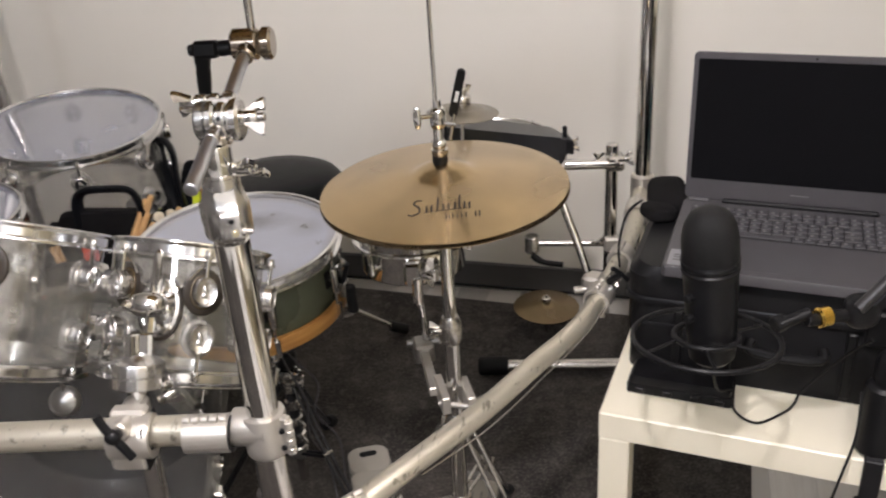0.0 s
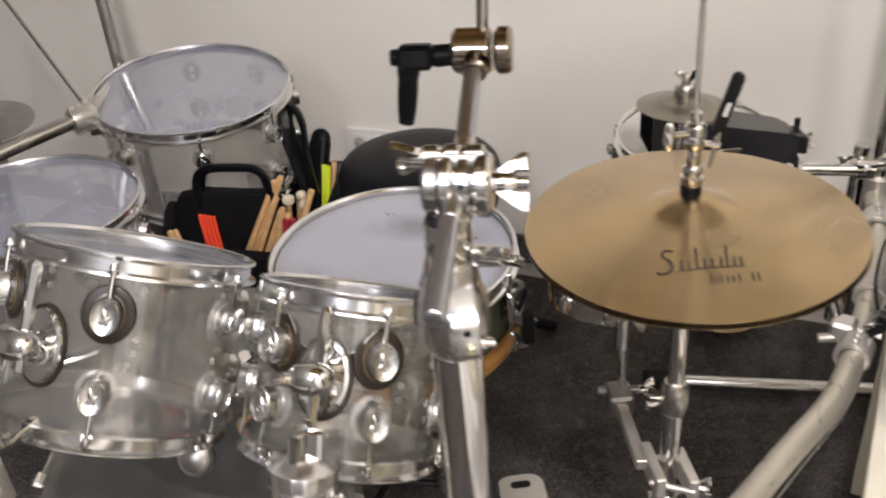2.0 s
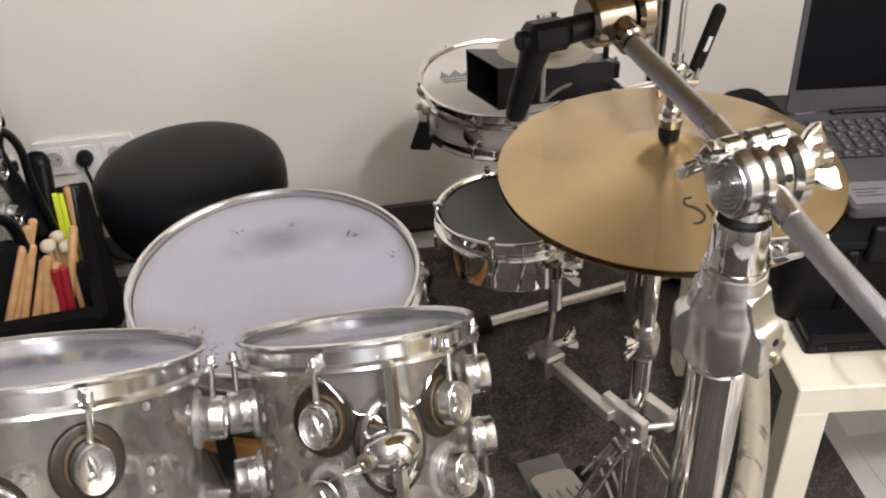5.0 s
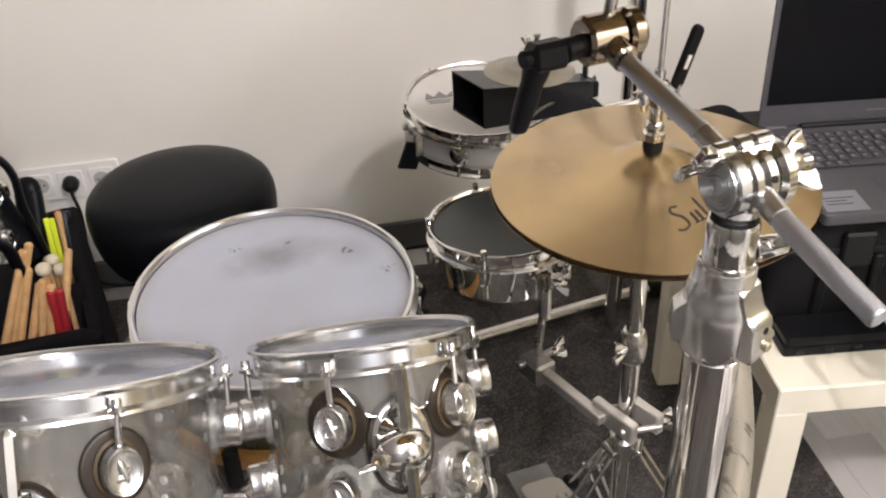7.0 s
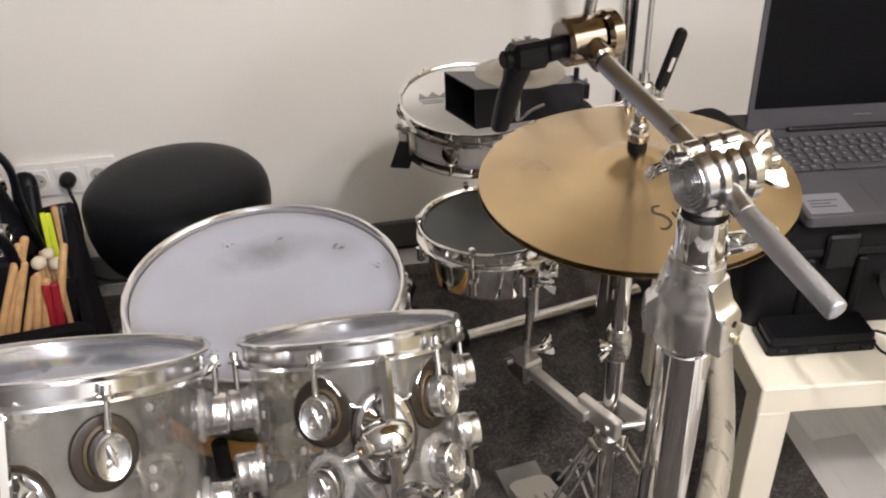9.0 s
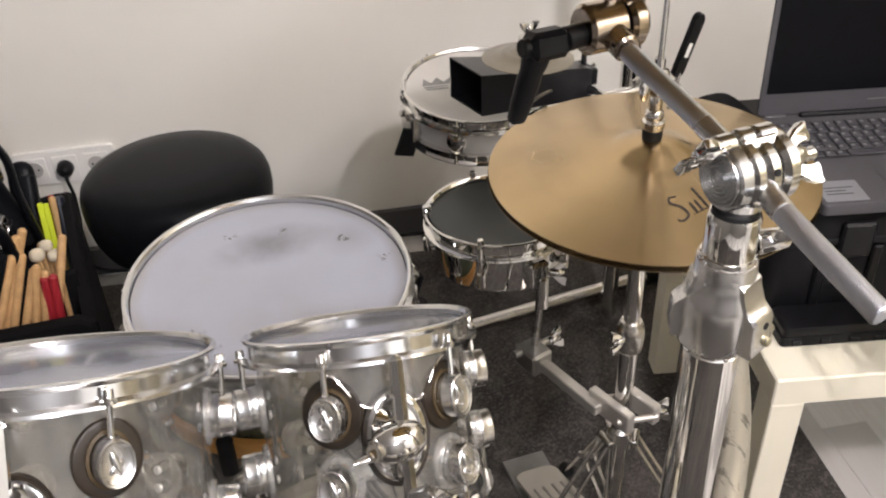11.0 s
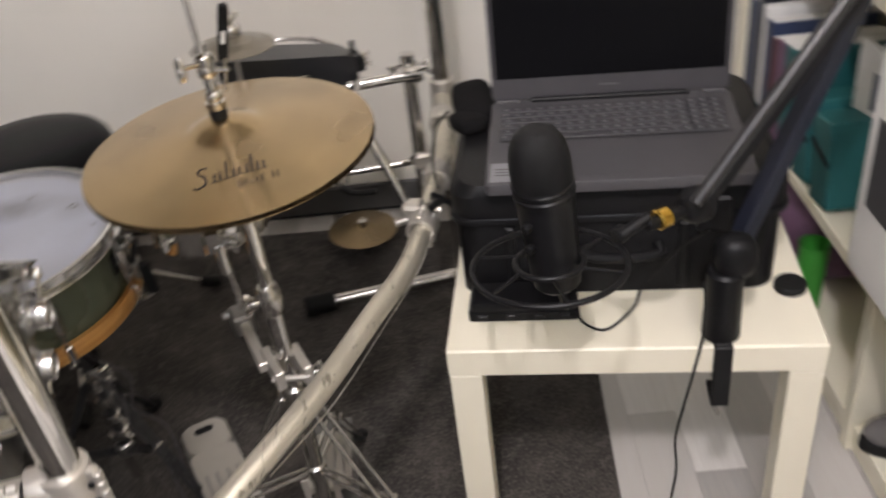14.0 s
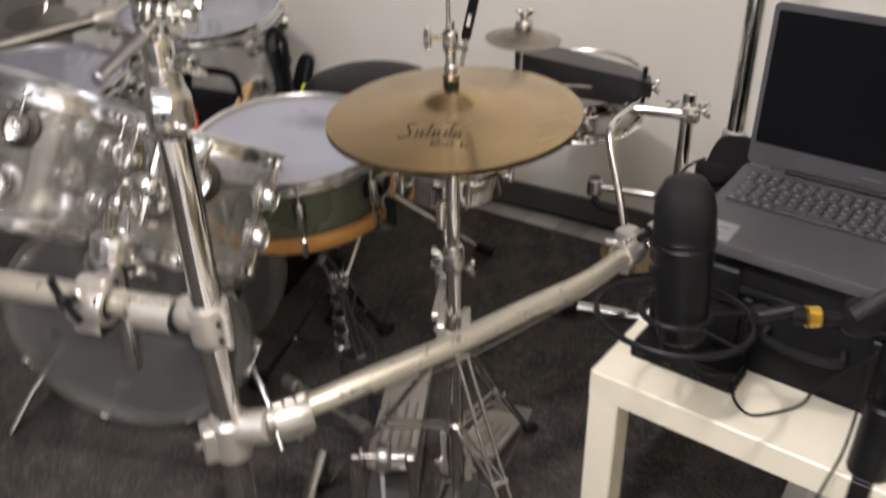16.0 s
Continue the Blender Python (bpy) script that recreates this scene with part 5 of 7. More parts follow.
bm = slab(B(), [(-0.026, -0.004), (0.024, -0.004), (0.030, 0.020), (0.015, 0.004), (0.005, 0.023), (-0.008, 0.004), (-0.020, 0.021), (-0.024, 0.003)], -0.0062, -0.0060, pose(-0.068, 0.034, 0, 0, 0, -12))
box(bm, 0.046, 0.0050, 0.0002, pose(-0.068, 0.034, -0.0061, 0, 0, -12) @ pose(-0.001, -0.010, 0), 0.0)
box(bm, 0.040, 0.0050, 0.0002, pose(-0.068, 0.034, -0.0061, 0, 0, -12) @ pose(-0.001, -0.018, 0), 0.0)
part("head_mark", bm, MARK_GREY, sn2, "faded grey crown-shaped print")
for k in range(6):
    az = -131 + 60 * k
    ca, sa = math.cos(radians(az)), math.sin(radians(az))
    m = radial(az, 0.127, -0.045)
    bm = lathe(B(), [(0, -0.001), (0.0155, -0.001), (0.0165, 0.004), (0.0150, 0.011), (0.009, 0.015), (0, 0.016)], 28, m @ Matrix.Diagonal((1.45, 1.12, 1.0, 1.0)))
    lug = part("lug", bm, CHROME, sn2, "oval chrome lug")
    bm = rod(B(), (0.1385 * ca, 0.1385 * sa, -0.088), (0.1385 * ca, 0.1385 * sa, 0.002), 0.0026, n=10)
    rod(bm, (0.1385 * ca, 0.1385 * sa, -0.020), (0.1385 * ca, 0.1385 * sa, -0.008), 0.0050, n=8)
    part("tension_rod", bm, CHROME, lug)
bm = box(B(), 0.020, 0.040, 0.055, pose(-0.136, -0.012, -0.050, 0, 0, 5), 0.004)
rod(bm, (-0.140, -0.030, -0.022), (-0.152, -0.034, -0.018), 0.007, n=14)
rod(bm, (-0.140, -0.004, -0.030), (-0.154, -0.004, -0.026), 0.006, n=14)
part("strainer", bm, CHROME_WORN, sn2, "chrome snare strainer")
part("strainer_strap", box(B(), 0.042, 0.006, 0.052, pose(-0.150, -0.030, -0.072, 0, 24, 12), 0.001), BLACK, sn2, "black strap end")

cow = thing("cowbell", "black steel cowbell with open square mouth", "cowbell")
c0, c1 = Vector((0.034, 1.925, 0.750)), Vector((0.270, 1.962, 0.703))
d = (c1 - c0).normalized()
m = Matrix.Translation(c0) @ Matrix((((d.x, -d.y, 0, 0), (d.y, d.x, 0, 0), (d.z, 0, 1, 0), (0, 0, 0, 1))))
L = (c1 - c0).length
bm = B()


def loop4(x, w, h, lift):
    return [bm.verts.new(m @ Vector((x, y, z + lift))) for y, z in ((-w, -h), (-w * 0.97, -h * 0.2), (-w, h), (w, h), (w * 0.97, -h * 0.2), (w, -h))]


rows = [loop4(0.0, 0.047, 0.034, 0.0), loop4(L * 0.92, 0.036, 0.028, 0.002), loop4(L, 0.029, 0.021, 0.003)]
inner = [loop4(0.0, 0.0445, 0.0315, 0.0), loop4(L * 0.88, 0.034, 0.026, 0.002)]
for a, b in ((rows[0], rows[1]), (rows[1], rows[2]), (inner[0], rows[0]), (inner[1], inner[0])):
    bridge(bm, a, b)
bm.faces.new(rows[2])
bm.faces.new(inner[1])
part("bell", bm, BELL_BLACK, cow, "satin black steel bell")
bm = box(B(), 0.020, 0.050, 0.030, m @ pose(L + 0.008, 0, 0.008), 0.003)
rod(bm, m @ Vector((L + 0.004, 0, -0.03)), m @ Vector((L + 0.004, 0, 0.045)), 0.0048, n=12)
mountp = part("mount", bm, BLACK_SATIN, cow, "black steel mount")
wing_nut(mountp, m @ Vector((L + 0.016, 0.004, 0.006)), (1, 0.1, 0.05), (0, 0.2, 1), 0.75)

SPL = axis_pose((0.074, 1.795, 0.838), (0.04, 0.02))
spl = thing("splash_cymbal", "small dull splash cymbal on a short rod", "cymbal", SPL)
part("cymbal", lathe(B(), cymbal_profile(0.066, 0.026, 0.017, 0.0010), 56, closed=True), SPLASH, spl, "dull brownish grey cymbal")
bm = rod(B(), (0, 0, -0.075), (0, 0, 0.040), 0.0036, n=12)
lathe(bm, [(0, 0.015), (0.0150, 0.015), (0.0155, 0.017), (0.0150, 0.030), (0.0135, 0.032), (0.007, 0.033), (0.006, 0.040), (0, 0.041)], 24)
part("rod", bm, CHROME_WORN, spl)
wing_nut(spl, (0, 0, 0.034), (0, 0, 1), (1, 0.2, 0), 0.78)
bm = tube(B(), smooth_path([(0, 0, -0.072), (0.03, 0.05, -0.098), (0.08, 0.10, -0.110), (0.17, 0.155, -0.122)], 5), 0.0045, 10)
part("bent_arm", bm, CHROME_WORN, spl)

# upright pole and arms beside the curved bar
XX, XY = 0.362, 1.908
pole = thing("accessory_pole", "chrome accessory pole with clamps on the rack", "clamp pole")
part("pole", rod(B(), (XX, XY, 0.395), (XX, XY, 0.726), 0.0125, n=24), CHROME, pole)
bm = rod(B(), (XX - 0.115, XY - 0.012, 0.690), (XX + 0.020, XY - 0.016, 0.690), 0.0108, n=18)
part("upper_arm", bm, CHROME, pole, "bright chrome cross arm")
bm = box(B(), 0.036, 0.038, 0.032, pose(XX + 0.004, XY - 0.006, 0.690), 0.005)
rod(bm, (XX + 0.006, XY - 0.034, 0.693), (XX + 0.006, XY + 0.010, 0.693), 0.0065, n=14)
blk = part("clamp_block", bm, CHROME_WORN, pole)
wing_nut(blk, (XX + 0.020, XY - 0.014, 0.698), (1, -0.2, 0.2), (0.1, 0.2, 1), 0.8)
wing_nut(blk, (XX - 0.030, XY - 0.016, 0.702), (0.1, -0.3, 1), (1, 0.2, 0), 0.6)
bm = rod(B(), (XX - 0.160, XY + 0.005, 0.512), (XX + 0.014, XY - 0.010, 0.512), 0.0066, n=16)
part("lower_arm", bm, CHROME_WORN, pole)
bm = box(B(), 0.032, 0.034, 0.030, pose(XX + 0.002, XY - 0.004, 0.512), 0.004)
wing_nut(part("clamp_block", bm, CAST, pole), (XX - 0.022, XY - 0.018, 0.518), (-0.4, -0.6, 0.7), (1, 0.2, 0), 0.75)
bm = rod(B(), (XX - 0.160, XY + 0.004, 0.530), (XX - 0.160, XY + 0.004, 0.492), 0.0150, n=20)
knob = part("end_clamp", bm, CHROME_WORN, pole)
bm = tube(B(), smooth_path([(XX - 0.160, XY - 0.010, 0.492), (XX - 0.140, XY - 0.02, 0.480), (XX - 0.098, XY - 0.02, 0.472)], 4), [0.0075] * 4 + [0.006] * 5, 12)
part("lever", bm, BLACK, knob, "black plastic lever")
# L-rod from the bar clamp up to the cowbell
bm = tube(B(), smooth_path([(0.292, 1.655, 0.560), (0.270, 1.690, 0.625), (0.246, 1.725, 0.690), (0.244, 1.760, 0.712), (0.262, 1.88, 0.702), (0.268, 1.958, 0.690)], 6), 0.0072, 14)
lrod = thing("angled_rod", "bent chrome rod clamped on the curved bar", "clamp rod")
part("rod", bm, CHROME, lrod)
bm = box(B(), 0.034, 0.036, 0.032, pose(0.296, 1.648, 0.560, 0, 0, -25), 0.005)
rod(bm, (0.290, 1.640, 0.552), (0.262, 1.640, 0.548), 0.007, n=14)
b2 = part("clamp_block", bm, CAST, lrod)
wing_nut(b2, (0.320, 1.630, 0.575), (0.8, -0.5, 0.4), (0.1, 0.2, 1), 0.8)
bm = rod(B(), (0.318, 1.612, 0.578), (0.338, 1.602, 0.600), 0.0062, n=12)
tube(bm, [(0.322, 1.600, 0.612), (0.338, 1.602, 0.600), (0.352, 1.604, 0.584)], 0.0045, 10)
part("tee_handle", bm, BLACK, b2, "black T-handle screw")

# little cymbal hung low by the wall
LOW = axis_pose((0.262, 2.375, 0.090), (0.02, -0.02))
low = thing("small_cymbal", "small tarnished bronze cymbal set low by the skirting", "cymbal", LOW)
part("cymbal", lathe(B(), cymbal_profile(0.090, 0.027, 0.016, 0.0011), 56, closed=True), TARNISH, low, "tarnished bronze cymbal")
bm = rod(B(), (0, 0, -0.082), (0, 0, 0.036), 0.0040, n=12)
lathe(bm, [(0, 0.018), (0.012, 0.018), (0.012, 0.027), (0.005, 0.030), (0, 0.030)], 16)
part("rod", bm, CHROME_WORN, low)

# ---- snare drum fittings and stand ----
for k in range(8):
    az = -62 + 45 * k
    ca, sa = math.cos(radians(az)), math.sin(radians(az))
    m = radial(az, 0.178, -0.068)
    bm = box(B(), 0.034, 0.022, 0.004, m @ Matrix.Translation((0, 0, 0.001)), 0.0015)
    slot = part("lug", bm, BLACK, snare, "black-backed chrome lug")
    bm = lathe(B(), [(0, -0.024), (0.0065, -0.024), (0.0075, -0.020), (0.0070, 0.0), (0.0075, 0.020), (0.0065, 0.024), (0, 0.024)], 16, Matrix.Translation((0.190 * ca, 0.190 * sa, -0.068)))
    rod(bm, (0.176 * ca, 0.176 * sa, -0.068), (0.190 * ca, 0.190 * sa, -0.068), 0.0062, n=12)
    part("lug_tube", bm, CHROME, slot)
    bm = rod(B(), (0.190 * ca, 0.190 * sa, -0.150), (0.190 * ca, 0.190 * sa, -0.004), 0.0027, n=10)
    rod(bm, (0.190 * ca, 0.190 * sa, -0.021), (0.190 * ca, 0.190 * sa, -0.006), 0.0052, n=8)
    box(bm, 0.012, 0.010, 0.036, pose(0.1935 * ca, 0.1935 * sa, -0.134, 0, 0, az), 0.002)
    part("tension_rod", bm, CHROME, slot)
for az, label in ((-8, "chrome snare strainer with lever"), (172, "chrome snare butt plate")):
    m = radial(az, 0.178, -0.078)
    bm = box(B(), 0.060, 0.040, 0.014, m @ Matrix.Translation((0, 0, 0.006)), 0.003)
    box(bm, 0.030, 0.030, 0.018, m @ Matrix.Translation((0.026, 0, 0.014)), 0.003)
    rod(bm, m @ Vector((-0.02, 0, 0.01)), m @ Vector((-0.034, 0, 0.022)), 0.008, n=14)
    plate = part("strainer", bm, CHROME_WORN, snare, label)
    part("lever", box(B(), 0.050, 0.014, 0.008, m @ pose(-0.004, 0.0, 0.022, 0, 18), 0.002), BLACK, plate, "black lever")

SX, SY = -0.312, 1.762
NX, NY = -0.352, 1.712  # under the snare drum
st = thing("snare_stand", "snare stand with black legs and chrome hub", "drum stand")
part("post", rod(B(), (SX, SY, 0.10), (SX, SY, 0.43), 0.0125, n=20), LEG_BLACK, st)
part("tilter", tube(B(), [(SX, SY, 0.420), (NX, NY, 0.440)], 0.017, 14), CAST, st)
for az in (355, 115, 235):
    ca, sa = math.cos(radians(az)), math.sin(radians(az))
    bm = tube(B(), smooth_path([(NX, NY, 0.440), (NX + 0.09 * ca, NY + 0.09 * sa, 0.462), (NX + 0.190 * ca, NY + 0.190 * sa, 0.482), (NX + 0.205 * ca, NY + 0.205 * sa, 0.500), (NX + 0.203 * ca, NY + 0.203 * sa, 0.530)], 4), 0.0052, 10)
    arm_ob = part("basket_arm", bm, STEEL, st)
    part("rubber_tip", rod(B(), (NX + 0.205 * ca, NY + 0.205 * sa, 0.490), (NX + 0.203 * ca, NY + 0.203 * sa, 0.545), 0.0105, n=14), RUBBER, arm_ob, "black rubber tip")
part("hub", rod(B(), (SX, SY, 0.265), (SX, SY, 0.300), 0.019, n=18), CHROME_WORN, st)
part("hub", rod(B(), (SX, SY, 0.095), (SX, SY, 0.125), 0.018, n=18), STEEL, st)
for az in (83, 202, 318):
    ca, sa = math.cos(radians(az)), math.sin(radians(az))
    bm = B()
    for s in (-0.006, 0.006):
        o = Vector((-sa * s, ca * s, 0))
        tube(bm, [o + Vector((SX + ca * 0.02, SY + sa * 0.02, 0.285)), o + Vector((SX + ca * 0.10, SY + sa * 0.10, 0.155)), o + Vector((SX + ca * 0.195, SY + sa * 0.195, 0.022))], 0.0040, 8)
        tube(bm, [o + Vector((SX + ca * 0.016, SY + sa * 0.016, 0.110)), o + Vector((SX + ca * 0.104, SY + sa * 0.104, 0.148))], 0.0036, 8)
    leg = part("leg", bm, LEG_BLACK, st, "double-braced black steel leg")
    part("rubber_foot", rod(B(), (SX + ca * 0.178, SY + sa * 0.178, 0.044), (SX + ca * 0.216, SY + sa * 0.216, 0.0225), 0.0170, n=14), RUBBER, leg, "black rubber foot")
    p = Vector((SX + ca * 0.100, SY + sa * 0.100, 0.152))
    part("rivet", rod(B(), p - Vector((-sa, ca, 0)) * 0.011, p + Vector((-sa, ca, 0)) * 0.011, 0.0058, n=12), CHROME, leg, "chrome rivet")
wing_nut(st, (SX + 0.014, SY - 0.006, 0.29), (1, -0.3, 0), (0.2, 0, 1), 0.9)
wing_nut(st, (SX + 0.014, SY - 0.012, 0.41), (0.8, -0.6, 0), (0.2, 0, 1), 0.8)
wing_nut(st, (SX - 0.010, SY - 0.016, 0.355), (-0.6, -0.8, 0), (0.3, 0, 1), 0.8)
# collars, height lock and sliding brace hub on the post
bm = lathe(B(), [(0.0125, 0.330), (0.0210, 0.330), (0.0225, 0.334), (0.0225, 0.352), (0.0200, 0.360), (0.0125, 0.362)], 24, pose(SX, SY, 0), True)
part("collar", bm, BLACK, st, "black plastic collar")
bm = lathe(B(), [(0.0125, 0.304), (0.0190, 0.304), (0.0200, 0.308), (0.0190, 0.322), (0.0125, 0.324)], 24, pose(SX, SY, 0), True)
box(bm, 0.016, 0.020, 0.016, pose(SX + 0.022, SY - 0.012, 0.313, 0, 0, -28), 0.003)
part("height_lock", bm, CHROME, st, "chrome height lock")
for z, r in ((0.235, 0.0175), (0.192, 0.0160), (0.150, 0.0185)):
    bm = lathe(B(), [(0.0125, z - 0.010), (r, z - 0.010), (r + 0.0012, z - 0.006), (r, z + 0.008), (0.0125, z + 0.010)], 20, pose(SX, SY, 0), True)
    rod(bm, (SX + r * 0.6, SY - r * 0.6, z), (SX + r * 0.6 + 0.014, SY - r * 0.6 - 0.012, z - 0.004), 0.0050, n=12)
    part("slider", bm, CHROME_WORN, st, "chrome slider with a screw")
part("lower_post", rod(B(), (SX, SY, 0.030), (SX, SY, 0.110), 0.0105, n=16), CHROME_WORN, st)

solid("trigger_cable", tube(B(), smooth_path([(-0.300, 1.640, 0.480), (-0.262, 1.660, 0.400), (-0.235, 1.690, 0.330), (-0.250, 1.700, 0.250), (-0.215, 1.720, 0.170), (-0.205, 1.690, 0.080), (-0.185, 1.640, 0.020), (-0.160, 1.560, 0.0100), (-0.150, 1.480, 0.0100)], 6), 0.0019, 8), GREY_PLASTIC, "thin grey cable hanging under the snare drum", "cable")
solid("trigger_cable", tube(B(), smooth_path([(-0.300, 1.650, 0.470), (-0.280, 1.660, 0.380), (-0.262, 1.690, 0.290), (-0.270, 1.700, 0.200), (-0.245, 1.720, 0.110), (-0.225, 1.680, 0.030), (-0.200, 1.600, 0.0100), (-0.170, 1.520, 0.0100)], 6), 0.0019, 8), GREY_PLASTIC, "thin grey cable hanging under the snare drum", "cable")

# ---- bass drum ----
BD = Matrix.Translation((-0.652, 1.490, 0.2785)) @ Euler((radians(-90), 0, radians(11))).to_matrix().to_4x4()
bd = thing("bass_drum", "clear acrylic bass drum under the toms", "drum", BD)
part("shell", lathe(B(), [(0.2360, 0.014), (0.2360, 0.280), (0.2300, 0.280), (0.2300, 0.014)], 72, closed=True), ACRYLIC_BASS, bd, "thick clear acrylic shell")
for z, nm in ((0.0, "front_hoop"), (0.258, "rear_hoop")):
    part(nm, lathe(B(), [(0.2280, z), (0.2515, z), (0.2525, z + 0.002), (0.2525, z + 0.036), (0.2515, z + 0.038), (0.2380, z + 0.038), (0.2380, z + 0.004), (0.2280, z + 0.004)], 72, closed=True), HOOP_CLEAR, bd, "milky clear acrylic hoop")
part("front_head", lathe(B(), [(0, 0.012), (0.2390, 0.012), (0.2390, 0.0127), (0, 0.0127)], 64), FILM_DARK, bd, "clear plastic drum skin")
part("rear_head", lathe(B(), [(0, 0.280), (0.2390, 0.280), (0.2390, 0.2808), (0, 0.2808)], 64), HEAD_DARK, bd, "black plastic drum skin")
for k in range(8):
    a = radians(22.5 + 45 * k)
    ca, sa = math.cos(a), math.sin(a)
    lug = part("lug", lathe(B(), [(0, -0.001), (0.018, -0.001), (0.019, 0.004), (0.0185, 0.019), (0.014, 0.0235), (0, 0.024)], 24, pose(0, 0, 0, 0, 0, math.degrees(a)) @ pose(0.2360, 0, 0.095, 0, 90)), CHROME, bd)
    bm = rod(B(), (0.2550 * ca, 0.2550 * sa, 0.022), (0.2550 * ca, 0.2550 * sa, 0.095), 0.0030, n=10)
    box(bm, 0.020, 0.024, 0.030, pose(0.2530 * ca, 0.2530 * sa, 0.012, 0, 0, math.degrees(a)), 0.004)
    part("claw", bm, CHROME, lug, "chrome claw and tension rod")
for s in (-1, 1):
    bm = tube(B(), [(s * 0.205, 0.120, 0.10), (s * 0.262, 0.195, 0.03), (s * 0.300, 0.266, -0.03)], 0.0075, 12)
    part("spur", bm, CHROME_WORN, bd, "chrome spur leg")

# ---- pedals ----


def foot_pedal(label, toe, heel, width, post):
    """Base frame, two posts with an axle, sloped footboard with ribs, heel plate and chain post."""
    toe, heel = Vector(toe), Vector(heel)
    d = (heel - toe)
    flat = Vector((d.x, d.y, 0)).normalized()
    side = Vector((-flat.y, flat.x, 0))
    t = thing("foot_pedal", label, "pedal")
    rot = Matrix(((side.x, -flat.x, 0, 0), (side.y, -flat.y, 0, 0), (0, 0, 1, 0), (0, 0, 0, 1)))
    length = Vector((d.x, d.y)).length
    mid = toe + flat * (length * 0.5)
    part("base_plate", box(B(), width * 1.05, length * 1.02, 0.006, Matrix.Translation((mid.x, mid.y, 0.0105)) @ rot, 0.002), PEDAL_BASE, t, "grey steel base plate")
    up = Vector((toe.x, toe.y, 0.105))
    p, q = up + flat * 0.05, Vector((heel.x, heel.y, 0.028)) - flat * 0.05
    along = (q - p).normalized()
    fm = Matrix.Translation((p + q) / 2) @ Matrix(((side.x, -along.x, side.cross(-along).x, 0), (side.y, -along.y, side.cross(-along).y, 0), (side.z, -along.z, side.cross(-along).z, 0), (0, 0, 0, 1)))
    bm = B()
    slab(bm, round_rect(width, (q - p).length, 0.022, 5), -0.004, 0.004, fm, 0.002)
    board_ob = part("footboard", bm, CAST, t, "grey cast footboard")
    for k in (-0.32, -0.11, 0.11, 0.32):
        part("rib", box(B(), width * 0.06, (q - p).length * 0.55, 0.004, fm @ pose(k * width, 0.02, 0.0055), 0.001), STEEL, board_ob)
    if not post:
        return t
    bm = B()
    slab(bm, round_rect(width * 1.0, 0.095, 0.030, 6), 0.0135, 0.024, Matrix.Translation((heel.x, heel.y, 0)) @ rot, 0.003)
    hp = part("heel_plate", bm, CAST, t, "grey cast heel plate")
    part("slot_inset", slab(B(), round_rect(width * 0.42, 0.018, 0.008, 4), 0.0241, 0.0246, Matrix.Translation((heel.x, heel.y, 0)) @ rot @ pose(0, -0.018, 0)), BLACK, hp, "dark slot")
    if post:
        for s in (-1, 1):
            o = up + side * (s * width * 0.52)
            bm = rod(B(), (o.x, o.y, 0.012), (o.x, o.y, 0.185), 0.0085, n=14)
            box(bm, 0.020, 0.028, 0.030, Matrix.Translation((o.x, o.y, 0.180)) @ rot, 0.004)
            part("post", bm, CHROME_WORN, t)
        part("axle", rod(B(), up + side * (-width * 0.62) + Vector((0, 0, 0.078)), up + side * (width * 0.62) + Vector((0, 0, 0.078)), 0.0062, n=14), CHROME, t)
        bm = lathe(B(), [(0, -0.012), (0.024, -0.012), (0.026, -0.009), (0.026, 0.009), (0.024, 0.012), (0, 0.012)], 24, frame_at(up + Vector((0, 0, 0.078)), side))
        part("cam", bm, STEEL, t)
        bm = B()
        for k in range(9):
            z = 0.165 - 0.0085 * k
            box(bm, 0.010 if k % 2 else 0.007, 0.005, 0.0075, Matrix.Translation((up.x, up.y, z)) @ rot @ pose(0, 0.030, 0), 0.0012)
        part("chain", bm, STEEL, t, "steel link chain")
        part("front_roller", rod(B(), Vector((toe.x, toe.y, 0.034)) - flat * 0.02 - side * width * 0.5, Vector((toe.x, toe.y, 0.034)) - flat * 0.02 + side * width * 0.5, 0.0125, n=18), CHROME, t)
        part("spring", tube(B(), [(up.x + side.x * width * 0.6 + 0.007 * math.cos(k * 1.2), up.y + side.y * width * 0.6 + 0.007 * math.sin(k * 1.2), 0.06 + 0.0013 * k) for k in range(80)], 0.0012, 5), CHROME, t)
    return t


foot_pedal("slave pedal of a chrome and grey double bass pedal", (-0.072, 1.400, 0), (-0.178, 1.830, 0), 0.095, True)
foot_pedal("grey hi-hat pedal footboard under the chrome stand", (0.052, 1.475, 0), (0.078, 1.790, 0), 0.082, False)
bm = tube(B(), [(-0.010, 1.505, 0.17), (-0.120, 1.530, 0.183)], 0.005, 10)
bm2 = tube(B(), [(-0.135, 1.46, 0.185), (-0.33, 1.55, 0.175)], 0.008, 12)
drive = thing("pedal_drive_shaft", "chrome drive shaft joining the double pedal", "pedal shaft")
part("shaft", bm2, CHROME_WORN, drive)
part("joint", rod(B(), (-0.125, 1.455, 0.185), (-0.165, 1.474, 0.183), 0.013, n=16), STEEL, drive)
part("joint", rod(B(), (-0.31, 1.541, 0.176), (-0.345, 1.557, 0.174), 0.013, n=16), STEEL, drive)
bm = B()
tube(bm, [(0.005, 1.42, 0.020), (0.000, 1.52, 0.020), (0.052, 1.545, 0.022), (0.105, 1.52, 0.020), (0.100, 1.42, 0.020)], 0.0048, 10)
box(bm, 0.100, 0.012, 0.014, pose(0.052, 1.412, 0.018), 0.003)
part("radius_rod", bm, CHROME_WORN, stand, "steel radius rods on the floor")
bm = B()
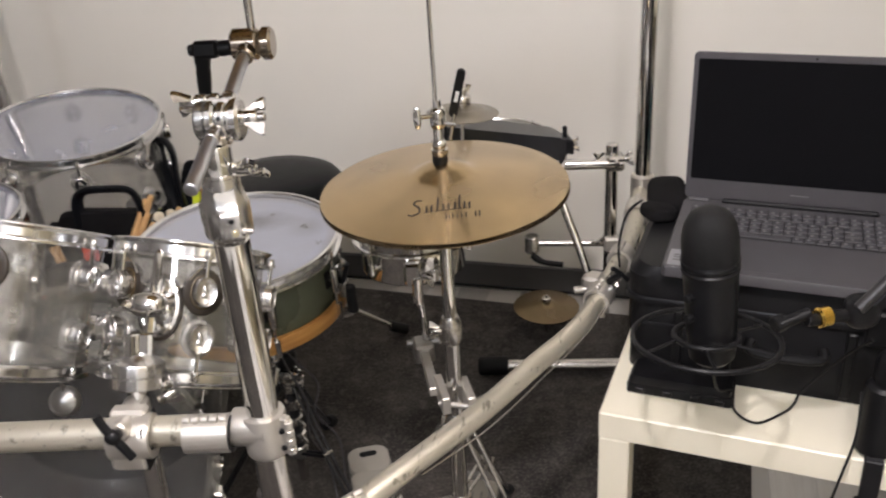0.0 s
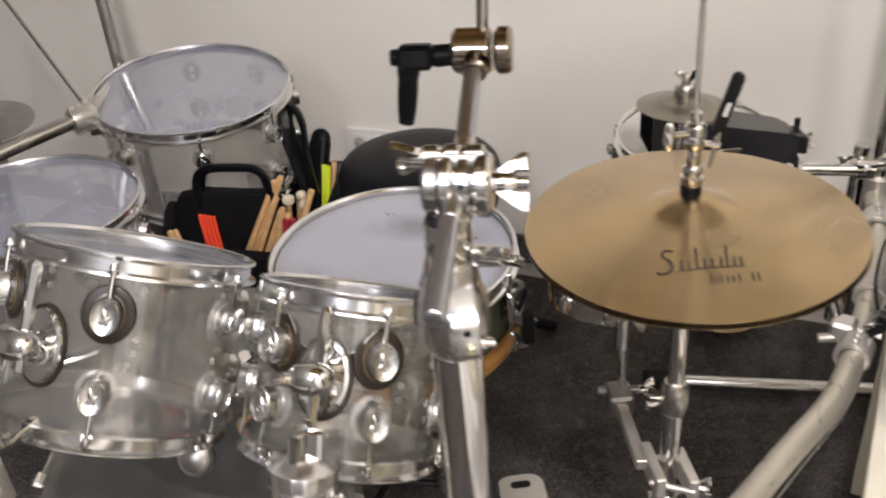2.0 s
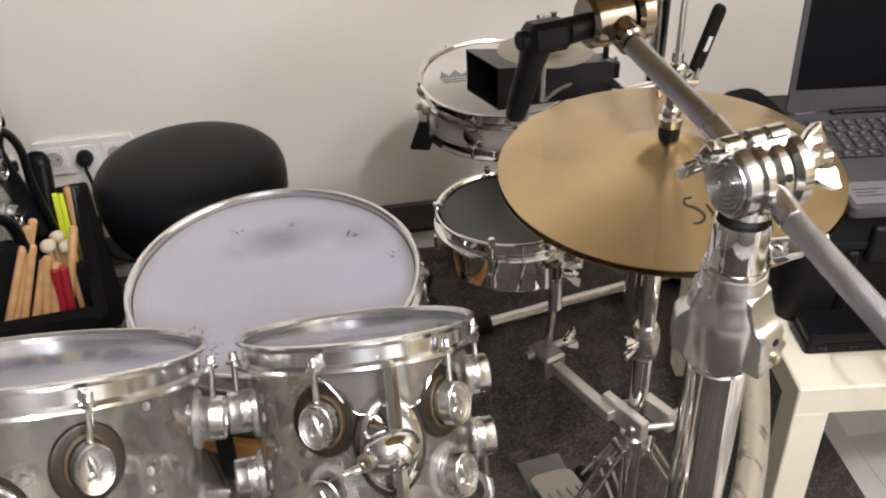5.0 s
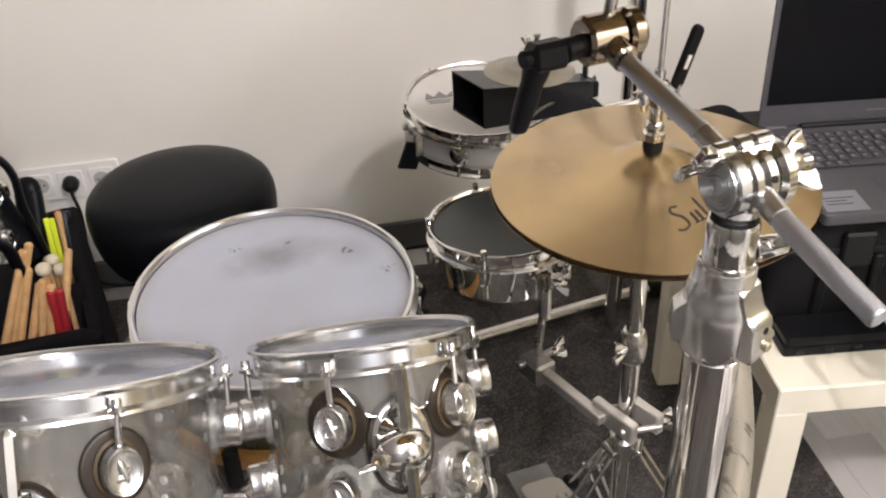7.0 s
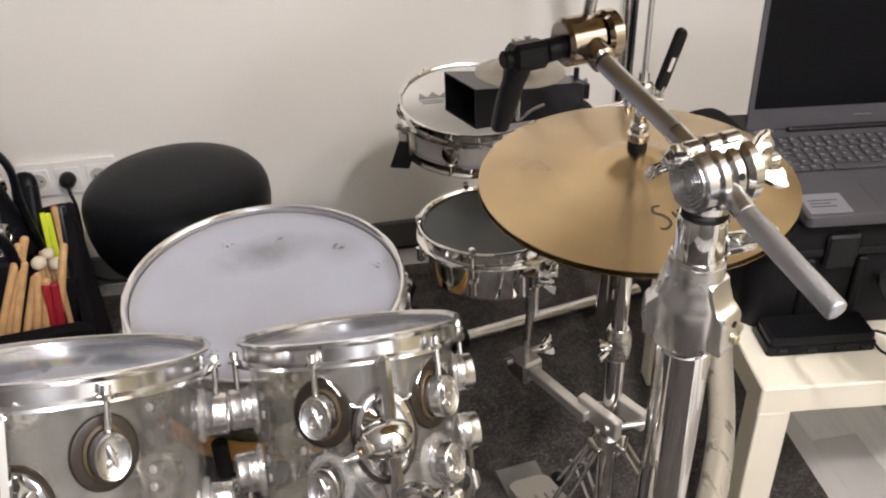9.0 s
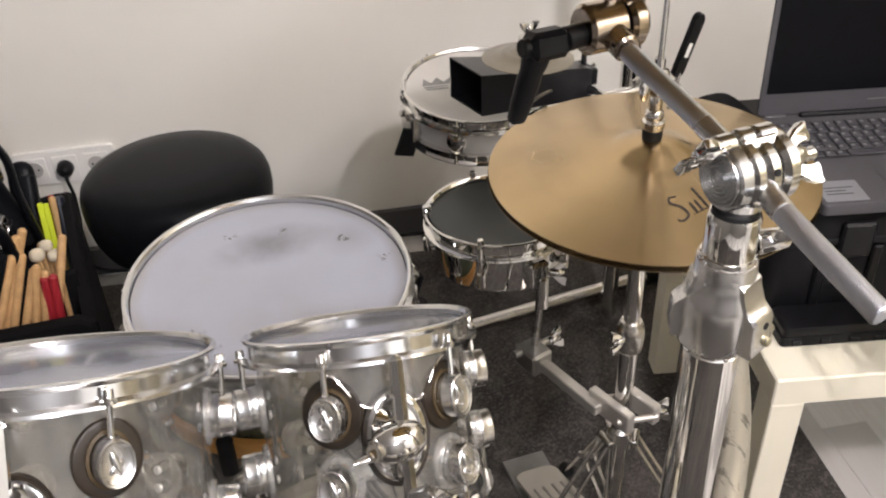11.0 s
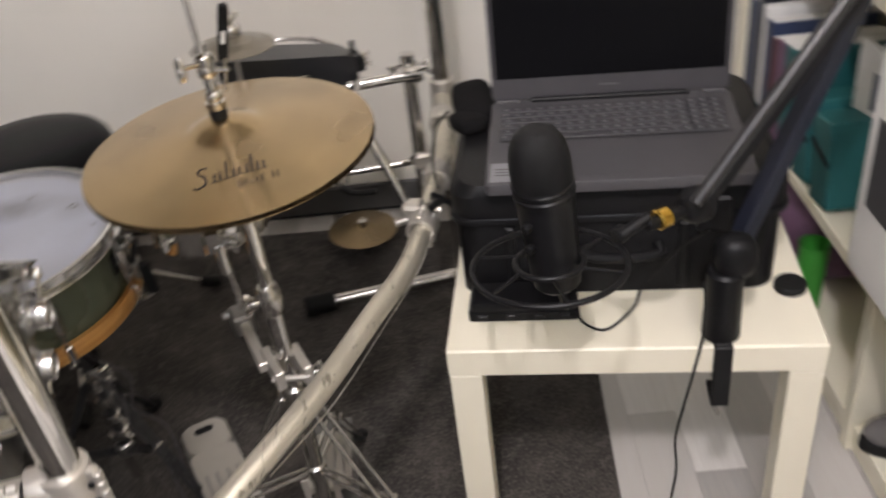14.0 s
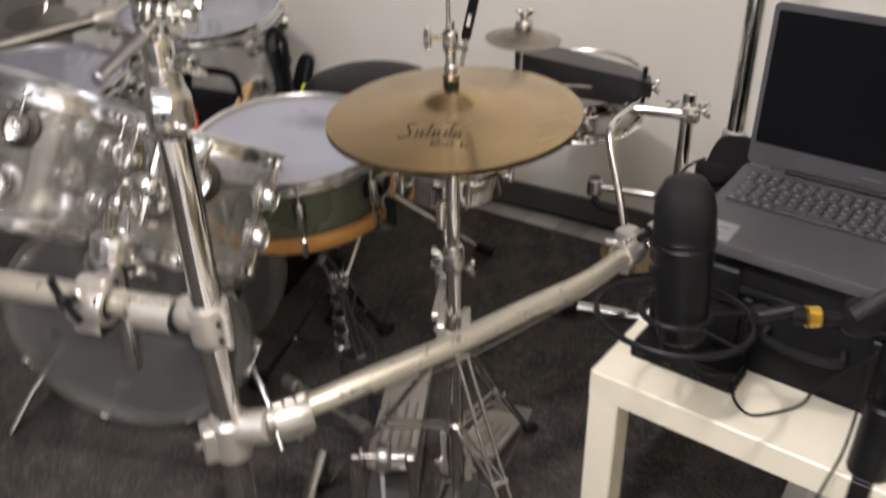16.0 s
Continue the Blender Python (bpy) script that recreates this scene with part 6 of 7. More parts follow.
for s in (-1, 1):
    tube(bm, smooth_path([(HX + s * 0.034, HY - 0.01, 0.150), (HX + s * 0.040, HY - 0.02, 0.085), (HX + s * 0.014, HY - 0.03, 0.035)], 4), 0.006, 10)
rod(bm, (HX, HY, 0.03), (HX, HY, 0.12), 0.009, n=14)
part("pedal_linkage", bm, CHROME_WORN, stand, "chrome pedal linkage")

# ---- stick bag by the wall ----
BAG = pose(-0.765, 2.100, 0)
bag = thing("stick_bag", "open black fabric stick bag full of drumsticks", "bag", BAG)


def bag_panel(name, outline, y0, y1, m=I4):
    """A padded upright panel: outline in x and z, between y0 and y1."""
    part(name, slab(B(), outline, y0, y1, m @ pose(0, 0, 0, 90) @ pose(0, 0, 0, 0, 0, 0), 0.006), FABRIC, bag)


bag_panel("front_pocket", [(-0.164, 0.008), (0.158, 0.008), (0.160, 0.405), (0.140, 0.422), (0.0, 0.434), (-0.120, 0.436), (-0.158, 0.425)], 0.038, 0.058)
bag_panel("lid_panel", [(-0.150, 0.008), (0.070, 0.008), (0.078, 0.500), (0.066, 0.532), (-0.075, 0.538), (-0.130, 0.528), (-0.152, 0.490)], -0.042, -0.018)
bag_panel("back_panel", [(-0.110, 0.008), (0.156, 0.008), (0.156, 0.430), (0.140, 0.450), (-0.090, 0.440), (-0.110, 0.420)], -0.352, -0.330)
side = pose(0, 0, 0, 0, 0, 90)
bag_panel("side_gusset", [(-0.045, 0.008), (0.345, 0.008), (0.345, 0.452), (0.300, 0.462), (0.100, 0.430), (-0.045, 0.402)], 0.142, 0.164, side)
bag_panel("side_gusset", [(-0.045, 0.008), (0.040, 0.008), (0.040, 0.505), (0.010, 0.500), (-0.045, 0.430)], -0.164, -0.144, side)
bag_panel("divider", [(0.052, 0.030), (0.150, 0.030), (0.150, 0.452), (0.120, 0.448), (0.075, 0.425), (0.052, 0.400)], -0.062, -0.050)
part("bag_bottom", slab(B(), round_rect(0.30, 0.390, 0.02, 3, 0.0, 0.150), 0.0085, 0.020, I4, 0.004), FABRIC, bag)
bm = tube(B(), smooth_path([(-0.086, 0.026, 0.500), (-0.080, 0.022, 0.560), (-0.056, 0.018, 0.588), (0.0, 0.018, 0.592), (0.048, 0.018, 0.588), (0.064, 0.022, 0.560), (0.068, 0.026, 0.500)], 5), 0.0150, 12, False, 0.6)
part("handle", bm, LEATHER, bag, "padded black carry handle")
bm = tube(B(), smooth_path([(0.080, 0.240, 0.420), (0.050, 0.262, 0.510), (0.036, 0.266, 0.580), (0.048, 0.262, 0.618), (0.066, 0.258, 0.622), (0.080, 0.256, 0.585), (0.080, 0.250, 0.520), (0.092, 0.240, 0.420)], 6), 0.0215, 12, False, 0.36)
part("strap_loop", bm, LEATHER, bag, "black strap loop standing up")
top, foot = Vector((0.088, 0.360, 0.524)), Vector((0.062, 0.240, 0.300))
fm = frame_at((top + foot) / 2, top - foot)
bm = slab(B(), round_rect(0.050, 0.034, 0.014, 6), -0.128, 0.108, fm, 0.006)
blob(bm, 0.0245, 0.0165, 0.0300, fm @ pose(0, 0, 0.104), 24, 12, 0.85)
part("flap", bm, LEATHER, bag, "stiff black flap standing up")


def in_bag(name, material, label, top, low, r, category="drumstick", taper=1.0):
    """A round stick from inside the bag up to its top end."""
    top, low = Vector(top), Vector(low)
    n = (top - low).length
    prof = [(0, 0), (r * 0.9, 0), (r, 0.004), (r * (1 + taper) / 2, n * 0.75), (r * taper, n - 0.004), (r * taper * 0.6, n - 0.0005), (0, n)]
    return solid(name, lathe(B(), prof, 14, frame_at((0, 0, 0), top - low)), material, label, category, BAG @ Matrix.Translation(low), "sticks in the bag")


for top, low in (((0.083, 0.026, 0.560), (0.000, -0.018, 0.390)), ((0.094, 0.034, 0.566), (0.016, -0.012, 0.392)), ((0.082, 0.020, 0.528), (0.022, -0.024, 0.380)), ((0.092, 0.010, 0.502), (0.040, -0.025, 0.380)), ((0.098, 0.004, 0.510), (0.058, -0.026, 0.370)), ((0.108, 0.000, 0.498), (0.072, -0.026, 0.365)), ((0.146, 0.060, 0.523), (0.100, -0.010, 0.390)), ((0.106, 0.090, 0.500), (0.100, 0.050, 0.330))):
    low = Vector(low) * 2 - Vector(top) if top[2] > 0.55 else low
    in_bag("drumstick", STICK_WOOD, "pale hickory drumstick standing in the bag", top, low, 0.0072)
for top, low in (((-0.148, -0.022, 0.468), (-0.112, -0.026, 0.330)), ((-0.136, -0.020, 0.470), (-0.104, -0.026, 0.330))):
    in_bag("drumstick", STICK_WOOD, "pale wooden stick end in the bag pocket", top, low, 0.0062)
for k, x in enumerate((-0.070, -0.0612, -0.0524, -0.0436)):
    solid("rod_brush", box(B(), 0.0084, 0.009, 0.158 - 0.003 * k, pose(0, 0, 0.079), 0.002), ORANGE, "bright orange-red rod bundle in the bag pocket", "drumstick", BAG @ pose(x + 0.004, -0.020, 0.344, -3, -4, 0), "sticks in the bag")
for top, low, r in (((0.101, 0.032, 0.511), (0.096, 0.004, 0.330), 0.0130), ((0.124, 0.060, 0.486), (0.116, 0.030, 0.320), 0.0125), ((0.114, 0.075, 0.500), (0.110, 0.060, 0.320), 0.0115)):
    top, low = Vector(top), Vector(low)
    mal = thing("mallet", "soft cream felt-headed mallet in the bag", "mallet", BAG @ Matrix.Translation(low), "sticks in the bag")
    part("shaft", rod(B(), (0, 0, 0), top - low, 0.0052, n=12), STICK_WOOD, mal)
    part("felt_head", blob(B(), r, r, r * 0.85, Matrix.Translation(top - low), 18, 10, 0.9), FELT, mal, "round cream felt head")
for x, y, h in ((0.104, 0.292, 0.488), (0.1142, 0.292, 0.485)):
    solid("marker_stick", box(B(), 0.0105, 0.009, h - 0.200, pose(0, 0, (h - 0.200) / 2), 0.002), YELLOW, "fluorescent yellow stick in the bag", "drumstick", BAG @ pose(x - 0.012, y - 0.10, 0.200, -19, 3, 0), "sticks in the bag")
in_bag("red_drumstick", RED, "dark red stick behind the yellow one", (0.128, 0.305, 0.474), (0.110, 0.200, 0.200), 0.0065)
in_bag("drumstick", STICK_WOOD, "pale wooden stick behind the yellow one", (0.130, 0.290, 0.478), (0.116, 0.190, 0.200), 0.0068)
in_bag("blue_black_stick", BLUE_BLACK, "blue-black grip of a stick at the bag's side", (0.140, 0.298, 0.472), (0.130, 0.180, 0.240), 0.0110)
for x in (0.104, 0.117):
    in_bag("red_drumstick", RED, "red gripped stick handle in the bag", (x, -0.006, 0.490), (x - 0.014, -0.024, 0.340), 0.0078)

# ---- wall sockets ----
sock = thing("power_socket", "white triple wall socket with a black plug in it", "socket", ROOM @ pose(-0.631, -0.001, 0.324))
bm = B()
slab(bm, round_rect(0.232, 0.088, 0.006, 4), 0.0, 0.010, pose(0, 0, 0, 90), 0.002)
part("frame_plate", bm, WHITE_PLASTIC, sock)
for k in (-1, 0, 1):
    ins = part("insert", slab(B(), round_rect(0.058, 0.058, 0.004, 3, k * 0.072, 0), 0.0105, 0.0140, pose(0, 0, 0, 90), 0.0015), WHITE_PLASTIC, sock)
    well = lathe(B(), [(0.0205, 0.0145), (0.0225, 0.0145), (0.0225, 0.0155), (0.0205, 0.0155)], 32, pose(k * 0.072, 0, 0, 90), True)
    part("rim", well, WHITE_PLASTIC, ins)
    part("recess", lathe(B(), [(0, 0.0141), (0.0200, 0.0141), (0.0200, 0.0146), (0, 0.0146)], 32, pose(k * 0.072, 0, 0, 90)), plain("shaded_white_plastic" + str(k + 1), (0.50, 0.48, 0.45), 0.5), ins)
    for s in (-1, 1):
        part("contact", rod(B(), (k * 0.072 + s * 0.0095, -0.0146, 0), (k * 0.072 + s * 0.0095, -0.0152, 0), 0.0026, n=10), BLACK, ins)
plug = thing("power_plug", "black power plug with its cable hanging down", "plug", ROOM @ pose(-0.631, -0.0155, 0.324))
part("plug_body", lathe(B(), [(0, 0), (0.0185, 0), (0.0195, 0.004), (0.0185, 0.020), (0.012, 0.030), (0.0075, 0.034), (0, 0.034)], 28, pose(0, 0, 0, 90)), BLACK, plug)
part("cable", tube(B(), smooth_path([(0.0, -0.022, -0.006), (0.006, -0.040, -0.020), (0.010, -0.038, -0.060), (0.004, -0.030, -0.130), (-0.01, -0.022, -0.220), (0.02, -0.030, -0.285), (0.2, -0.035, -0.300), (0.55, -0.03, -0.300), (1.2, -0.035, -0.300)], 6), 0.0042, 8), RUBBER, plug)

# ---- laptop, case and microphone on the table ----
case = thing("equipment_case", "black plastic equipment case with ribs and latches", "case", TABLE)
bm = slab(B(), round_rect(0.486, 0.362, 0.035, 5, 0.260, 0.319), 0.4508, 0.596, I4, 0.010)
part("body", bm, BLACK, case)
bm = slab(B(), round_rect(0.496, 0.372, 0.038, 5, 0.260, 0.319), 0.5965, 0.650, I4, 0.016)
lid = part("lid", bm, BLACK, case)
part("seam_lip", slab(B(), round_rect(0.504, 0.380, 0.038, 5, 0.260, 0.319), 0.588, 0.598, I4, 0.003), BLACK_SATIN, case)
for x in (0.10, 0.18, 0.36, 0.44):
    part("rib", box(B(), 0.016, 0.010, 0.120, pose(x, 0.135, 0.520), 0.003), BLACK, case)
for x in (0.14, 0.40):
    part("latch", box(B(), 0.050, 0.014, 0.060, pose(x, 0.129, 0.596), 0.004), BLACK_SATIN, case)
part("handle", tube(B(), smooth_path([(0.215, 0.131, 0.545), (0.216, 0.116, 0.535), (0.268, 0.112, 0.532), (0.320, 0.116, 0.535), (0.321, 0.131, 0.545)], 4), 0.008, 10), BLACK, case)
bm = blob(B(), 0.036, 0.070, 0.016, pose(0.034, 0.405, 0.6635, 3, -4, 10), 26, 14, 0.55)
blob(bm, 0.028, 0.034, 0.014, pose(0.030, 0.335, 0.6615, -6, 4, 30), 22, 12, 0.55)
pouch = solid("soft_pouch", bm, FABRIC, "soft black pouch lying on the case", "pouch", TABLE)
solid("thin_strap", tube(B(), smooth_path([(-0.01, 0.40, 0.652), (-0.030, 0.36, 0.64), (-0.034, 0.31, 0.60), (-0.024, 0.27, 0.575)], 5), 0.0024, 8), RUBBER, "thin black strap hanging over the case", "strap", TABLE)

LAP = TABLE @ pose(0.070, 0.112, 0.6515, 2.0, 0, 0)
LW, LD = 0.385, 0.262
lap = thing("laptop", "open dark grey laptop with black screen", "laptop", LAP)
part("base", slab(B(), round_rect(LW, LD, 0.010, 4, LW / 2, LD / 2), 0.0, 0.0175, I4, 0.0025), GREY_PLASTIC, lap)
part("key_well", slab(B(), round_rect(0.350, 0.112, 0.004, 3, LW / 2, 0.178), 0.0176, 0.0179), KEY_WELL, lap, "dark keyboard well")
part("hinge_bar", box(B(), 0.255, 0.010, 0.009, pose(LW / 2, 0.255, 0.0195), 0.003), BLACK, lap)
for x in (0.026, 0.359):
    part("hinge_cap", box(B(), 0.036, 0.008, 0.006, pose(x, 0.255, 0.0190), 0.002), GREY_PLASTIC, lap, "grey hinge cap")
part("touchpad", slab(B(), round_rect(0.110, 0.076, 0.004, 3, 0.165, 0.054), 0.0176, 0.0179), plain("touchpad_grey", (0.060, 0.058, 0.063), 0.46), lap)
part("sticker", slab(B(), round_rect(0.062, 0.052, 0.002, 2, 0.038, 0.034), 0.0176, 0.0179), plain("silver_sticker", (0.26, 0.26, 0.275), 0.35, 0.3), lap, "silver grey sticker on the palm rest")
bm = box(B(), 0.044, 0.0028, 0.0003, pose(0.036, 0.042, 0.0181), 0.0001)
box(bm, 0.030, 0.0028, 0.0003, pose(0.030, 0.034, 0.0181), 0.0001)
box(bm, 0.038, 0.0028, 0.0003, pose(0.033, 0.026, 0.0181), 0.0001)
part("sticker_print", bm, GREY_PLASTIC, lap, "small grey print bars")
KEY = plain("key_black", (0.050, 0.048, 0.053), 0.5, 0, 0.1, 40, 500, 0.1)
LEGEND = plain("key_legend_grey", (0.185, 0.182, 0.186), 0.5)
key_mesh = mesh_of(box(B(), 0.0162, 0.0150, 0.0026, I4, 0.0008), "key")
key_mesh.materials.append(KEY)
wide_mesh = mesh_of(box(B(), 0.0258, 0.0150, 0.0026, I4, 0.0008), "key_wide")
wide_mesh.materials.append(KEY)
space_mesh = mesh_of(box(B(), 0.094, 0.0150, 0.0026, I4, 0.0008), "key_space")
space_mesh.materials.append(KEY)
legend_mesh = mesh_of(box(B(), 0.0050, 0.0052, 0.0004, I4, 0.0001), "legend")
legend_mesh.materials.append(LEGEND)
for row in range(6):
    y = 0.1325 + 0.0178 * row
    x = 0.027
    while x < 0.364:
        if row == 0 and 0.095 < x < 0.115:
            piece("key", space_mesh, lap, pose(x + 0.0385, y, 0.0194))
            x += 0.0962
            continue
        wide = (x < 0.03 and row in (1, 2, 3)) or (0.262 < x < 0.284 and row in (1, 2, 3))
        k = piece("key", wide_mesh if wide else key_mesh, lap, pose(x + (0.0046 if wide else 0), y, 0.0194))
        piece("legend", legend_mesh, k, pose(-0.002, 0.001, 0.0014))
        x += 0.0279 if wide else 0.0183
LID = pose(0, LD, 0.0175, 86.0, 0, 0)
screen = part("lid", slab(B(), round_rect(LW, 0.262, 0.008, 4, LW / 2, 0.132), -0.0055, 0.0, LID), GREY_PLASTIC, lap, "dark grey plastic lid with thin bezel")
SCREEN = plain("black_screen_matte", (0.0045, 0.0045, 0.0055), 0.32, 0, 0.1, 4, 300, 0.02, Specular_IOR_Level=0.12)
part("display", slab(B(), round_rect(0.369, 0.214, 0.002, 2, LW / 2, 0.145), 0.0002, 0.0006, LID), SCREEN, screen, "black switched-off display")
part("bezel_line", box(B(), 0.030, 0.0016, 0.0004, LID @ pose(LW / 2, 0.0200, 0.0004), 0.0001), LEGEND, screen, "faint grey mark under the display")
part("webcam", rod(B(), LID @ Vector((LW / 2, 0.2575, 0.0001)), LID @ Vector((LW / 2, 0.2575, 0.0006)), 0.0022, n=12, bevel=0.0001), BLACK, screen)

flat_box = thing("flat_black_box", "flat black plastic box with notched rim", "box", TABLE @ pose(0.115, 0.100, 0.4508, 0, 0, 0))
part("tray", slab(B(), round_rect(0.168, 0.062, 0.006, 3), 0.0, 0.016, I4, 0.002), BLACK, flat_box)
part("cover", slab(B(), round_rect(0.162, 0.058, 0.008, 3), 0.0165, 0.031, I4, 0.005), BLACK_SATIN, flat_box)
for x in (-0.062, -0.018, 0.026, 0.064):
    part("latch", box(B(), 0.015, 0.006, 0.010, pose(x, -0.032, 0.008), 0.002), BLACK, flat_box)

# microphone in its ring mount, hung from a desk arm clamped to the table
MIC = Vector((0.396, 1.250, 0))
mic = thing("microphone", "black condenser microphone in a round shock mount", "microphone", pose(MIC.x + 0.006, MIC.y, 0.689, 0, -5, 0) @ pose(0, 0, -0.70))
part("body", lathe(B(), [(0, 0.668), (0.024, 0.668), (0.0295, 0.674), (0.0310, 0.690), (0.0330, 0.745), (0.0345, 0.790), (0.0350, 0.800), (0.0366, 0.803), (0.0368, 0.806), (0.0352, 0.808), (0.0352, 0.811), (0.0368, 0.813), (0.0366, 0.816), (0.0356, 0.817)], 40), BLACK_SATIN, mic)
for z in (0.775, 0.745):
    part("knob", rod(B(), (-0.028, -0.018, z), (-0.036, -0.023, z), 0.0058, n=16), BLACK, mic, "small black side knob")
MESH = plain("black_wire_mesh", (0.010, 0.010, 0.0105), 0.5, 0.2, 0.3, 30, 900, 0.9, 0.0012, Specular_IOR_Level=0.25)
part("grille", lathe(B(), [(0.0352, 0.816), (0.0356, 0.838), (0.0350, 0.850), (0.0318, 0.866), (0.0243, 0.880), (0.0126, 0.8868), (0, 0.8885)], 36), MESH, mic, "domed black wire mesh grille")
part("seam_ring", tube(B(), hoop_points(0.0362, 0.8185, 40), 0.0012, 6, True), BLACK_SATIN, mic, "thin seam ring")
RINGM = pose(-0.008, -0.004, 0.702, -6, 6, 0)
shock = part("shock_ring", tube(B(), hoop_points(0.094, 0, 56, RINGM), 0.0038, 10, True), BLACK, mic, "wide black shock mount ring")
part("inner_ring", tube(B(), hoop_points(0.041, 0.004, 40, RINGM), 0.0040, 10, True), BLACK, mic)
for k in range(6):
    a = radians(60 * k + 15)
    part("spoke", tube(B(), [RINGM @ Vector((0.040 * math.cos(a), 0.040 * math.sin(a), 0.004)), RINGM @ Vector((0.092 * math.cos(a + 0.16), 0.092 * math.sin(a + 0.16), 0))], 0.0022, 8), BLACK, shock)
bm = rod(B(), (0.088, 0.006, 0.704), (0.130, 0.012, 0.715), 0.0075, n=16)
rod(bm, (0.082, 0.008, 0.703), (0.098, 0.014, 0.704), 0.011, n=16)
part("yoke", bm, BLACK, mic)

arm = thing("microphone_stand", "black scissor microphone arm clamped on the table", "microphone arm")
part("gold_ring", rod(B(), (0.540, 1.262, 0.706), (0.558, 1.268, 0.706), 0.0135, n=28), GOLD, arm, "knurled gold thread ring")
part("tip_joint", rod(B(), (0.525, 1.257, 0.706), (0.612, 1.284, 0.700), 0.0085, n=18), BLACK, arm)
E0, E1 = Vector((0.604, 1.280, 0.704)), Vector((0.884, 1.331, 1.002))
B0, B1 = Vector((0.712, 1.330, 0.588)), Vector((0.900, 1.345, 1.015))
dirn = (E1 - E0).normalized()
off = Vector((0.0, 0.014, 0.0))
part("knuckle", blob(B(), 0.024, 0.020, 0.024, Matrix.Translation(E0), 20, 12, 0.8), BLACK, arm)
part("upper_beam", box(B(), 0.024, 0.020, (E1 - E0).length, frame_at((E0 + E1) / 2 - off * 0.4, dirn), 0.003), BLACK, arm, "black square beam")
part("steel_tube", rod(B(), E0 + Vector((-0.012, -0.016, 0.012)), E1 + Vector((-0.012, -0.016, 0.012)), 0.0085, n=18), ARM_GREY, arm, "dark grey tube along the beam")
part("lower_beam", box(B(), 0.030, 0.024, (B1 - B0).length, frame_at((B0 + B1) / 2 + off, (B1 - B0).normalized()), 0.003), BLUE_BLACK, arm, "blue-black square beam")
part("elbow", rod(B(), E1 - off * 2.2, E1 + off * 2.2, 0.024, n=24), BLACK, arm)
CL = TABLE @ pose(0.402, 0.026, 0)
base = part("clamp_base", rod(B(), CL @ Vector((0, 0, 0.4525)), CL @ Vector((0, 0, 0.570)), 0.0275, 0.0255, n=28), BLACK, arm, "thick black swivel base")
part("swivel", blob(B(), 0.030, 0.026, 0.034, CL @ pose(0.012, 0.006, 0.588), 20, 12, 0.8), BLACK, base)
bm = box(B(), 0.026, 0.034, 0.008, CL @ pose(0, -0.014, 0.4545), 0.002)
box(bm, 0.026, 0.009, 0.115, CL @ pose(0, -0.034, 0.401), 0.002)
box(bm, 0.026, 0.050, 0.009, CL @ pose(0, -0.012, 0.348), 0.002)
part("c_clamp", bm, BLACK, arm, "black steel C-clamp")
bm = rod(B(), CL @ Vector((0, -0.004, 0.322)), CL @ Vector((0, -0.004, 0.390)), 0.0045, n=12)
rod(bm, CL @ Vector((0, -0.004, 0.390)), CL @ Vector((0, -0.004, 0.3995)), 0.013, n=16)
part("clamp_screw", bm, STEEL, arm)
part("screw_handle", rod(B(), CL @ Vector((-0.004, -0.012, 0.322)), CL @ Vector((0.006, -0.012, 0.300)), 0.0042, n=10), STEEL, arm)
solid("black_puck", lathe(B(), [(0, 0), (0.023, 0), (0.0245, 0.002), (0.0245, 0.010), (0.022, 0.0125), (0, 0.013)], 28), RUBBER, "round black rubber puck on the table corner", "puck", TABLE @ pose(0.522, 0.133, 0.4508))

solid("mic_cable", tube(B(), smooth_path([TABLE @ Vector(p) for p in ((0.171, -0.112, 0.665), (0.180, -0.040, 0.56), (0.196, 0.085, 0.475), (0.204, 0.062, 0.4535), (0.238, 0.040, 0.4535), (0.276, 0.080, 0.4535), (0.290, 0.108, 0.4535), (0.300, 0.118, 0.475), (0.345, 0.09, 0.56), (0.375, 0.02, 0.64))], 7), 0.0021, 8), RUBBER, "thin black microphone cable looping on the table", "cable")
usb = thing("usb_cable", "thin black cable hanging to the floor with white plug", "cable")
part("lead", tube(B(), smooth_path([TABLE @ Vector(p) for p in ((0.372, 0.010, 0.56), (0.372, -0.012, 0.50), (0.362, -0.022, 0.44), (0.350, -0.020, 0.36), (0.340, -0.016, 0.28), (0.344, -0.016, 0.21), (0.338, -0.014, 0.12), (0.341, -0.022, 0.045), (0.338, -0.050, 0.014), (0.324, -0.090, 0.0115))], 6), 0.0021, 8), RUBBER, usb)
part("strain_relief", tube(B(), [TABLE @ Vector(p) for p in ((0.3385, -0.014, 0.095), (0.341, -0.020, 0.048))], 0.0042, 10), RUBBER, usb)
part("plug", box(B(), 0.016, 0.042, 0.009, TABLE @ pose(0.314, -0.118, 0.012, 0, 0, -12), 0.002), WHITE_PLASTIC, usb, "white plug")

# ---- bookcase on the side wall ----
FX = 1.263
bookcase = thing("bookcase", "low white open bookcase along the side wall", "bookcase", ROOM)
for y in (-0.25, -1.036, -1.83, -2.55):
    part("side_panel", box(B(), 0.285, 0.030, 1.78, pose(FX + 0.1425, y, 0.89), 0.002), WHITE_LACQUER, bookcase)
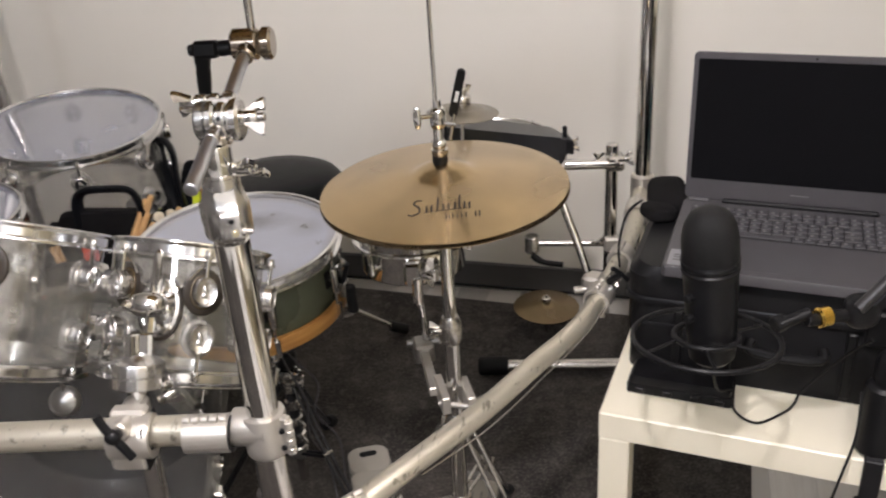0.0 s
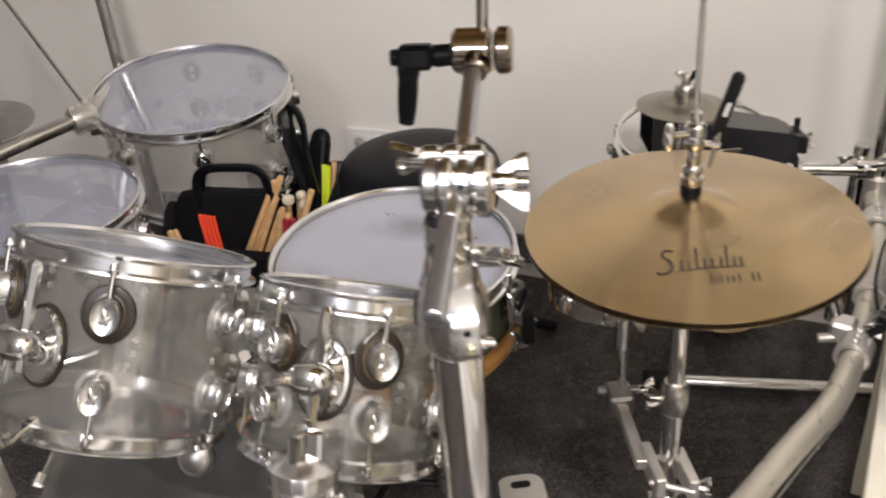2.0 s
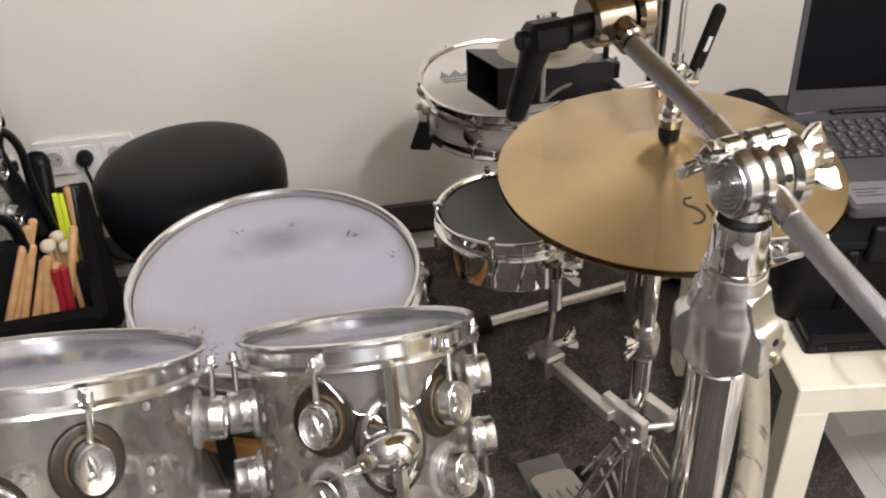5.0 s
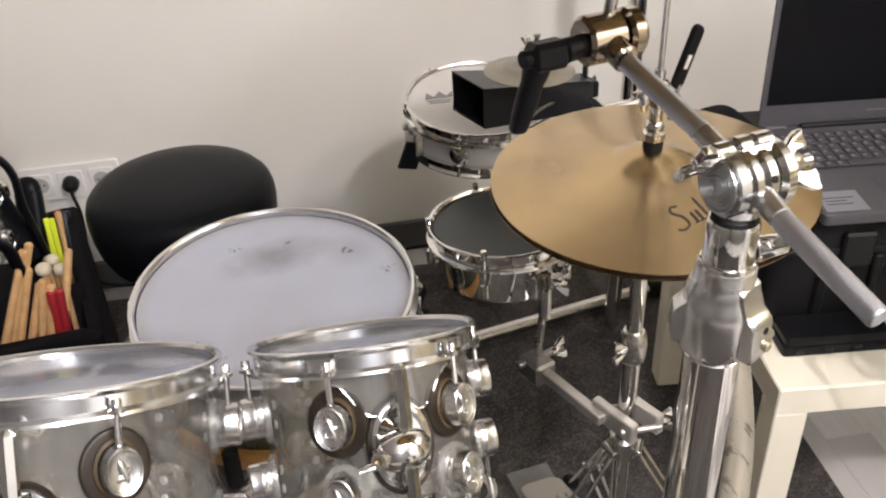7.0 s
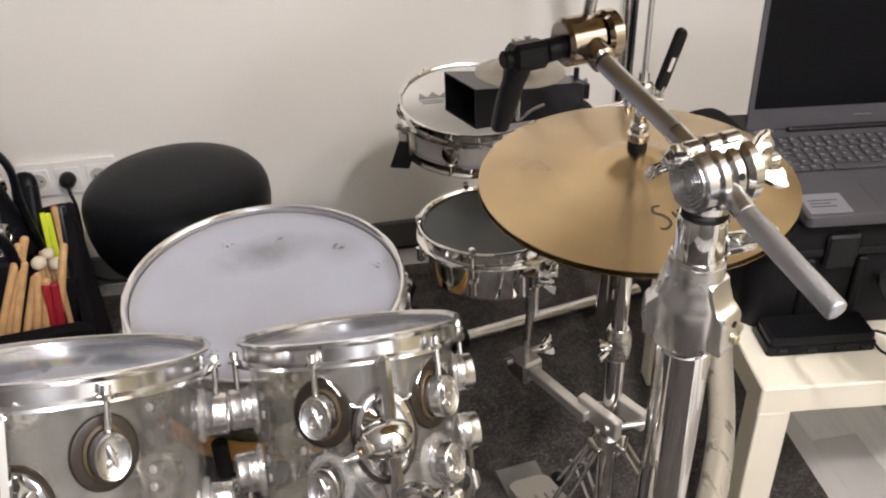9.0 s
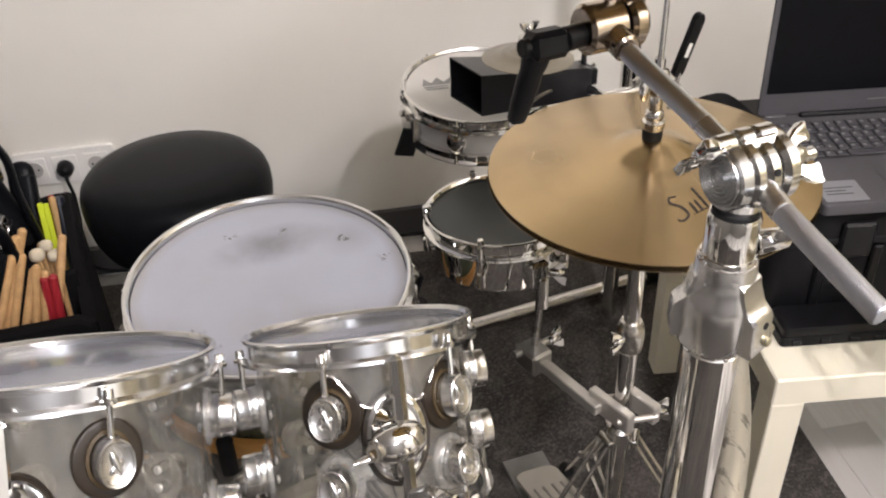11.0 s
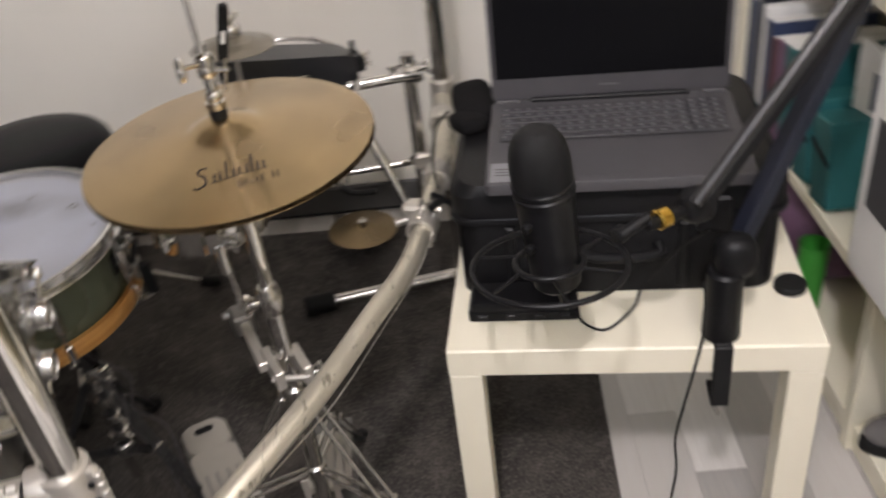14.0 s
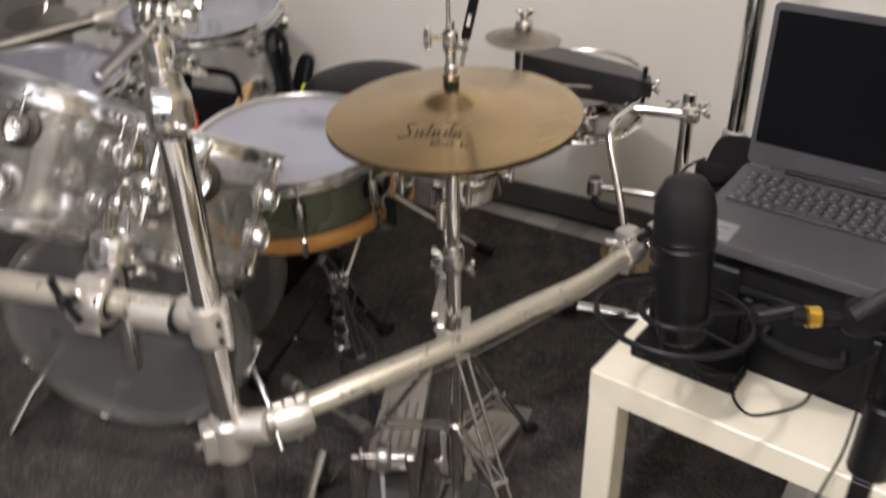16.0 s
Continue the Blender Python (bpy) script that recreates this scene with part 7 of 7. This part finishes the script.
for y0, y1, heights in ((-0.25, -1.036, (0.050, 0.345, 0.800, 1.150, 1.500)), (-1.036, -1.83, (0.050, 0.345, 0.690, 1.040, 1.400)), (-1.83, -2.55, (0.050, 0.345, 0.690, 1.040, 1.400))):
    for z in heights:
        part("shelf", box(B(), 0.278, y0 - y1 - 0.032, 0.028, pose(FX + 0.147, (y0 + y1) / 2, z), 0.002), WHITE_LACQUER, bookcase)
part("back_board", box(B(), 0.008, 2.30, 1.76, pose(FX + 0.289, -1.40, 0.89), 0.001), WHITE_LACQUER, bookcase)
part("plinth", box(B(), 0.012, 2.28, 0.034, pose(FX + 0.020, -1.40, 0.0175), 0.002), WHITE_LACQUER, bookcase)


def book(w, depth, h, m, material, label):
    ob = thing("book", label, "book", ROOM @ m, "books in the bookcase")
    part("cover", box(B(), depth, w, h, pose(depth / 2, 0, h / 2), 0.002), material, ob)
    part("page_block", box(B(), depth * 0.96, w * 0.72, h * 0.01, pose(depth / 2, 0, h * 1.004), 0.0004), PAPER, ob)
    return ob


y = -0.275
for w, h, mt, nm in ((0.055, 0.250, NAVY, "navy"), (0.030, 0.275, BLUE_BLACK, "dark blue"), (0.022, 0.260, PAPER, "white"), (0.040, 0.240, NAVY, "navy"), (0.030, 0.215, MAROON, "dark maroon"), (0.045, 0.225, PURPLE, "dull purple"), (0.040, 0.230, TEAL, "teal")):
    y -= w / 2 + 0.003
    book(w, 0.22, h, pose(FX + 0.010, y, 0.3605), mt, nm + " book standing on a bookcase shelf")
    y -= w / 2
for y, w, h, lean in ((-0.660, 0.080, 0.165, 10), (-0.762, 0.085, 0.170, 10)):
    binder = thing("binder", "teal card box file with black elastic band", "binder", ROOM @ pose(FX + 0.008, y, 0.366, -lean, 0, 0), "teal box files")
    part("cover", box(B(), 0.240, w, h, pose(0.120, 0, h / 2), 0.003), TEAL, binder)
    part("elastic_band", box(B(), 0.0030, w * 1.01, 0.012, pose(-0.0012, 0, h * 0.62, 24, 0, 0), 0.001), BLACK, binder, "black elastic band")
leaf = thing("paper_folder", "white paper folder with blue print standing behind files", "folder", ROOM @ pose(FX + 0.090, -0.800, 0.3605))
part("sheet", box(B(), 0.015, 0.240, 0.300, pose(0.0, 0, 0.150, 0, 0, 0), 0.002), PAPER, leaf)
part("print_block", box(B(), 0.001, 0.060, 0.070, pose(-0.0081, 0.02, 0.225), 0.0003), NAVY, leaf, "blue printed block")
solid("green_tub", lathe(B(), [(0, 0), (0.034, 0), (0.037, 0.008), (0.041, 0.105), (0.043, 0.109), (0.040, 0.109), (0.036, 0.010), (0, 0.006)], 28), GREEN_CARD, "bright green plastic tub in the bookcase", "tub", ROOM @ pose(FX + 0.045, -0.700, 0.0655) @ Matrix.Diagonal((0.72, 0.72, 1.5, 1.0)))
solid("purple_bag", blob(B(), 0.11, 0.16, 0.10, I4, 22, 12, 0.7), PURPLE, "dull purple soft bag on the lowest shelf", "bag", ROOM @ pose(FX + 0.130, -0.52, 0.165))
for k, (z, mt, nm) in enumerate(((0.3605, NAVY, "navy"), (0.3765, BLUE_BLACK, "dark blue"), (0.3905, PAPER, "white"), (0.3985, NAVY, "navy"), (0.4145, PURPLE, "dull purple"), (0.4295, BLUE_BLACK, "dark blue"), (0.4445, NAVY, "navy"))):
    h = 0.0075 if mt is PAPER else 0.0145
    ob = thing("magazine", nm + " magazine lying in a stack", "magazine", ROOM @ pose(FX + 0.104 + 0.006 * (k % 3), -1.205 - 0.004 * (k % 2), z, 0, 0, 3 * (k % 3) - 3), "stack of magazines")
    part("cover", box(B(), 0.215, 0.290, h, pose(0, 0, h / 2), 0.0015), mt, ob)
    part("page_block", box(B(), 0.217, 0.286, h * 0.55, pose(0, 0, h / 2), 0.0006), PAPER, ob)


def shoe(m, label):
    ob = thing("shoe", label, "shoe", m, "pair of shoes")
    part("sole", slab(B(), [(0.115 * math.cos(a), 0.036 * math.sin(a) * (1 + 0.18 * math.cos(a))) for a in [2 * math.pi * k / 28 for k in range(28)]], 0.0, 0.022, I4, 0.004), RUBBER, ob)
    bm = B()
    blob(bm, 0.108, 0.036, 0.036, pose(0.004, 0, 0.034), 22, 10, 0.9)
    blob(bm, 0.052, 0.034, 0.052, pose(-0.052, 0, 0.060), 20, 10, 0.8)
    part("upper", bm, GREY_CLOTH, ob)
    part("collar", tube(B(), [(-0.055 + 0.034 * math.cos(a), 0.022 * math.sin(a), 0.109) for a in [2 * math.pi * k / 20 for k in range(20)]], 0.007, 8, True), STEEL, ob)
    for k in range(4):
        x = 0.050 - 0.020 * k
        part("lace", tube(B(), smooth_path([(x, -0.026, 0.052 + 0.008 * k), (x + 0.006, 0, 0.074 + 0.008 * k), (x, 0.026, 0.052 + 0.008 * k)], 3), 0.0030, 6), PAPER, ob)
    return ob


sh = shoe(ROOM @ pose(FX + 0.110, -1.115, 0.0655, 0, 0, 172), "worn grey shoe on the lowest shelf")
copy_thing(sh, ROOM @ pose(FX + 0.110, -1.215, 0.0655, 0, 0, 184))
copy_thing(sh, ROOM @ pose(FX + 0.115, -1.330, 0.0655, 0, 0, 178))
wb = thing("paper_bag", "white paper bag hung on the bookcase front", "bag", ROOM @ pose(FX - 0.040, -1.215, 0.465))
bm = B()
slab(bm, round_rect(0.070, 0.300, 0.020, 4), 0.0, 0.360, I4, 0.010)
part("bag_body", bm, PAPER, wb)
part("print_panel", box(B(), 0.001, 0.110, 0.140, pose(-0.0356, 0.055, 0.190), 0.0003), GREY_PLASTIC, wb, "dark printed panel")
part("bag_handle", tube(B(), smooth_path([(0, -0.06, 0.35), (0.01, -0.05, 0.44), (0.022, 0.0, 0.475), (0.01, 0.05, 0.44), (0, 0.06, 0.35)], 5), 0.003, 8), PAPER, wb)
part("hook", tube(B(), smooth_path([(0.060, 0, 0.60), (0.020, 0, 0.60), (0.012, 0, 0.50), (0.022, 0, 0.470), (0.034, 0, 0.49)], 5), 0.003, 8), STEEL, wb)

# ---- printed mark on the hi-hat: plain strokes ----


def hat_height(r):
    prof = cymbal_profile(0.1835, 0.045, 0.038)[:9]
    for (a, za), (b, zb) in zip(prof, prof[1:]):
        if a <= r <= b:
            return za + (zb - za) * (r - a) / (b - a)
    return 0.0


def stroke(bm, pts, w):
    pts = smooth_path([(x, y, 0) for x, y in pts], 5)
    rows = []
    for i, p in enumerate(pts):
        d = (pts[min(i + 1, len(pts) - 1)] - pts[max(i - 1, 0)]).normalized()
        s = Vector((-d.y, d.x, 0)) * (w * (0.35 + 0.65 * math.sin(math.pi * (0.12 + 0.76 * i / (len(pts) - 1)))) / 2)
        rows.append([bm.verts.new((*(p + k * s).xy, hat_height((p + k * s).xy.length) + 0.0005)) for k in (1, -1)])
    for a, b in zip(rows, rows[1:]):
        bm.faces.new((a[0], a[1], b[1], b[0]))


def mark_point(u, v):
    """u along the mark, v up it, on the cymbal's near side."""
    o, a, b = Vector((-0.0405, -0.1165)), Vector((0.9925, 0.122)), Vector((-0.122, 0.9925))
    p = o + a * u + b * v
    return (p.x, p.y)


def mark(bm, w, *pts):
    stroke(bm, [mark_point(u, v) for u, v in pts], w)


bm = B()
# a swash, then plain slanted bars of two heights on a thin base line
mark(bm, 0.0030, (0.018, 0.031), (0.010, 0.033), (0.006, 0.026), (0.012, 0.016), (0.011, 0.004), (0.001, 0.000), (-0.004, 0.004))
for u, h in ((0.021, 0.017), (0.028, 0.017), (0.036, 0.033), (0.044, 0.016), (0.051, 0.016), (0.060, 0.017), (0.066, 0.034), (0.073, 0.017), (0.080, 0.016)):
    mark(bm, 0.0030, (u, 0.001), (u + h * 0.07, h * 0.5), (u + h * 0.14, h))
mark(bm, 0.0012, (0.016, 0.0014), (0.050, 0.0018), (0.083, 0.0014))
for u, h in ((0.046, 0.013), (0.0505, 0.010), (0.055, 0.013), (0.061, 0.009), (0.067, 0.009), (0.073, 0.012), (0.086, 0.013), (0.0915, 0.013)):
    mark(bm, 0.0019, (u, -0.0205), (u + 0.0006, -0.0205 + h * 0.5), (u + 0.0012, -0.0205 + h))
part("printed_mark", bm, INK, hat, "dark brown printed flourish")

# ---- floor planks: short strips laid in rows along the side wall ----
rng = random.Random(7)
STRIP, LENGTH = 0.096, 0.50
plank_mesh = mesh_of(box(B(), STRIP - 0.0004, LENGTH - 0.0005, 0.010, I4, 0.0003), "plank")
plank_mesh.materials.append(LAMINATE)
rest = B()
x, row = RIGHT - 0.050, 0
while x > LEFT + 0.04:
    y = -0.022 + LENGTH * ((row * 0.37 + 0.15 * rng.random()) % 1.0)
    while y > NEAR + 0.02:
        top = min(y, -0.022)
        length = top - max(y - LENGTH, NEAR + 0.02)
        if length > 0.05:
            middle = top - length / 2
            near_table = x > 0.22 and middle > -2.6
            by_wall = middle > -0.40
            if near_table or by_wall:
                m = pose(x, middle, -0.0052)
                if length < LENGTH - 0.002:
                    m = m @ Matrix.Diagonal((1.0, length / LENGTH, 1.0, 1.0))
                piece("plank", plank_mesh, floor, m)
            elif not (x < 0.1 and -2.9 < middle):
                box(rest, STRIP - 0.0004, length - 0.0005, 0.010, pose(x, middle, -0.0052), 0.0)
        y -= LENGTH
    x -= STRIP
    row += 1
rest_ob = part("plank_field", rest, LAMINATE_FAR, floor)
tagged(rest_ob, "", "", "", "stuff")
